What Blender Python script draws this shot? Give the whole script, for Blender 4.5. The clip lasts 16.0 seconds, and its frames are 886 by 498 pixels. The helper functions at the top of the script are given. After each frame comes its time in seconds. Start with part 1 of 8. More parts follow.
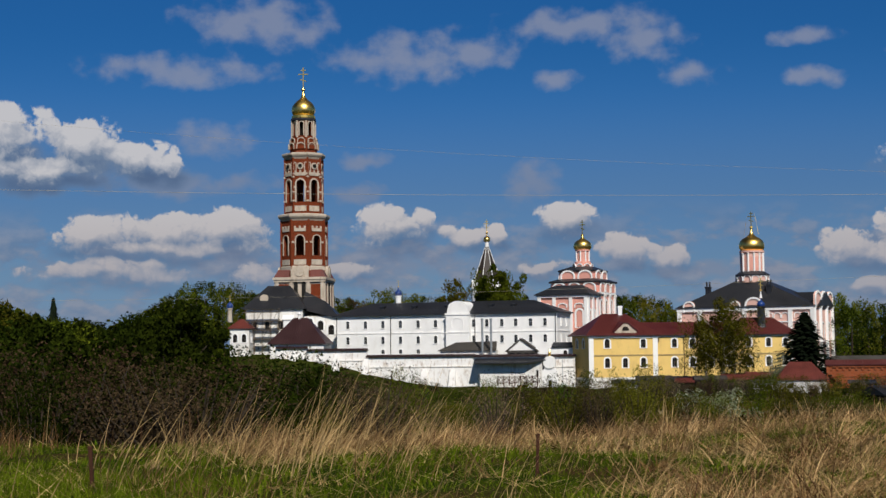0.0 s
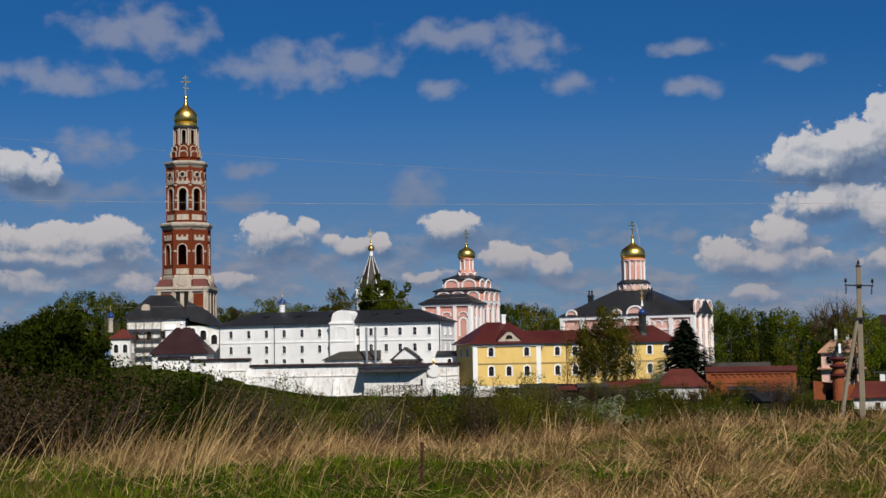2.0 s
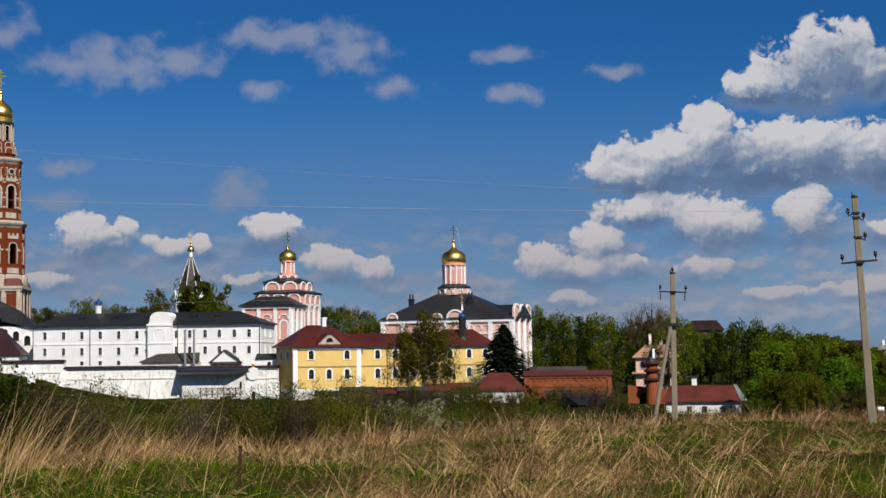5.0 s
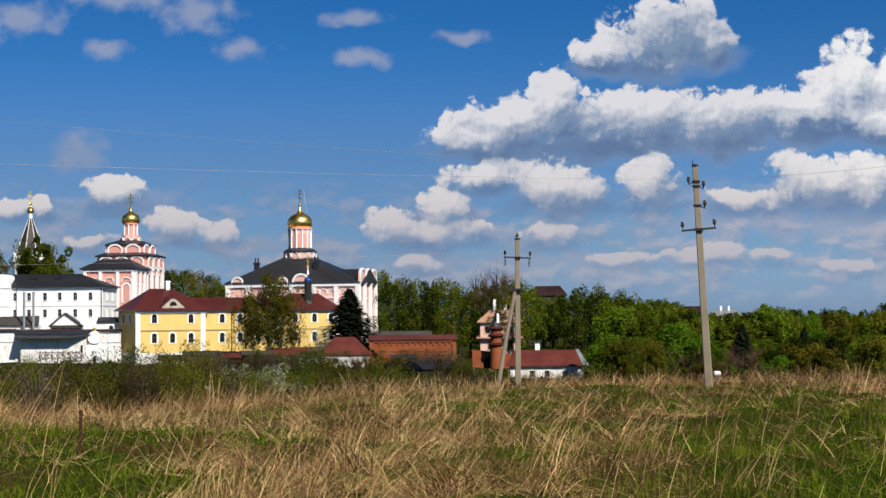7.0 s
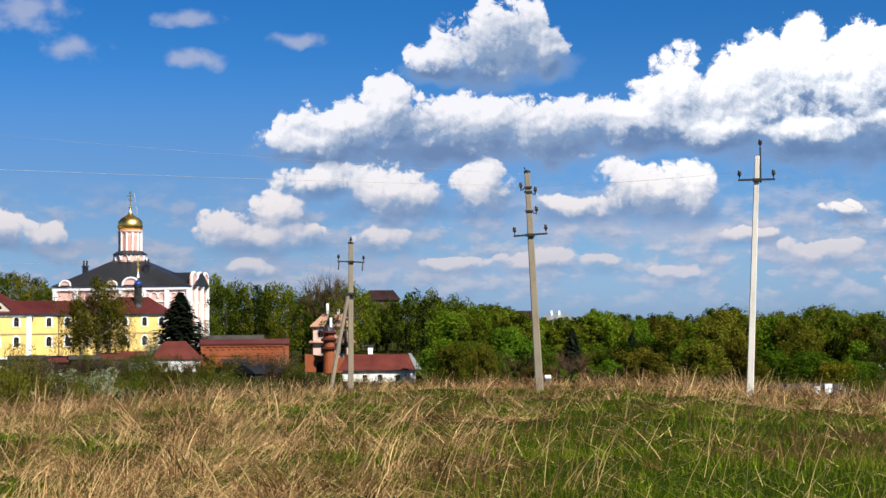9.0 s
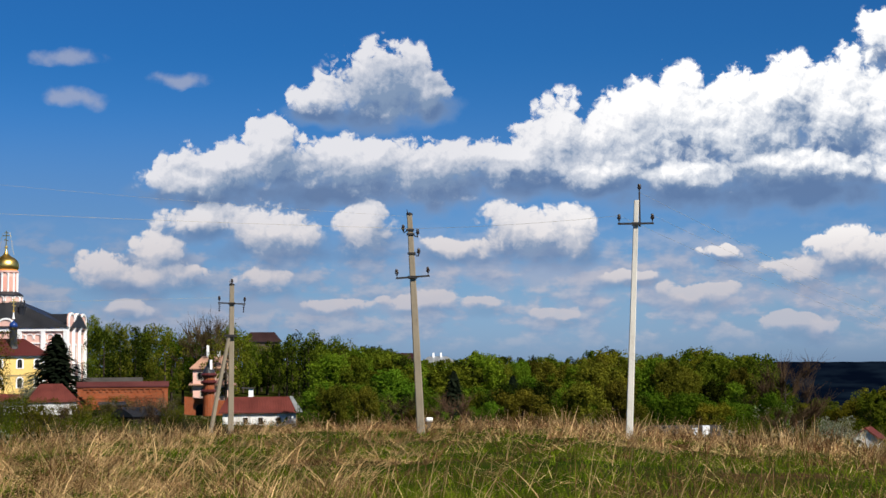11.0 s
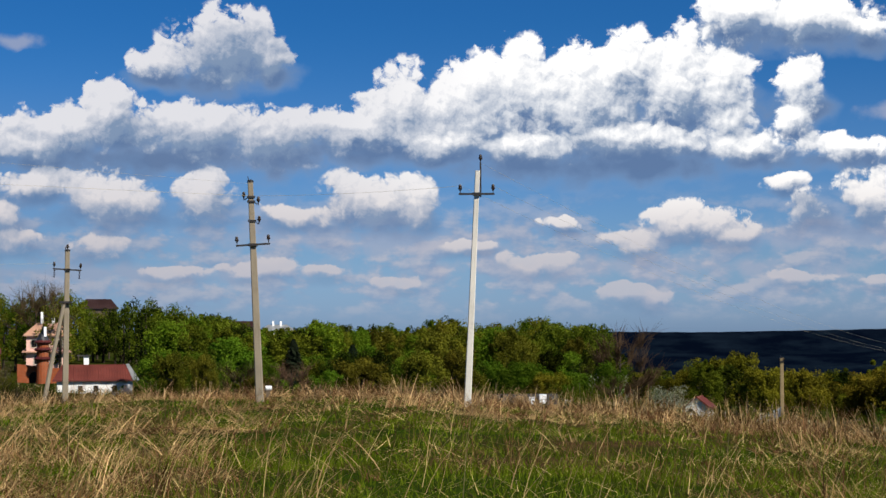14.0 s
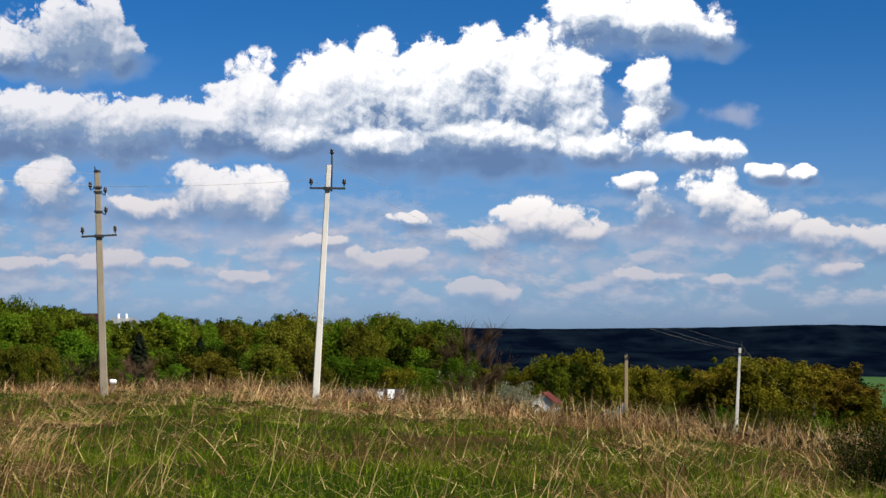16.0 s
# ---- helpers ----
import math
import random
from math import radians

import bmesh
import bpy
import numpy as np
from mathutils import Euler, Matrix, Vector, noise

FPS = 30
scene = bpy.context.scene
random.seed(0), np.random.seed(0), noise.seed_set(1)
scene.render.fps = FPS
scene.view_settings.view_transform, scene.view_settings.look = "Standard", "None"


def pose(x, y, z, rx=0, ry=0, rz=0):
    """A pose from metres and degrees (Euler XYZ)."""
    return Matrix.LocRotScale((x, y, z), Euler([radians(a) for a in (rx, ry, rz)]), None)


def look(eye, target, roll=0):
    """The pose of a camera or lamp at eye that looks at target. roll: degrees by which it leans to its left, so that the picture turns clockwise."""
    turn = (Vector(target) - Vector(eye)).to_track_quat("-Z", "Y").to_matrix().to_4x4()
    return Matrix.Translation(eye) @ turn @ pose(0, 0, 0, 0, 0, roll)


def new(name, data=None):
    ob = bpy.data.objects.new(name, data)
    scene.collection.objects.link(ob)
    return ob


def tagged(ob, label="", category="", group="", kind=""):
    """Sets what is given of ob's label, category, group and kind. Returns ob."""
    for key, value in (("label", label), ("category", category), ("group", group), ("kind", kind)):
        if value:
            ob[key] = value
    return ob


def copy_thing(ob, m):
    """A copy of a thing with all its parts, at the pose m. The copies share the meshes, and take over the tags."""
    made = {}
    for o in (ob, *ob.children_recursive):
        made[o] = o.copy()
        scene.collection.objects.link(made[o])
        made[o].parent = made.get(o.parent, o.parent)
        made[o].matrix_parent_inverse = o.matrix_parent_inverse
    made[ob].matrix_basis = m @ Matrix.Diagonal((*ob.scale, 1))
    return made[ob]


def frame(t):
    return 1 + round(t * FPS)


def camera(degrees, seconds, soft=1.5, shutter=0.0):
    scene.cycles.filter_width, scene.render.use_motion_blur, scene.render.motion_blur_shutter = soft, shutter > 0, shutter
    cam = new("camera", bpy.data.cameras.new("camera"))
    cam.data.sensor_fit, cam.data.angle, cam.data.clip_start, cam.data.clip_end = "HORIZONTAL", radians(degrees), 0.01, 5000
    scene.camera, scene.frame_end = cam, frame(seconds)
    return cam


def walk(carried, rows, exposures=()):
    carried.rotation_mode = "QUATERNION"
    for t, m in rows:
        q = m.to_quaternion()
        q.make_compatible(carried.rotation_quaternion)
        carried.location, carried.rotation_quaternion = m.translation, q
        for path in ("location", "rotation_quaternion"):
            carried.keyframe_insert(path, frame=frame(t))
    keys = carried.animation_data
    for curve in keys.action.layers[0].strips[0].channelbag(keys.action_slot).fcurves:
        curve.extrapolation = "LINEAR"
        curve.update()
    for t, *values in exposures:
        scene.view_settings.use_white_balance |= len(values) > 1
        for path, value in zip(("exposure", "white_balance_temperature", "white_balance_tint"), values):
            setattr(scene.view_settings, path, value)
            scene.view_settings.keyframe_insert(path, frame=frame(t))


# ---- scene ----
# ---------------------------------------------------------------- camera
EYE = Vector((0.0, 0.0, 1.7))


def bearing(az, dist, z=0.0):
    """A point at a compass bearing (degrees clockwise from +y), a distance and a height."""
    a = radians(az)
    return Vector((dist * math.sin(a), dist * math.cos(a), z))


def aim(az, el, roll):
    way = Vector((math.sin(radians(az)) * math.cos(radians(el)), math.cos(radians(az)) * math.cos(radians(el)), math.sin(radians(el))))
    return look(EYE, EYE + way * 50, roll)


cam = camera(31.18, 16.0, soft=1.5)
walk(cam, [
    (0.0, aim(0.00, 3.73, -0.68)), (0.5, aim(0.84, 4.39, -0.77)), (1.0, aim(2.21, 3.83, -0.87)), (1.5, aim(3.21, 3.94, -0.91)),
    (2.0, aim(4.19, 3.99, -1.01)), (2.5, aim(4.96, 3.76, -0.89)), (3.0, aim(5.21, 3.67, -0.99)), (3.5, aim(6.14, 3.32, -1.03)),
    (4.0, aim(7.39, 3.52, -0.94)), (4.5, aim(8.91, 3.82, -0.84)), (4.7, aim(9.62, 4.04, -0.78)), (6.8, aim(15.65, 2.84, -0.64)),
    (7.0, aim(16.17, 2.67, -0.53)), (7.5, aim(17.62, 2.40, -0.49)), (8.0, aim(19.01, 2.29, -0.60)), (8.5, aim(20.21, 2.54, -0.57)),
    (9.0, aim(22.18, 2.77, -0.46)), (9.2, aim(22.66, 2.86, -0.44)), (11.3, aim(27.45, 4.37, -0.40)), (11.5, aim(28.21, 4.27, -0.31)),
    (12.0, aim(29.37, 4.38, -0.22)), (12.5, aim(30.28, 4.32, -0.18)), (13.0, aim(30.86, 4.01, -0.42)), (13.5, aim(31.27, 3.72, -0.33)),
    (14.0, aim(32.18, 3.10, -0.17)), (14.5, aim(32.76, 2.86, -0.07)), (15.0, aim(33.72, 3.13, -0.06)), (15.5, aim(35.36, 3.06, 0.12)),
    (16.0, aim(37.59, 2.93, 0.35))],
    exposures=[(0.0, -0.27), (4.5, -0.17), (7.0, 0.17), (8.0, 0.43), (9.2, 0.57), (11.3, 0.27), (13.0, 0.21), (16.0, 0.43)])

# ---------------------------------------------------------------- sky and sun
SUN_AZ, SUN_EL = 166.0, 42.0
sun_way = Vector((math.sin(radians(SUN_AZ)) * math.cos(radians(SUN_EL)), math.cos(radians(SUN_AZ)) * math.cos(radians(SUN_EL)), math.sin(radians(SUN_EL))))
sun = new("sun", bpy.data.lights.new("sun", "SUN"))
sun.data.energy, sun.data.angle, sun.data.color = 5.0, radians(0.53), (1.0, 0.95, 0.87)
sun.matrix_world = look(sun_way * 900, (0, 0, 0))


class Nodes:
    """Short hand for wiring nodes."""

    def __init__(self, tree):
        self.tree = tree

    def add(self, kind, **values):
        node = self.tree.nodes.new(kind)
        for key, value in values.items():
            if key == "op":
                node.operation = value
            elif key == "blend":
                node.data_type, node.blend_type = "RGBA", value
            elif key == "socket":
                for k, v in value.items():
                    node.inputs[k].default_value = v
        return node

    def link(self, a, b):
        self.tree.links.new(a, b)

    def math(self, op, a, b=None, c=None, clamp=False):
        node = self.tree.nodes.new("ShaderNodeMath")
        node.operation, node.use_clamp = op, clamp
        for slot, v in zip(node.inputs, (a, b, c)):
            if v is None:
                continue
            if isinstance(v, (int, float)):
                slot.default_value = v
            else:
                self.link(v, slot)
        return node.outputs[0]

    def vec(self, op, a, b=None, c=None):
        node = self.tree.nodes.new("ShaderNodeVectorMath")
        node.operation = op
        for slot, v in zip(node.inputs, (a, b, c)):
            if v is None:
                continue
            if isinstance(v, (tuple, list)):
                slot.default_value = v
            else:
                self.link(v, slot)
        return node.outputs["Value"] if op in ("LENGTH", "DOT_PRODUCT") else node.outputs[0]

    def noise(self, vector, scale, detail=4.0, rough=0.55, dist=0.0):
        node = self.tree.nodes.new("ShaderNodeTexNoise")
        node.inputs["Scale"].default_value, node.inputs["Detail"].default_value = scale, detail
        node.inputs["Roughness"].default_value, node.inputs["Distortion"].default_value = rough, dist
        if vector is not None:
            self.link(vector, node.inputs["Vector"])
        return node

    def mix(self, fac, a, b, blend="MIX"):
        node = self.tree.nodes.new("ShaderNodeMix")
        node.data_type, node.blend_type = "RGBA", blend
        for slot, v in ((0, fac), (6, a), (7, b)):
            if isinstance(v, (int, float)):
                node.inputs[slot].default_value = v
            elif isinstance(v, tuple):
                node.inputs[slot].default_value = (*v, 1.0)[:4]
            else:
                self.link(v, node.inputs[slot])
        return node.outputs[2]

    def remap(self, v, a, b, c=0.0, d=1.0, smooth=False):
        node = self.tree.nodes.new("ShaderNodeMapRange")
        node.interpolation_type = "SMOOTHSTEP" if smooth else "LINEAR"
        for slot, value in zip(("From Min", "From Max", "To Min", "To Max"), (a, b, c, d)):
            node.inputs[slot].default_value = value
        self.link(v, node.inputs["Value"])
        return node.outputs["Result"]


# the clouds stand at fixed places of the sky: cumulus heaps (bearing, height, half width, half height, in degrees) ...
HEAPS, VEILS = [], []


def heap(az, el, w, h):
    HEAPS.append((az, el, w, h))


def veil(az, el, w, h):
    VEILS.append((az, el, w, h))


for az, el, w, h in ((-15.3, 7.7, 1.5, 1.3), (-12.8, 7.5, 1.7, 0.95), (-10.8, 7.0, 1.6, 0.7), (-14.1, 6.6, 2.8, 0.6)):
    heap(az, el, w, h)
for az, el, w, h in ((-12.7, 4.2, 1.5, 0.75), (-10.2, 4.4, 1.7, 0.9), (-7.8, 4.5, 1.6, 0.9), (-9.8, 3.8, 3.7, 0.4), (-11.6, 2.9, 3.2, 0.5), (-6.8, 2.9, 1.3, 0.55)):
    heap(az, el, w, h)
for az, el, w, h in ((-1.8, 4.6, 1.5, 0.9), (4.5, 4.7, 1.25, 0.7), (0.9, 4.2, 1.1, 0.5), (2.0, 4.3, 0.5, 0.4), (6.6, 3.5, 1.2, 0.65), (8.0, 3.4, 0.9, 0.6), (3.6, 3.0, 1.0, 0.4), (-3.6, 2.9, 1.3, 0.4)):
    heap(az, el, w, h)
for az, el, w, h in ((24.2, 10.3, 2.3, 1.45), (21.9, 9.6, 1.2, 0.65), (25.9, 9.9, 1.1, 0.8), (20.4, 7.9, 1.5, 1.35), (18.4, 7.2, 2.2, 1.1), (23.3, 7.3, 2.5, 1.3), (26.1, 7.2, 2.3, 1.3), (17.6, 6.6, 2.2, 0.6)):
    heap(az, el, w, h)
for az, el, w, h in ((14.5, 3.5, 1.4, 0.75), (16.1, 4.2, 1.2, 0.8), (15.7, 3.3, 2.1, 0.55), (17.6, 5.4, 1.7, 0.6), (20.2, 5.0, 2.1, 1.1), (23.6, 5.0, 1.4, 1.15), (20.1, 3.2, 1.1, 0.5), (17.3, 3.2, 0.9, 0.45)):
    heap(az, el, w, h)
for az, el, w, h in ((29.0, 5.0, 1.6, 1.0), (26.8, 4.3, 1.6, 0.5), (30.0, 4.8, 1.9, 1.05), (31.3, 4.8, 1.0, 1.05), (15.3, 2.2, 1.2, 0.3), (22.6, 2.2, 1.5, 0.32), (25.6, 2.3, 1.5, 0.36)):
    heap(az, el, w, h)
for az, el, w, h in ((29.0, 7.4, 1.9, 1.0), (30.8, 8.3, 1.9, 1.7), (33.1, 8.5, 2.2, 1.85), (35.3, 8.7, 2.2, 2.1), (37.6, 8.6, 2.3, 2.2), (39.0, 9.7, 2.3, 1.35), (40.6, 8.9, 2.4, 1.9), (42.1, 8.9, 1.6, 1.5)):
    heap(az, el, w, h)
for az, el, w, h in ((42.6, 7.5, 1.0, 0.8), (44.9, 8.7, 1.1, 1.15), (44.5, 7.5, 1.0, 0.7), (43.2, 6.6, 2.0, 0.65), (46.4, 6.5, 2.0, 0.6), (39.2, 7.0, 3.7, 0.8), (35.1, 6.7, 2.4, 0.7), (32.0, 7.0, 2.4, 0.8)):
    heap(az, el, w, h)
for az, el, w, h in ((42.9, 11.3, 2.3, 1.0), (45.2, 11.1, 2.5, 1.05), (47.2, 10.6, 1.1, 0.6), (41.2, 4.0, 2.0, 0.75), (42.6, 3.5, 1.1, 0.5), (38.9, 3.3, 1.4, 0.6), (45.2, 4.5, 1.1, 0.85), (47.2, 4.8, 1.2, 1.05)):
    heap(az, el, w, h)
for az, el, w, h in ((48.3, 4.2, 1.2, 0.75), (49.6, 3.9, 1.2, 0.5), (51.0, 3.4, 1.4, 0.6), (53.0, 3.2, 1.0, 0.5), (35.6, 2.6, 1.8, 0.5), (27.8, 2.2, 1.0, 0.3), (30.6, 1.9, 1.0, 0.28), (39.0, 1.4, 1.7, 0.4)):
    heap(az, el, w, h)
for az, el, w, h in ((44.4, 5.3, 1.0, 0.32), (49.2, 5.8, 0.7, 0.35), (50.3, 5.7, 0.6, 0.28), (36.4, 4.0, 0.7, 0.35), (44.8, 2.0, 1.4, 0.36), (47.4, 1.7, 0.9, 0.3), (51.8, 2.3, 0.9, 0.3), (33.0, 3.2, 1.2, 0.3)):
    heap(az, el, w, h)
# ... thin veils between them ...
for az, el, w, h in ((-9.5, 10.1, 3.9, 0.7), (-6.9, 11.9, 3.0, 1.1), (-5.4, 11.5, 2.0, 0.8), (-0.8, 10.6, 3.8, 1.1), (1.4, 10.6, 1.5, 0.8), (5.0, 11.7, 3.2, 0.75), (7.4, 10.9, 2.0, 0.7), (9.0, 9.8, 1.5, 0.55)):
    veil(az, el, w, h)
for az, el, w, h in ((4.2, 9.8, 0.9, 0.45), (-8.4, 7.8, 1.8, 0.7), (-3.1, 5.8, 1.3, 0.45), (3.3, 6.1, 1.1, 0.95), (-2.7, 7.0, 1.2, 0.45), (17.0, 10.3, 1.3, 0.35), (13.4, 9.6, 1.2, 0.4), (13.0, 10.9, 1.6, 0.4)):
    veil(az, el, w, h)
for az, el, w, h in ((38.5, 2.4, 12.0, 0.6), (20.0, 2.2, 10.0, 0.6), (-4.0, 3.2, 12.0, 0.7), (10.5, 2.8, 3.0, 0.5), (30.0, 3.4, 9.0, 0.8), (49.6, 5.7, 1.3, 0.45), (48.0, 7.6, 1.2, 0.5), (24.0, 6.4, 7.0, 0.8), (46.0, 3.6, 6.0, 0.8), (-10.0, 6.2, 5.0, 0.6)):
    veil(az, el, w, h)
# ... and the places where one heap stands in the shade of another (bearing, height, half width, half height, depth)
SHADED = ((24.9, 10.0, 2.2, 1.2, 0.60), (21.6, 7.1, 2.4, 0.7, 0.42), (25.8, 7.0, 2.8, 0.9, 0.36), (38.8, 8.3, 2.2, 0.9, 0.20), (45.8, 4.3, 1.5, 0.8, 0.42), (44.8, 10.5, 3.0, 0.55, 0.35), (-13.5, 6.8, 3.0, 0.8, 0.28), (41.5, 7.6, 1.6, 0.8, 0.16), (18.0, 6.8, 2.0, 0.7, 0.22), (37.5, 6.7, 5.5, 0.45, 0.25))


def cloud_field(name, lobes, grain, amount, swell=()):
    """A node group: how deep inside the clouds a place of the sky lies."""
    group = bpy.data.node_groups.new(name, "ShaderNodeTree")
    group.interface.new_socket("Place", in_out="INPUT", socket_type="NodeSocketVector")
    group.interface.new_socket("Depth", in_out="OUTPUT", socket_type="NodeSocketFloat")
    group.interface.new_socket("Rise", in_out="OUTPUT", socket_type="NodeSocketFloat")
    n = Nodes(group)
    place = group.nodes.new("NodeGroupInput").outputs[0]
    warp = n.noise(place, 0.55, 2.0)
    bent = n.vec("MULTIPLY_ADD", n.vec("SUBTRACT", warp.outputs["Color"], (0.5, 0.5, 0.5)), (1.6, 1.0, 0.0), place)
    near = rise = share = None
    for az, el, w, h in lobes:
        inside = n.vec("MULTIPLY_ADD", bent, (1 / w, 1 / h, 0.0), (-az / w, -el / h, 0.0))
        one = n.vec("LENGTH", inside)
        near = one if near is None else n.math("SMOOTH_MIN", near, one, 0.25)
        # how high up in its heap the place is, by the nearest heaps
        pull = n.math("POWER", n.math("ADD", one, 0.2), -5.0)
        up = n.vec("DOT_PRODUCT", inside, (0.0, 1.0, 0.0))
        rise = n.math("MULTIPLY", up, pull) if rise is None else n.math("MULTIPLY_ADD", up, pull, rise)
        share = pull if share is None else n.math("ADD", share, pull)
    fine = n.noise(n.vec("MULTIPLY", place, (1.0, 1.2, 1.0)), grain, 8.0, 0.52)
    body = n.math("SUBTRACT", 1.0, near)
    ripple = n.math("MULTIPLY", n.math("SUBTRACT", fine.outputs[0], 0.5), amount)
    # rounded cauliflower swellings, smaller ones upon the larger
    curl = n.vec("MULTIPLY_ADD", n.vec("SUBTRACT", n.noise(place, 1.6, 3.0).outputs["Color"], (0.5, 0.5, 0.5)), (0.9, 0.9, 0.0), place)
    for size, height in swell:
        cell = group.nodes.new("ShaderNodeTexVoronoi")
        cell.voronoi_dimensions, cell.feature = "2D", "SMOOTH_F1"
        cell.inputs["Scale"].default_value, cell.inputs["Smoothness"].default_value = size, 0.30
        cell.inputs["Detail"].default_value, cell.inputs["Roughness"].default_value, cell.inputs["Lacunarity"].default_value = 3.0, 0.55, 2.3
        n.link(curl, cell.inputs["Vector"])
        ripple = n.math("MULTIPLY_ADD", n.math("SUBTRACT", 0.74, cell.outputs["Distance"]), height, ripple)
    out = group.nodes.new("NodeGroupOutput")
    # no stray scraps away from the heaps
    ripple = n.math("MULTIPLY", ripple, n.remap(near, 0.98, 1.22, 1.0, 0.0))
    n.link(n.math("ADD", body, ripple), out.inputs[0])
    n.link(n.math("DIVIDE", rise, share), out.inputs[1])
    return group


world = bpy.data.worlds.new("sky")
scene.world = world
world.use_nodes = True
world.node_tree.nodes.clear()
w = Nodes(world.node_tree)
ray = w.add("ShaderNodeTexCoord").outputs["Generated"]
split = w.add("ShaderNodeSeparateXYZ")
w.link(ray, split.inputs[0])
sky_az = w.math("MULTIPLY", w.math("ARCTAN2", split.outputs[0], split.outputs[1]), 180 / math.pi)
sky_el = w.math("MULTIPLY", w.math("ARCSINE", split.outputs[2]), 180 / math.pi)
joined = w.add("ShaderNodeCombineXYZ")
w.link(sky_az, joined.inputs[0])
w.link(sky_el, joined.inputs[1])
place = joined.outputs[0]

air = w.add("ShaderNodeTexSky")
air.sky_type, air.sun_disc = "NISHITA", False
air.sun_elevation, air.sun_rotation = radians(SUN_EL), radians(SUN_AZ)
air.air_density, air.dust_density, air.ozone_density = 1.0, 0.6, 3.0
SKY = 0.042
low = w.remap(sky_el, 0.0, 12.0, smooth=True)
tint = w.mix(low, (0.98, 1.40, 2.24), (0.20, 0.84, 1.63))
tint = w.mix(w.remap(sky_el, 0.0, 3.2, smooth=True), (1.00, 1.50, 2.76), tint)
tint = w.mix(w.remap(sky_el, 18.0, 45.0, smooth=True), tint, (0.13, 0.18, 0.25))
blue = w.vec("MULTIPLY", w.vec("MULTIPLY", air.outputs[0], (SKY, SKY, SKY)), tint)

heaps = cloud_field("cumulus", HEAPS, 1.2, 0.90, ((0.66, 0.56), (1.9, 0.15)))
feet = cloud_field("cloud_base", [(az + 0.15, el - 0.55 * h - 0.12, 1.2 * w, 0.62 * h + 0.16) for az, el, w, h in HEAPS] + [(35.5, 6.1, 4.5, 0.8), (39.5, 6.0, 4.0, 0.75), (30.0, 6.5, 4.0, 0.6), (22.5, 6.2, 5.0, 0.75)], 0.9, 1.2)
veils = cloud_field("veil", VEILS, 0.9, 2.4)


def depth_at(group, where):
    node = world.node_tree.nodes.new("ShaderNodeGroup")
    node.node_tree = group
    w.link(where, node.inputs[0])
    return node.outputs[0], node.outputs[1]


# light falls on the heaps from above, so their feet are grey and fade into the air
here, rise = depth_at(heaps, place)
fringe, _ = depth_at(heaps, w.vec("ADD", place, (-0.10, 0.17, 0.0)))
beyond, _ = depth_at(heaps, w.vec("ADD", place, (-0.40, 0.75, 0.0)))
crisp = w.math("SUBTRACT", here, fringe)
broad = w.math("SUBTRACT", here, beyond)
lit = w.math("ADD", w.math("MULTIPLY", crisp, 0.75), w.math("MULTIPLY_ADD", broad, 0.46, w.math("MULTIPLY_ADD", rise, 0.40, 0.58)))
drift = w.vec("MULTIPLY_ADD", w.vec("SUBTRACT", w.noise(place, 0.5, 4.0).outputs["Color"], (0.5, 0.5, 0.5)), (2.2, 1.2, 0.0), place)
for az, el, wide, high, deep in SHADED:
    gone = w.vec("LENGTH", w.vec("MULTIPLY_ADD", drift, (1 / wide, 1 / high, 0.0), (-az / wide, -el / high, 0.0)))
    lit = w.math("SUBTRACT", lit, w.remap(gone, 0.2, 1.3, deep, 0.0, smooth=True))
lit = w.math("ADD", lit, w.remap(sky_el, 2.5, 7.0, -0.14, 0.0, smooth=True), clamp=True)
soft = w.remap(w.math("MULTIPLY_ADD", crisp, 0.4, rise), -0.9, 0.3, 0.80, 0.22)
cover = w.math("DIVIDE", w.math("ADD", here, 0.08), soft, clamp=True)
cover = w.math("MULTIPLY", w.remap(cover, 0.0, 1.0, smooth=True), w.remap(sky_el, 1.0, 4.5, 0.70, 1.0))
# low down the heaps lie farther off: their tops are creamier and they pale into the haze
top_colour = w.mix(w.remap(sky_el, 2.0, 7.0, smooth=True), (0.62, 0.56, 0.55), w.mix(w.remap(sky_az, 26.0, 37.0, smooth=True), (0.70, 0.70, 0.74), (1.02, 1.01, 1.0)))
heap_colour = w.mix(lit, (0.20, 0.28, 0.42), top_colour)
heap_colour = w.mix(w.remap(sky_el, 1.0, 5.5, 0.42, 0.0, smooth=True), heap_colour, (0.34, 0.39, 0.52))
under, _ = depth_at(feet, place)
under_cover = w.math("MULTIPLY", w.remap(under, -0.15, 0.65, 0.0, 0.92, smooth=True), w.remap(sky_el, 2.0, 6.0, 0.25, 1.0))
thin, _ = depth_at(veils, place)
veil_cover = w.remap(thin, -0.05, 0.95, 0.0, 0.66, smooth=True)
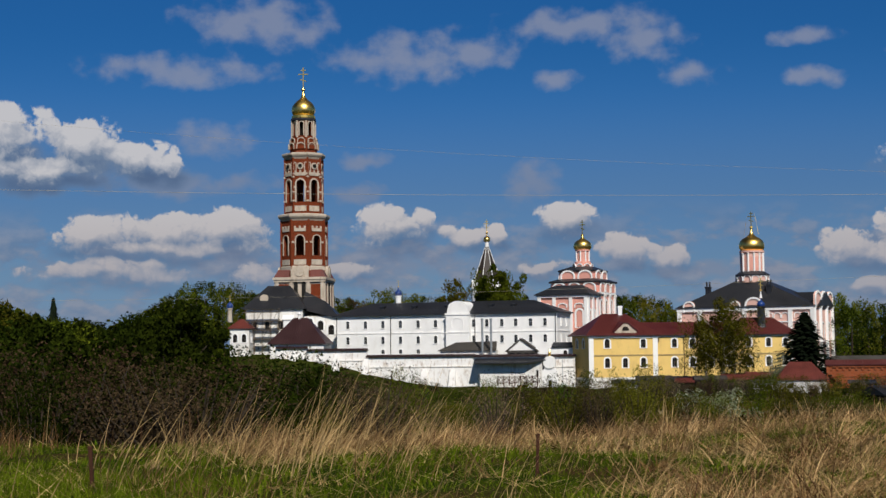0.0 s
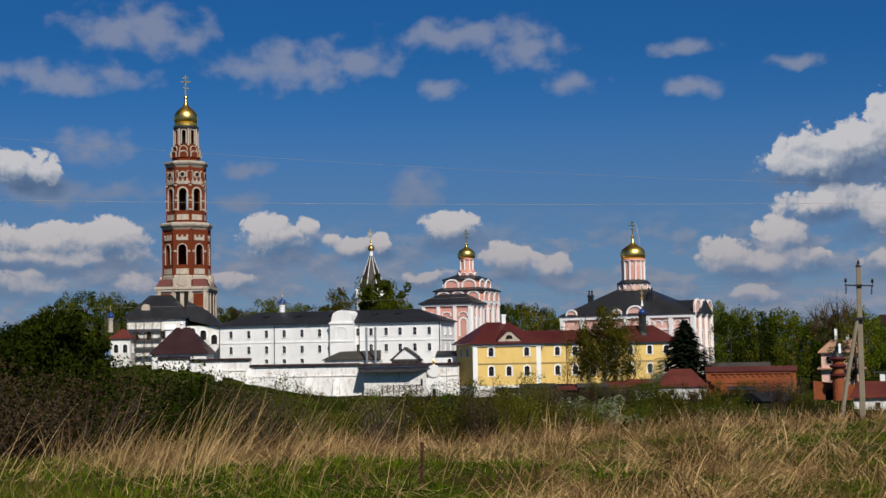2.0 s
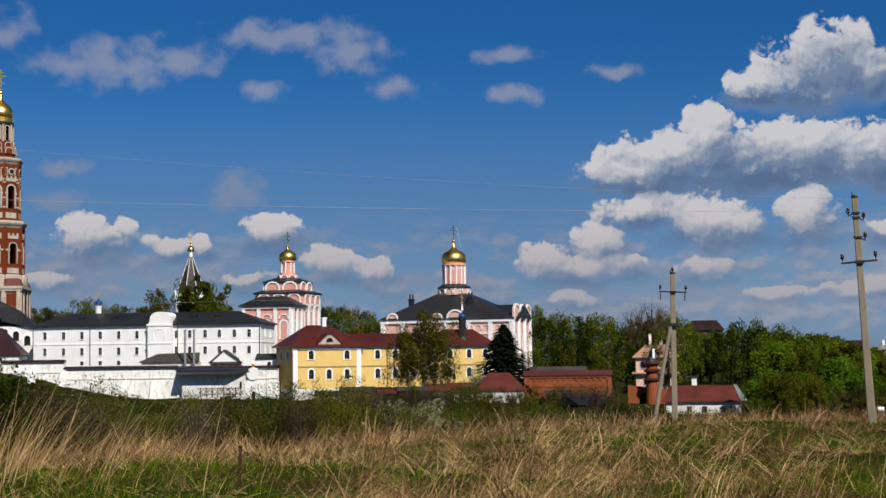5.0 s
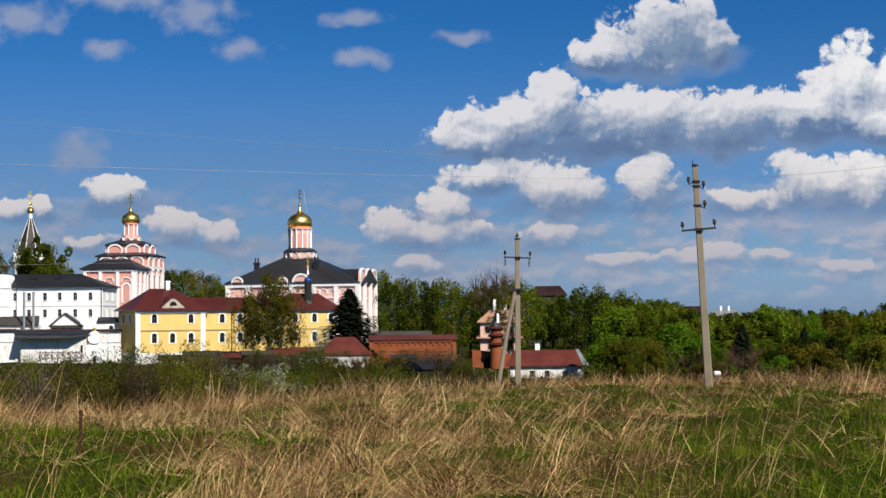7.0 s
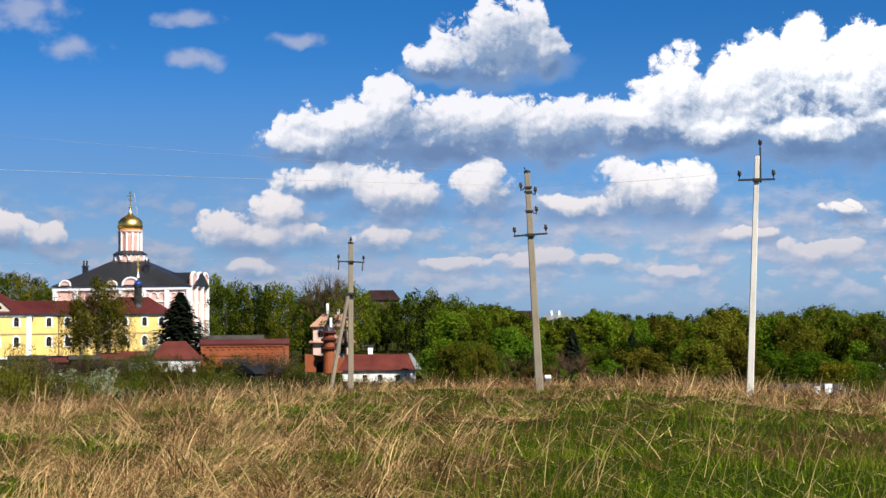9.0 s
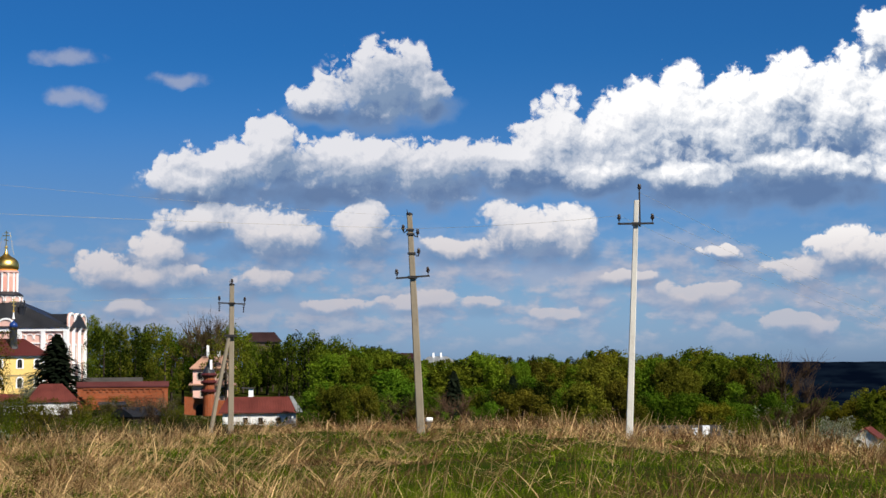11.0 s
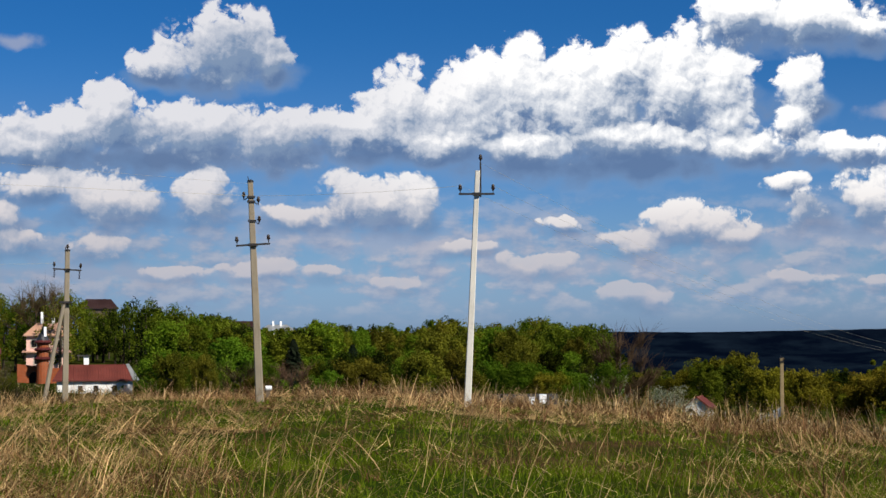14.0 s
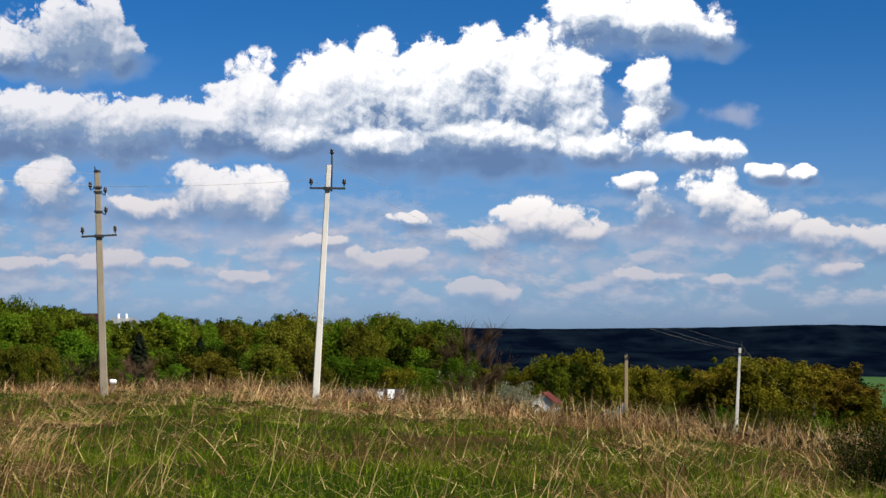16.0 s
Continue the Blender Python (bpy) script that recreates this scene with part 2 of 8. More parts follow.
# rows of small far clouds above the horizon
far_place = w.vec("MULTIPLY", place, (0.62, 1.15, 1.0))
far_noise = w.noise(far_place, 0.9, 6.0, 0.55).outputs[0]
far_above = w.noise(w.vec("ADD", far_place, (-0.08, 0.30, 0.0)), 0.9, 6.0, 0.55).outputs[0]
far_band = w.math("MULTIPLY", w.remap(sky_el, 0.2, 1.6, smooth=True), w.remap(sky_el, 3.6, 5.6, 1.0, 0.0, smooth=True))
far_cover = w.math("MULTIPLY", w.remap(far_noise, 0.43, 0.57, smooth=True), w.math("MULTIPLY", far_band, 0.65))
far_colour = w.mix(w.remap(w.math("SUBTRACT", far_noise, far_above), -0.10, 0.12), (0.22, 0.30, 0.46), (0.50, 0.48, 0.53))
air_colour = w.mix(veil_cover, blue, (0.36, 0.39, 0.50))
air_colour = w.mix(far_cover, air_colour, far_colour)
air_colour = w.mix(under_cover, air_colour, w.mix(w.remap(under, 0.0, 0.8), (0.21, 0.32, 0.51), (0.11, 0.18, 0.33)))
# the low air over the monastery is duller than over the plain
dull = w.math("MULTIPLY", w.remap(sky_az, 12.0, 32.0, 0.36, 0.05, smooth=True), w.remap(sky_el, 5.0, 9.5, 1.0, 0.0, smooth=True))
air_colour = w.mix(dull, air_colour, (0.10, 0.17, 0.30))
sky_colour = w.mix(cover, air_colour, heap_colour)
back = w.add("ShaderNodeBackground")
w.link(sky_colour, back.inputs[0])
back.inputs[1].default_value = 0.90
out = w.add("ShaderNodeOutputWorld")
w.link(back.outputs[0], out.inputs[0])

# ---------------------------------------------------------------- materials
def surface(name, colour, rough=0.8, vary=0.18, scale=0.35, fine=6.0, bump=0.15, metal=0.0, dirt=None, dirt_amount=0.0, spread=0.0):
    """A worn surface: broad stains, fine grain and relief, and a shift of tone from piece to piece."""
    mat = bpy.data.materials.new(name)
    mat.use_nodes = True
    n = Nodes(mat.node_tree)
    shader = mat.node_tree.nodes["Principled BSDF"]
    where = n.add("ShaderNodeTexCoord").outputs["Object"]
    broad = n.noise(where, scale, 5.0, 0.6).outputs[0]
    grain = n.noise(where, fine, 3.0, 0.6).outputs[0]
    dark, pale = tuple(c * (1 - vary) for c in colour), tuple(min(1.0, c * (1 + vary)) for c in colour)
    tone = n.mix(n.remap(broad, 0.3, 0.7), dark, pale)
    tone = n.mix(n.math("MULTIPLY", grain, vary), tone, tuple(c * 0.55 for c in colour))
    if dirt:
        stain = n.remap(n.noise(n.vec("MULTIPLY", where, (1.0, 1.0, 0.35)), scale * 2.3, 6.0, 0.65).outputs[0], 0.52, 0.72)
        tone = n.mix(n.math("MULTIPLY", stain, dirt_amount), tone, dirt)
    if spread:
        shift = n.math("MULTIPLY_ADD", n.add("ShaderNodeObjectInfo").outputs["Random"], 2 * spread, 1 - spread)
        hue = n.add("ShaderNodeHueSaturation")
        n.link(shift, hue.inputs["Value"])
        n.link(tone, hue.inputs["Color"])
        tone = hue.outputs[0]
    n.link(tone, shader.inputs["Base Color"])
    n.link(n.remap(broad, 0.2, 0.8, max(0.02, rough - 0.1), min(1.0, rough + 0.1)), shader.inputs["Roughness"])
    shader.inputs["Metallic"].default_value = metal
    if rough > 0.6:
        shader.inputs["Specular IOR Level"].default_value = 0.15
    if bump:
        relief = n.add("ShaderNodeBump")
        relief.inputs["Strength"].default_value, relief.inputs["Distance"].default_value = bump, 0.03
        n.link(grain, relief.inputs["Height"])
        n.link(relief.outputs[0], shader.inputs["Normal"])
    return mat


def seamed(name, colour, pitch, rough=0.45, metal=0.0, vary=0.2):
    """Sheet-metal roofing: standing seams and uneven weathering."""
    mat = surface(name, colour, rough, vary, 0.25, 3.0, 0.0, metal)
    n = Nodes(mat.node_tree)
    shader = mat.node_tree.nodes["Principled BSDF"]
    where = n.add("ShaderNodeTexCoord").outputs["Object"]
    cut = n.add("ShaderNodeSeparateXYZ")
    n.link(where, cut.inputs[0])
    wave = n.math("PINGPONG", n.math("ADD", cut.outputs[0], n.math("MULTIPLY", cut.outputs[1], 0.02)), pitch / 2)
    ridge = n.remap(wave, 0.0, pitch * 0.09, 1.0, 0.0)
    relief = n.add("ShaderNodeBump")
    relief.inputs["Strength"].default_value, relief.inputs["Distance"].default_value = 0.8, 0.05
    n.link(ridge, relief.inputs["Height"])
    n.link(relief.outputs[0], shader.inputs["Normal"])
    return mat


def brickwork(name, colour, mortar, height=0.09, rough=0.85):
    """Brick laid in courses, with mottled tones and soot."""
    mat = bpy.data.materials.new(name)
    mat.use_nodes = True
    n = Nodes(mat.node_tree)
    shader = mat.node_tree.nodes["Principled BSDF"]
    where = n.add("ShaderNodeTexCoord").outputs["Object"]
    cut = n.add("ShaderNodeSeparateXYZ")
    n.link(where, cut.inputs[0])
    lay = n.add("ShaderNodeCombineXYZ")
    n.link(n.math("ADD", cut.outputs[0], cut.outputs[1]), lay.inputs[0])
    n.link(cut.outputs[2], lay.inputs[1])
    tex = n.add("ShaderNodeTexBrick")
    n.link(lay.outputs[0], tex.inputs["Vector"])
    tex.inputs["Scale"].default_value = 1.0
    tex.inputs["Brick Width"].default_value, tex.inputs["Row Height"].default_value = height * 3, height
    tex.inputs["Mortar Size"].default_value = height * 0.13
    tex.inputs["Color1"].default_value = (*colour, 1)
    tex.inputs["Color2"].default_value = (colour[0] * 0.72, colour[1] * 0.62, colour[2] * 0.6, 1)
    tex.inputs["Mortar"].default_value = (*mortar, 1)
    broad = n.remap(n.noise(where, 0.3, 6.0, 0.65).outputs[0], 0.35, 0.7)
    tone = n.mix(n.math("MULTIPLY", broad, 0.55), tex.outputs[0], (colour[0] * 0.5, colour[1] * 0.45, colour[2] * 0.45))
    n.link(tone, shader.inputs["Base Color"])
    shader.inputs["Roughness"].default_value, shader.inputs["Specular IOR Level"].default_value = rough, 0.1
    relief = n.add("ShaderNodeBump")
    relief.inputs["Strength"].default_value, relief.inputs["Distance"].default_value = 0.5, 0.02
    n.link(tex.outputs["Fac"], relief.inputs["Height"])
    relief.invert = True
    n.link(relief.outputs[0], shader.inputs["Normal"])
    return mat


def leafage(name, dark, pale, see=0.14, speckle=0.30, sway=0.38):
    """Leaves or blades: each leaf has its own tone, and light comes through."""
    mat = bpy.data.materials.new(name)
    mat.use_nodes = True
    n = Nodes(mat.node_tree)
    shader = mat.node_tree.nodes["Principled BSDF"]
    chance = n.add("ShaderNodeNewGeometry").outputs["Random Per Island"]
    where = n.add("ShaderNodeTexCoord").outputs["Object"]
    clump = n.remap(n.noise(where, 0.55, 4.0, 0.6).outputs[0], 0.38, 0.64)
    tone = n.mix(n.math("ADD", n.math("MULTIPLY", chance, speckle), n.math("MULTIPLY", clump, 1 - speckle)), dark, pale)
    hue = n.add("ShaderNodeHueSaturation")
    own = n.add("ShaderNodeObjectInfo").outputs["Random"]
    n.link(n.remap(n.math("FRACT", n.math("MULTIPLY", own, 7.3)), 0.0, 1.0, 0.482, 0.514), hue.inputs["Hue"])
    n.link(n.remap(own, 0.0, 1.0, 1 - sway, 1 + sway), hue.inputs["Value"])
    n.link(tone, hue.inputs["Color"])
    n.link(hue.outputs[0], shader.inputs["Base Color"])
    shader.inputs["Roughness"].default_value, shader.inputs["Specular IOR Level"].default_value = 0.9, 0.015
    thin = n.add("ShaderNodeBsdfTranslucent")
    n.link(hue.outputs[0], thin.inputs["Color"])
    both = n.add("ShaderNodeMixShader")
    both.inputs[0].default_value = see
    n.link(shader.outputs[0], both.inputs[1])
    n.link(thin.outputs[0], both.inputs[2])
    n.link(both.outputs[0], mat.node_tree.nodes["Material Output"].inputs[0])
    return mat


def glazing(name):
    mat = bpy.data.materials.new(name)
    mat.use_nodes = True
    shader = mat.node_tree.nodes["Principled BSDF"]
    shader.inputs["Base Color"].default_value = (0.012, 0.013, 0.016, 1)
    shader.inputs["Roughness"].default_value = 0.12
    return mat


def land():
    """The ground: turf, dry thatch and bare earth near by, scrubby green slopes, woods far out with blue haze put into
    their colour.
    """
    mat = bpy.data.materials.new("land")
    mat.use_nodes = True
    n = Nodes(mat.node_tree)
    shader = mat.node_tree.nodes["Principled BSDF"]
    where = n.add("ShaderNodeTexCoord").outputs["Object"]
    far = n.vec("LENGTH", where)
    patch = n.noise(where, 0.22, 5.0, 0.6).outputs[0]
    fine = n.noise(where, 5.0, 4.0, 0.65).outputs[0]
    near = n.mix(n.remap(patch, 0.45, 0.62), (0.024, 0.048, 0.004), (0.070, 0.044, 0.018))
    near = n.mix(n.remap(fine, 0.40, 0.75), near, (0.018, 0.012, 0.006))
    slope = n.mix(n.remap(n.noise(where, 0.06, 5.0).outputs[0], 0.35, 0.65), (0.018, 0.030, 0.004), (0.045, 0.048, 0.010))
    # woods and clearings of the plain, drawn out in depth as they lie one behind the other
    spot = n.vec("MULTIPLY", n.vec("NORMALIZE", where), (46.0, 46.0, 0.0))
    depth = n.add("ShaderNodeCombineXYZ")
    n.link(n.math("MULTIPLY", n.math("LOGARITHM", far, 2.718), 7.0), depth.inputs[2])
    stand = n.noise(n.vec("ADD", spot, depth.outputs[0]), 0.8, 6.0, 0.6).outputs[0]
    # the navy of distant haze is put into the plain's colour
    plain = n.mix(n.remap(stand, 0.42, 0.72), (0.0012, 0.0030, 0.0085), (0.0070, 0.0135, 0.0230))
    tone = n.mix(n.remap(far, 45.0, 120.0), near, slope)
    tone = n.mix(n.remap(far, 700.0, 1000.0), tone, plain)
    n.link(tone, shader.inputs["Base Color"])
    shader.inputs["Roughness"].default_value, shader.inputs["Specular IOR Level"].default_value = 0.95, 0.0
    relief = n.add("ShaderNodeBump")
    relief.inputs["Strength"].default_value, relief.inputs["Distance"].default_value = 0.6, 0.06
    n.link(fine, relief.inputs["Height"])
    n.link(relief.outputs[0], shader.inputs["Normal"])
    return mat


WHITE = surface("whitewash", (0.91, 0.90, 0.88), 0.85, 0.05, 0.25, 4.0, 0.2, dirt=(0.55, 0.51, 0.45), dirt_amount=0.22)
OLD_WHITE = surface("flaking_whitewash", (0.82, 0.80, 0.76), 0.9, 0.10, 0.30, 3.0, 0.3, dirt=(0.42, 0.34, 0.26), dirt_amount=0.75)
WALL_WHITE = surface("patched_whitewash", (0.88, 0.86, 0.83), 0.9, 0.08, 0.5, 3.0, 0.4, dirt=(0.42, 0.32, 0.24), dirt_amount=0.85)
CREAM = surface("weathered_white_stone", (0.54, 0.46, 0.37), 0.85, 0.16, 0.5, 5.0, 0.3, dirt=(0.26, 0.19, 0.13), dirt_amount=0.7)
YELLOW = surface("yellow_plaster", (0.80, 0.56, 0.19), 0.85, 0.07, 0.25, 4.0, 0.2, dirt=(0.55, 0.36, 0.14), dirt_amount=0.5)
OCHRE = surface("dull_ochre_plaster", (0.42, 0.31, 0.14), 0.9, 0.15, 0.3, 4.0, 0.2, dirt=(0.20, 0.14, 0.07), dirt_amount=0.6)
PINK = surface("salmon_plaster", (0.74, 0.36, 0.29), 0.85, 0.07, 0.25, 4.0, 0.2, dirt=(0.52, 0.24, 0.18), dirt_amount=0.4)
ROSE = surface("pale_rose_plaster", (0.78, 0.48, 0.40), 0.85, 0.07, 0.25, 4.0, 0.2, dirt=(0.55, 0.36, 0.30), dirt_amount=0.4)
PEACH = surface("peach_plaster", (0.72, 0.40, 0.26), 0.85, 0.08, 0.3, 4.0, 0.2)
BRICK = brickwork("tower_brick", (0.245, 0.052, 0.018), (0.13, 0.040, 0.018))
RED_BRICK = brickwork("wall_brick", (0.38, 0.095, 0.030), (0.28, 0.16, 0.10))
ROOF_BLACK = seamed("black_sheet_roof", (0.022, 0.023, 0.027), 0.6, 0.42)
ROOF_RED = seamed("dark_red_sheet_roof", (0.085, 0.016, 0.014), 0.6, 0.45)
ROOF_MAROON = seamed("maroon_sheet_roof", (0.034, 0.010, 0.011), 0.6, 0.5)
ROOF_RUST = seamed("rusty_red_roof", (0.13, 0.026, 0.018), 0.5, 0.55, vary=0.35)
ROOF_PEACH = seamed("peach_sheet_roof", (0.48, 0.27, 0.18), 0.5, 0.5)
COPING = seamed("dark_coping_sheet", (0.028, 0.011, 0.010), 0.6, 0.5)
ROOF_GREY = surface("grey_slate_sheet", (0.060, 0.054, 0.048), 0.7, 0.25, 0.4, 6.0, 0.3)
TENT = seamed("dark_brown_sheet_roof", (0.030, 0.020, 0.014), 0.5, 0.6)
GOLD = surface("gold_leaf", (1.0, 0.66, 0.18), 0.36, 0.05, 0.6, 9.0, 0.05, metal=1.0)
BLUE = surface("blue_enamel", (0.012, 0.045, 0.20), 0.35, 0.08, 0.8, 8.0, 0.05)
IRON = surface("dark_iron", (0.020, 0.017, 0.016), 0.6, 0.2, 2.0, 20.0, 0.2)
GALVANISED = surface("galvanised_steel", (0.45, 0.47, 0.48), 0.4, 0.12, 1.0, 9.0, 0.1, metal=0.6)
CONCRETE = surface("weathered_concrete", (0.27, 0.225, 0.16), 0.9, 0.15, 0.9, 14.0, 0.4, dirt=(0.16, 0.12, 0.08), dirt_amount=0.55)
PALE_CONCRETE = surface("pale_concrete", (0.68, 0.64, 0.56), 0.9, 0.10, 0.9, 14.0, 0.4, dirt=(0.30, 0.25, 0.18), dirt_amount=0.45)
OLD_WOOD = surface("grey_old_timber", (0.13, 0.10, 0.07), 0.9, 0.3, 0.8, 10.0, 0.4)
POLE_WOOD = surface("tan_pole_timber", (0.34, 0.25, 0.13), 0.9, 0.2, 0.8, 12.0, 0.4, dirt=(0.15, 0.10, 0.05), dirt_amount=0.5)
DARK_WOOD = surface("dark_shed_boards", (0.030, 0.022, 0.016), 0.9, 0.3, 0.8, 8.0, 0.4)
BARK = surface("bark", (0.055, 0.042, 0.030), 0.95, 0.3, 1.2, 12.0, 0.6)
PALE_BARK = surface("birch_bark", (0.42, 0.38, 0.32), 0.9, 0.3, 1.6, 10.0, 0.4, dirt=(0.05, 0.04, 0.03), dirt_amount=0.9)
RUST = surface("rusty_steel", (0.060, 0.025, 0.014), 0.9, 0.3, 3.0, 30.0, 0.4)
GLASS = glazing("dark_window_glass")
DARK = surface("dark_room", (0.02, 0.018, 0.016), 0.9, 0.2, 0.8, 8.0, 0.0)
CERAMIC = surface("brown_insulator_glaze", (0.030, 0.020, 0.016), 0.25, 0.1, 3.0, 20.0, 0.0)
WIRE = surface("aluminium_wire", (0.40, 0.36, 0.26), 0.5, 0.1, 0.5, 8.0, 0.0)
LEAF = leafage("spring_leaves", (0.042, 0.062, 0.005), (0.150, 0.172, 0.013), 0.38)
LEAF_BRIGHT = leafage("fresh_bright_leaves", (0.042, 0.090, 0.005), (0.145, 0.220, 0.014), 0.38)
LEAF_OLIVE = leafage("olive_budding_leaves", (0.054, 0.056, 0.006), (0.172, 0.162, 0.016), 0.38)
LEAF_WILLOW = leafage("yellow_green_willow_leaves", (0.046, 0.050, 0.004), (0.200, 0.180, 0.014), 0.28)
LEAF_AMBER = leafage("amber_green_young_leaves", (0.060, 0.050, 0.005), (0.240, 0.175, 0.018), 0.28)
# a darker copy of the green leaves, with shade put into the colour
LEAF_SHADED = leafage("shaded_green_leaves", (0.007, 0.013, 0.0014), (0.030, 0.042, 0.004))
LEAF_BIRCH = leafage("young_birch_leaves", (0.040, 0.040, 0.004), (0.170, 0.150, 0.016), 0.25)
NEEDLES = leafage("spruce_needles", (0.005, 0.009, 0.005), (0.018, 0.026, 0.013), 0.05)
TWIGS = leafage("bare_brown_twigs", (0.028, 0.018, 0.009), (0.100, 0.066, 0.036), 0.05)
PALE_TWIGS = leafage("pale_grey_brown_twigs", (0.075, 0.055, 0.030), (0.260, 0.200, 0.115), 0.05)
BLOSSOM = leafage("white_blossom", (0.14, 0.17, 0.07), (0.55, 0.55, 0.44), 0.2)
GREEN_BLADES = leafage("green_grass_blades", (0.030, 0.056, 0.004), (0.225, 0.300, 0.016), 0.25, 0.5, 0.05)
STRAW = leafage("dry_straw_blades", (0.21, 0.130, 0.046), (0.90, 0.65, 0.285), 0.2, 0.60, 0.05)
RUSSET = leafage("russet_dead_stalks", (0.085, 0.038, 0.015), (0.36, 0.195, 0.085), 0.15, 0.5, 0.05)
DOCK = leafage("brown_dock_stalks", (0.030, 0.014, 0.007), (0.090, 0.045, 0.022), 0.05)
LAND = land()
CROP = surface("green_crop", (0.045, 0.105, 0.020), 0.95, 0.15, 0.01, 0.3, 0.0)


# ---------------------------------------------------------------- mesh helpers
class Mesh:
    """Gathers the faces of one mesh."""

    def __init__(self):
        self.v, self.f, self.weld = [], [], False

    def face(self, *points):
        k = len(self.v)
        self.v += [tuple(p) for p in points]
        self.f.append(tuple(range(k, k + len(points))))

    def solid(self, points, faces, m=None):
        k = len(self.v)
        self.v += [tuple(m @ Vector(p)) if m else tuple(p) for p in points]
        self.f += [tuple(i + k for i in f) for f in faces]
        return self

    def box(self, x0, x1, y0, y1, z0, z1, m=None):
        p = [(x, y, z) for z in (z0, z1) for y in (y0, y1) for x in (x0, x1)]
        return self.solid(p, [(0, 2, 3, 1), (4, 5, 7, 6), (0, 1, 5, 4), (2, 6, 7, 3), (0, 4, 6, 2), (1, 3, 7, 5)], m)

    def lathe(self, profile, sides=16, turn=0.0, m=None, sx=1.0, sy=1.0):
        """Turns (radius, height) pairs round the z axis and closes both ends."""
        k = len(profile)
        p = [(r * sx * math.sin(turn + 2 * math.pi * i / sides), -r * sy * math.cos(turn + 2 * math.pi * i / sides), z) for r, z in profile for i in range(sides)]
        f = [(a * sides + i, a * sides + (i + 1) % sides, (a + 1) * sides + (i + 1) % sides, (a + 1) * sides + i) for a in range(k - 1) for i in range(sides)]
        f += [tuple(reversed(range(sides))), tuple(range((k - 1) * sides, k * sides))]
        return self.solid(p, f, m)

    def slab(self, outline, y0, y1, m=None):
        """A flat outline in x and z, given depth from y0 to y1."""
        k = len(outline)
        p = [(x, y0, z) for x, z in outline] + [(x, y1, z) for x, z in outline]
        f = [tuple(range(k)), tuple(reversed(range(k, 2 * k)))] + [(i, i + k, (i + 1) % k + k, (i + 1) % k) for i in range(k)]
        return self.solid(p, f, m)

    def tube(self, points, radii, sides=6):
        """A tapered limb along points."""
        rings = []
        for i, p in enumerate(points):
            way = (Vector(points[min(i + 1, len(points) - 1)]) - Vector(points[max(i - 1, 0)])).normalized()
            side = way.cross(Vector((0.31, 0.95, 0.05))).normalized()
            up = side.cross(way)
            rings.append([Vector(p) + radii[i] * (side * math.cos(2 * math.pi * j / sides) + up * math.sin(2 * math.pi * j / sides)) for j in range(sides)])
        k = len(self.v)
        for ring in rings:
            self.v += [tuple(q) for q in ring]
        for a in range(len(rings) - 1):
            for j in range(sides):
                self.f.append((k + a * sides + j, k + a * sides + (j + 1) % sides, k + (a + 1) * sides + (j + 1) % sides, k + (a + 1) * sides + j))
        self.f.append(tuple(k + j for j in reversed(range(sides))))
        self.f.append(tuple(k + (len(rings) - 1) * sides + j for j in range(sides)))
        return self

    def hip(self, x0, x1, y0, y1, z0, z1, inset, ridge=None):
        """A hipped roof over a rectangle; inset: how far the ridge ends stand in from the short sides."""
        ym = (y0 + y1) / 2 if ridge is None else ridge
        e = 0.25
        p = [(x0, y0, z0), (x1, y0, z0), (x1, y1, z0), (x0, y1, z0), (x0, y0, z0 + e), (x1, y0, z0 + e), (x1, y1, z0 + e), (x0, y1, z0 + e), (x0 + inset, ym, z1), (x1 - inset, ym, z1)]
        return self.solid(p, [(3, 2, 1, 0), (0, 1, 5, 4), (1, 2, 6, 5), (2, 3, 7, 6), (3, 0, 4, 7), (4, 5, 9, 8), (5, 6, 9), (6, 7, 8, 9), (7, 4, 8)])

    def gable(self, x0, x1, y0, y1, z0, z1):
        return self.hip(x0, x1, y0, y1, z0, z1, 0.0)

    def data(self, name, mat, smooth=False):
        me = bpy.data.meshes.new(name)
        me.from_pydata(self.v, [], self.f)
        if len(self.f) < 4000:
            bm = bmesh.new()
            bm.from_mesh(me)
            if self.weld:
                bmesh.ops.remove_doubles(bm, verts=bm.verts, dist=0.0005)
            bmesh.ops.recalc_face_normals(bm, faces=bm.faces)
            bm.to_mesh(me)
            bm.free()
        if smooth:
            me.shade_smooth()
        me.materials.append(mat)
        return me


def part(name, m, mat, parent, label="", place=None, smooth=False):
    """Links a mesh as one object under a thing or under a part. m: a Mesh, or finished mesh data to share."""
    ob = new(name, m.data(name, mat, smooth) if isinstance(m, Mesh) else m)
    ob.parent = parent
    if place is not None:
        ob.matrix_basis = place
    return tagged(ob, label)


def thing(name, place, label, category, group="", kind=""):
    ob = new(name)
    ob.empty_display_size = 0.5
    ob.matrix_basis = place
    return tagged(ob, label, category, group, kind)


def arch_curve(x0, x1, zs, rise, steps=8):
    """Points of an arch from (x1, zs) over to (x0, zs)."""
    xm, half = (x0 + x1) / 2, (x1 - x0) / 2
    return [(xm + half * math.cos(math.pi * i / steps), zs + rise * math.sin(math.pi * i / steps)) for i in range(steps + 1)]


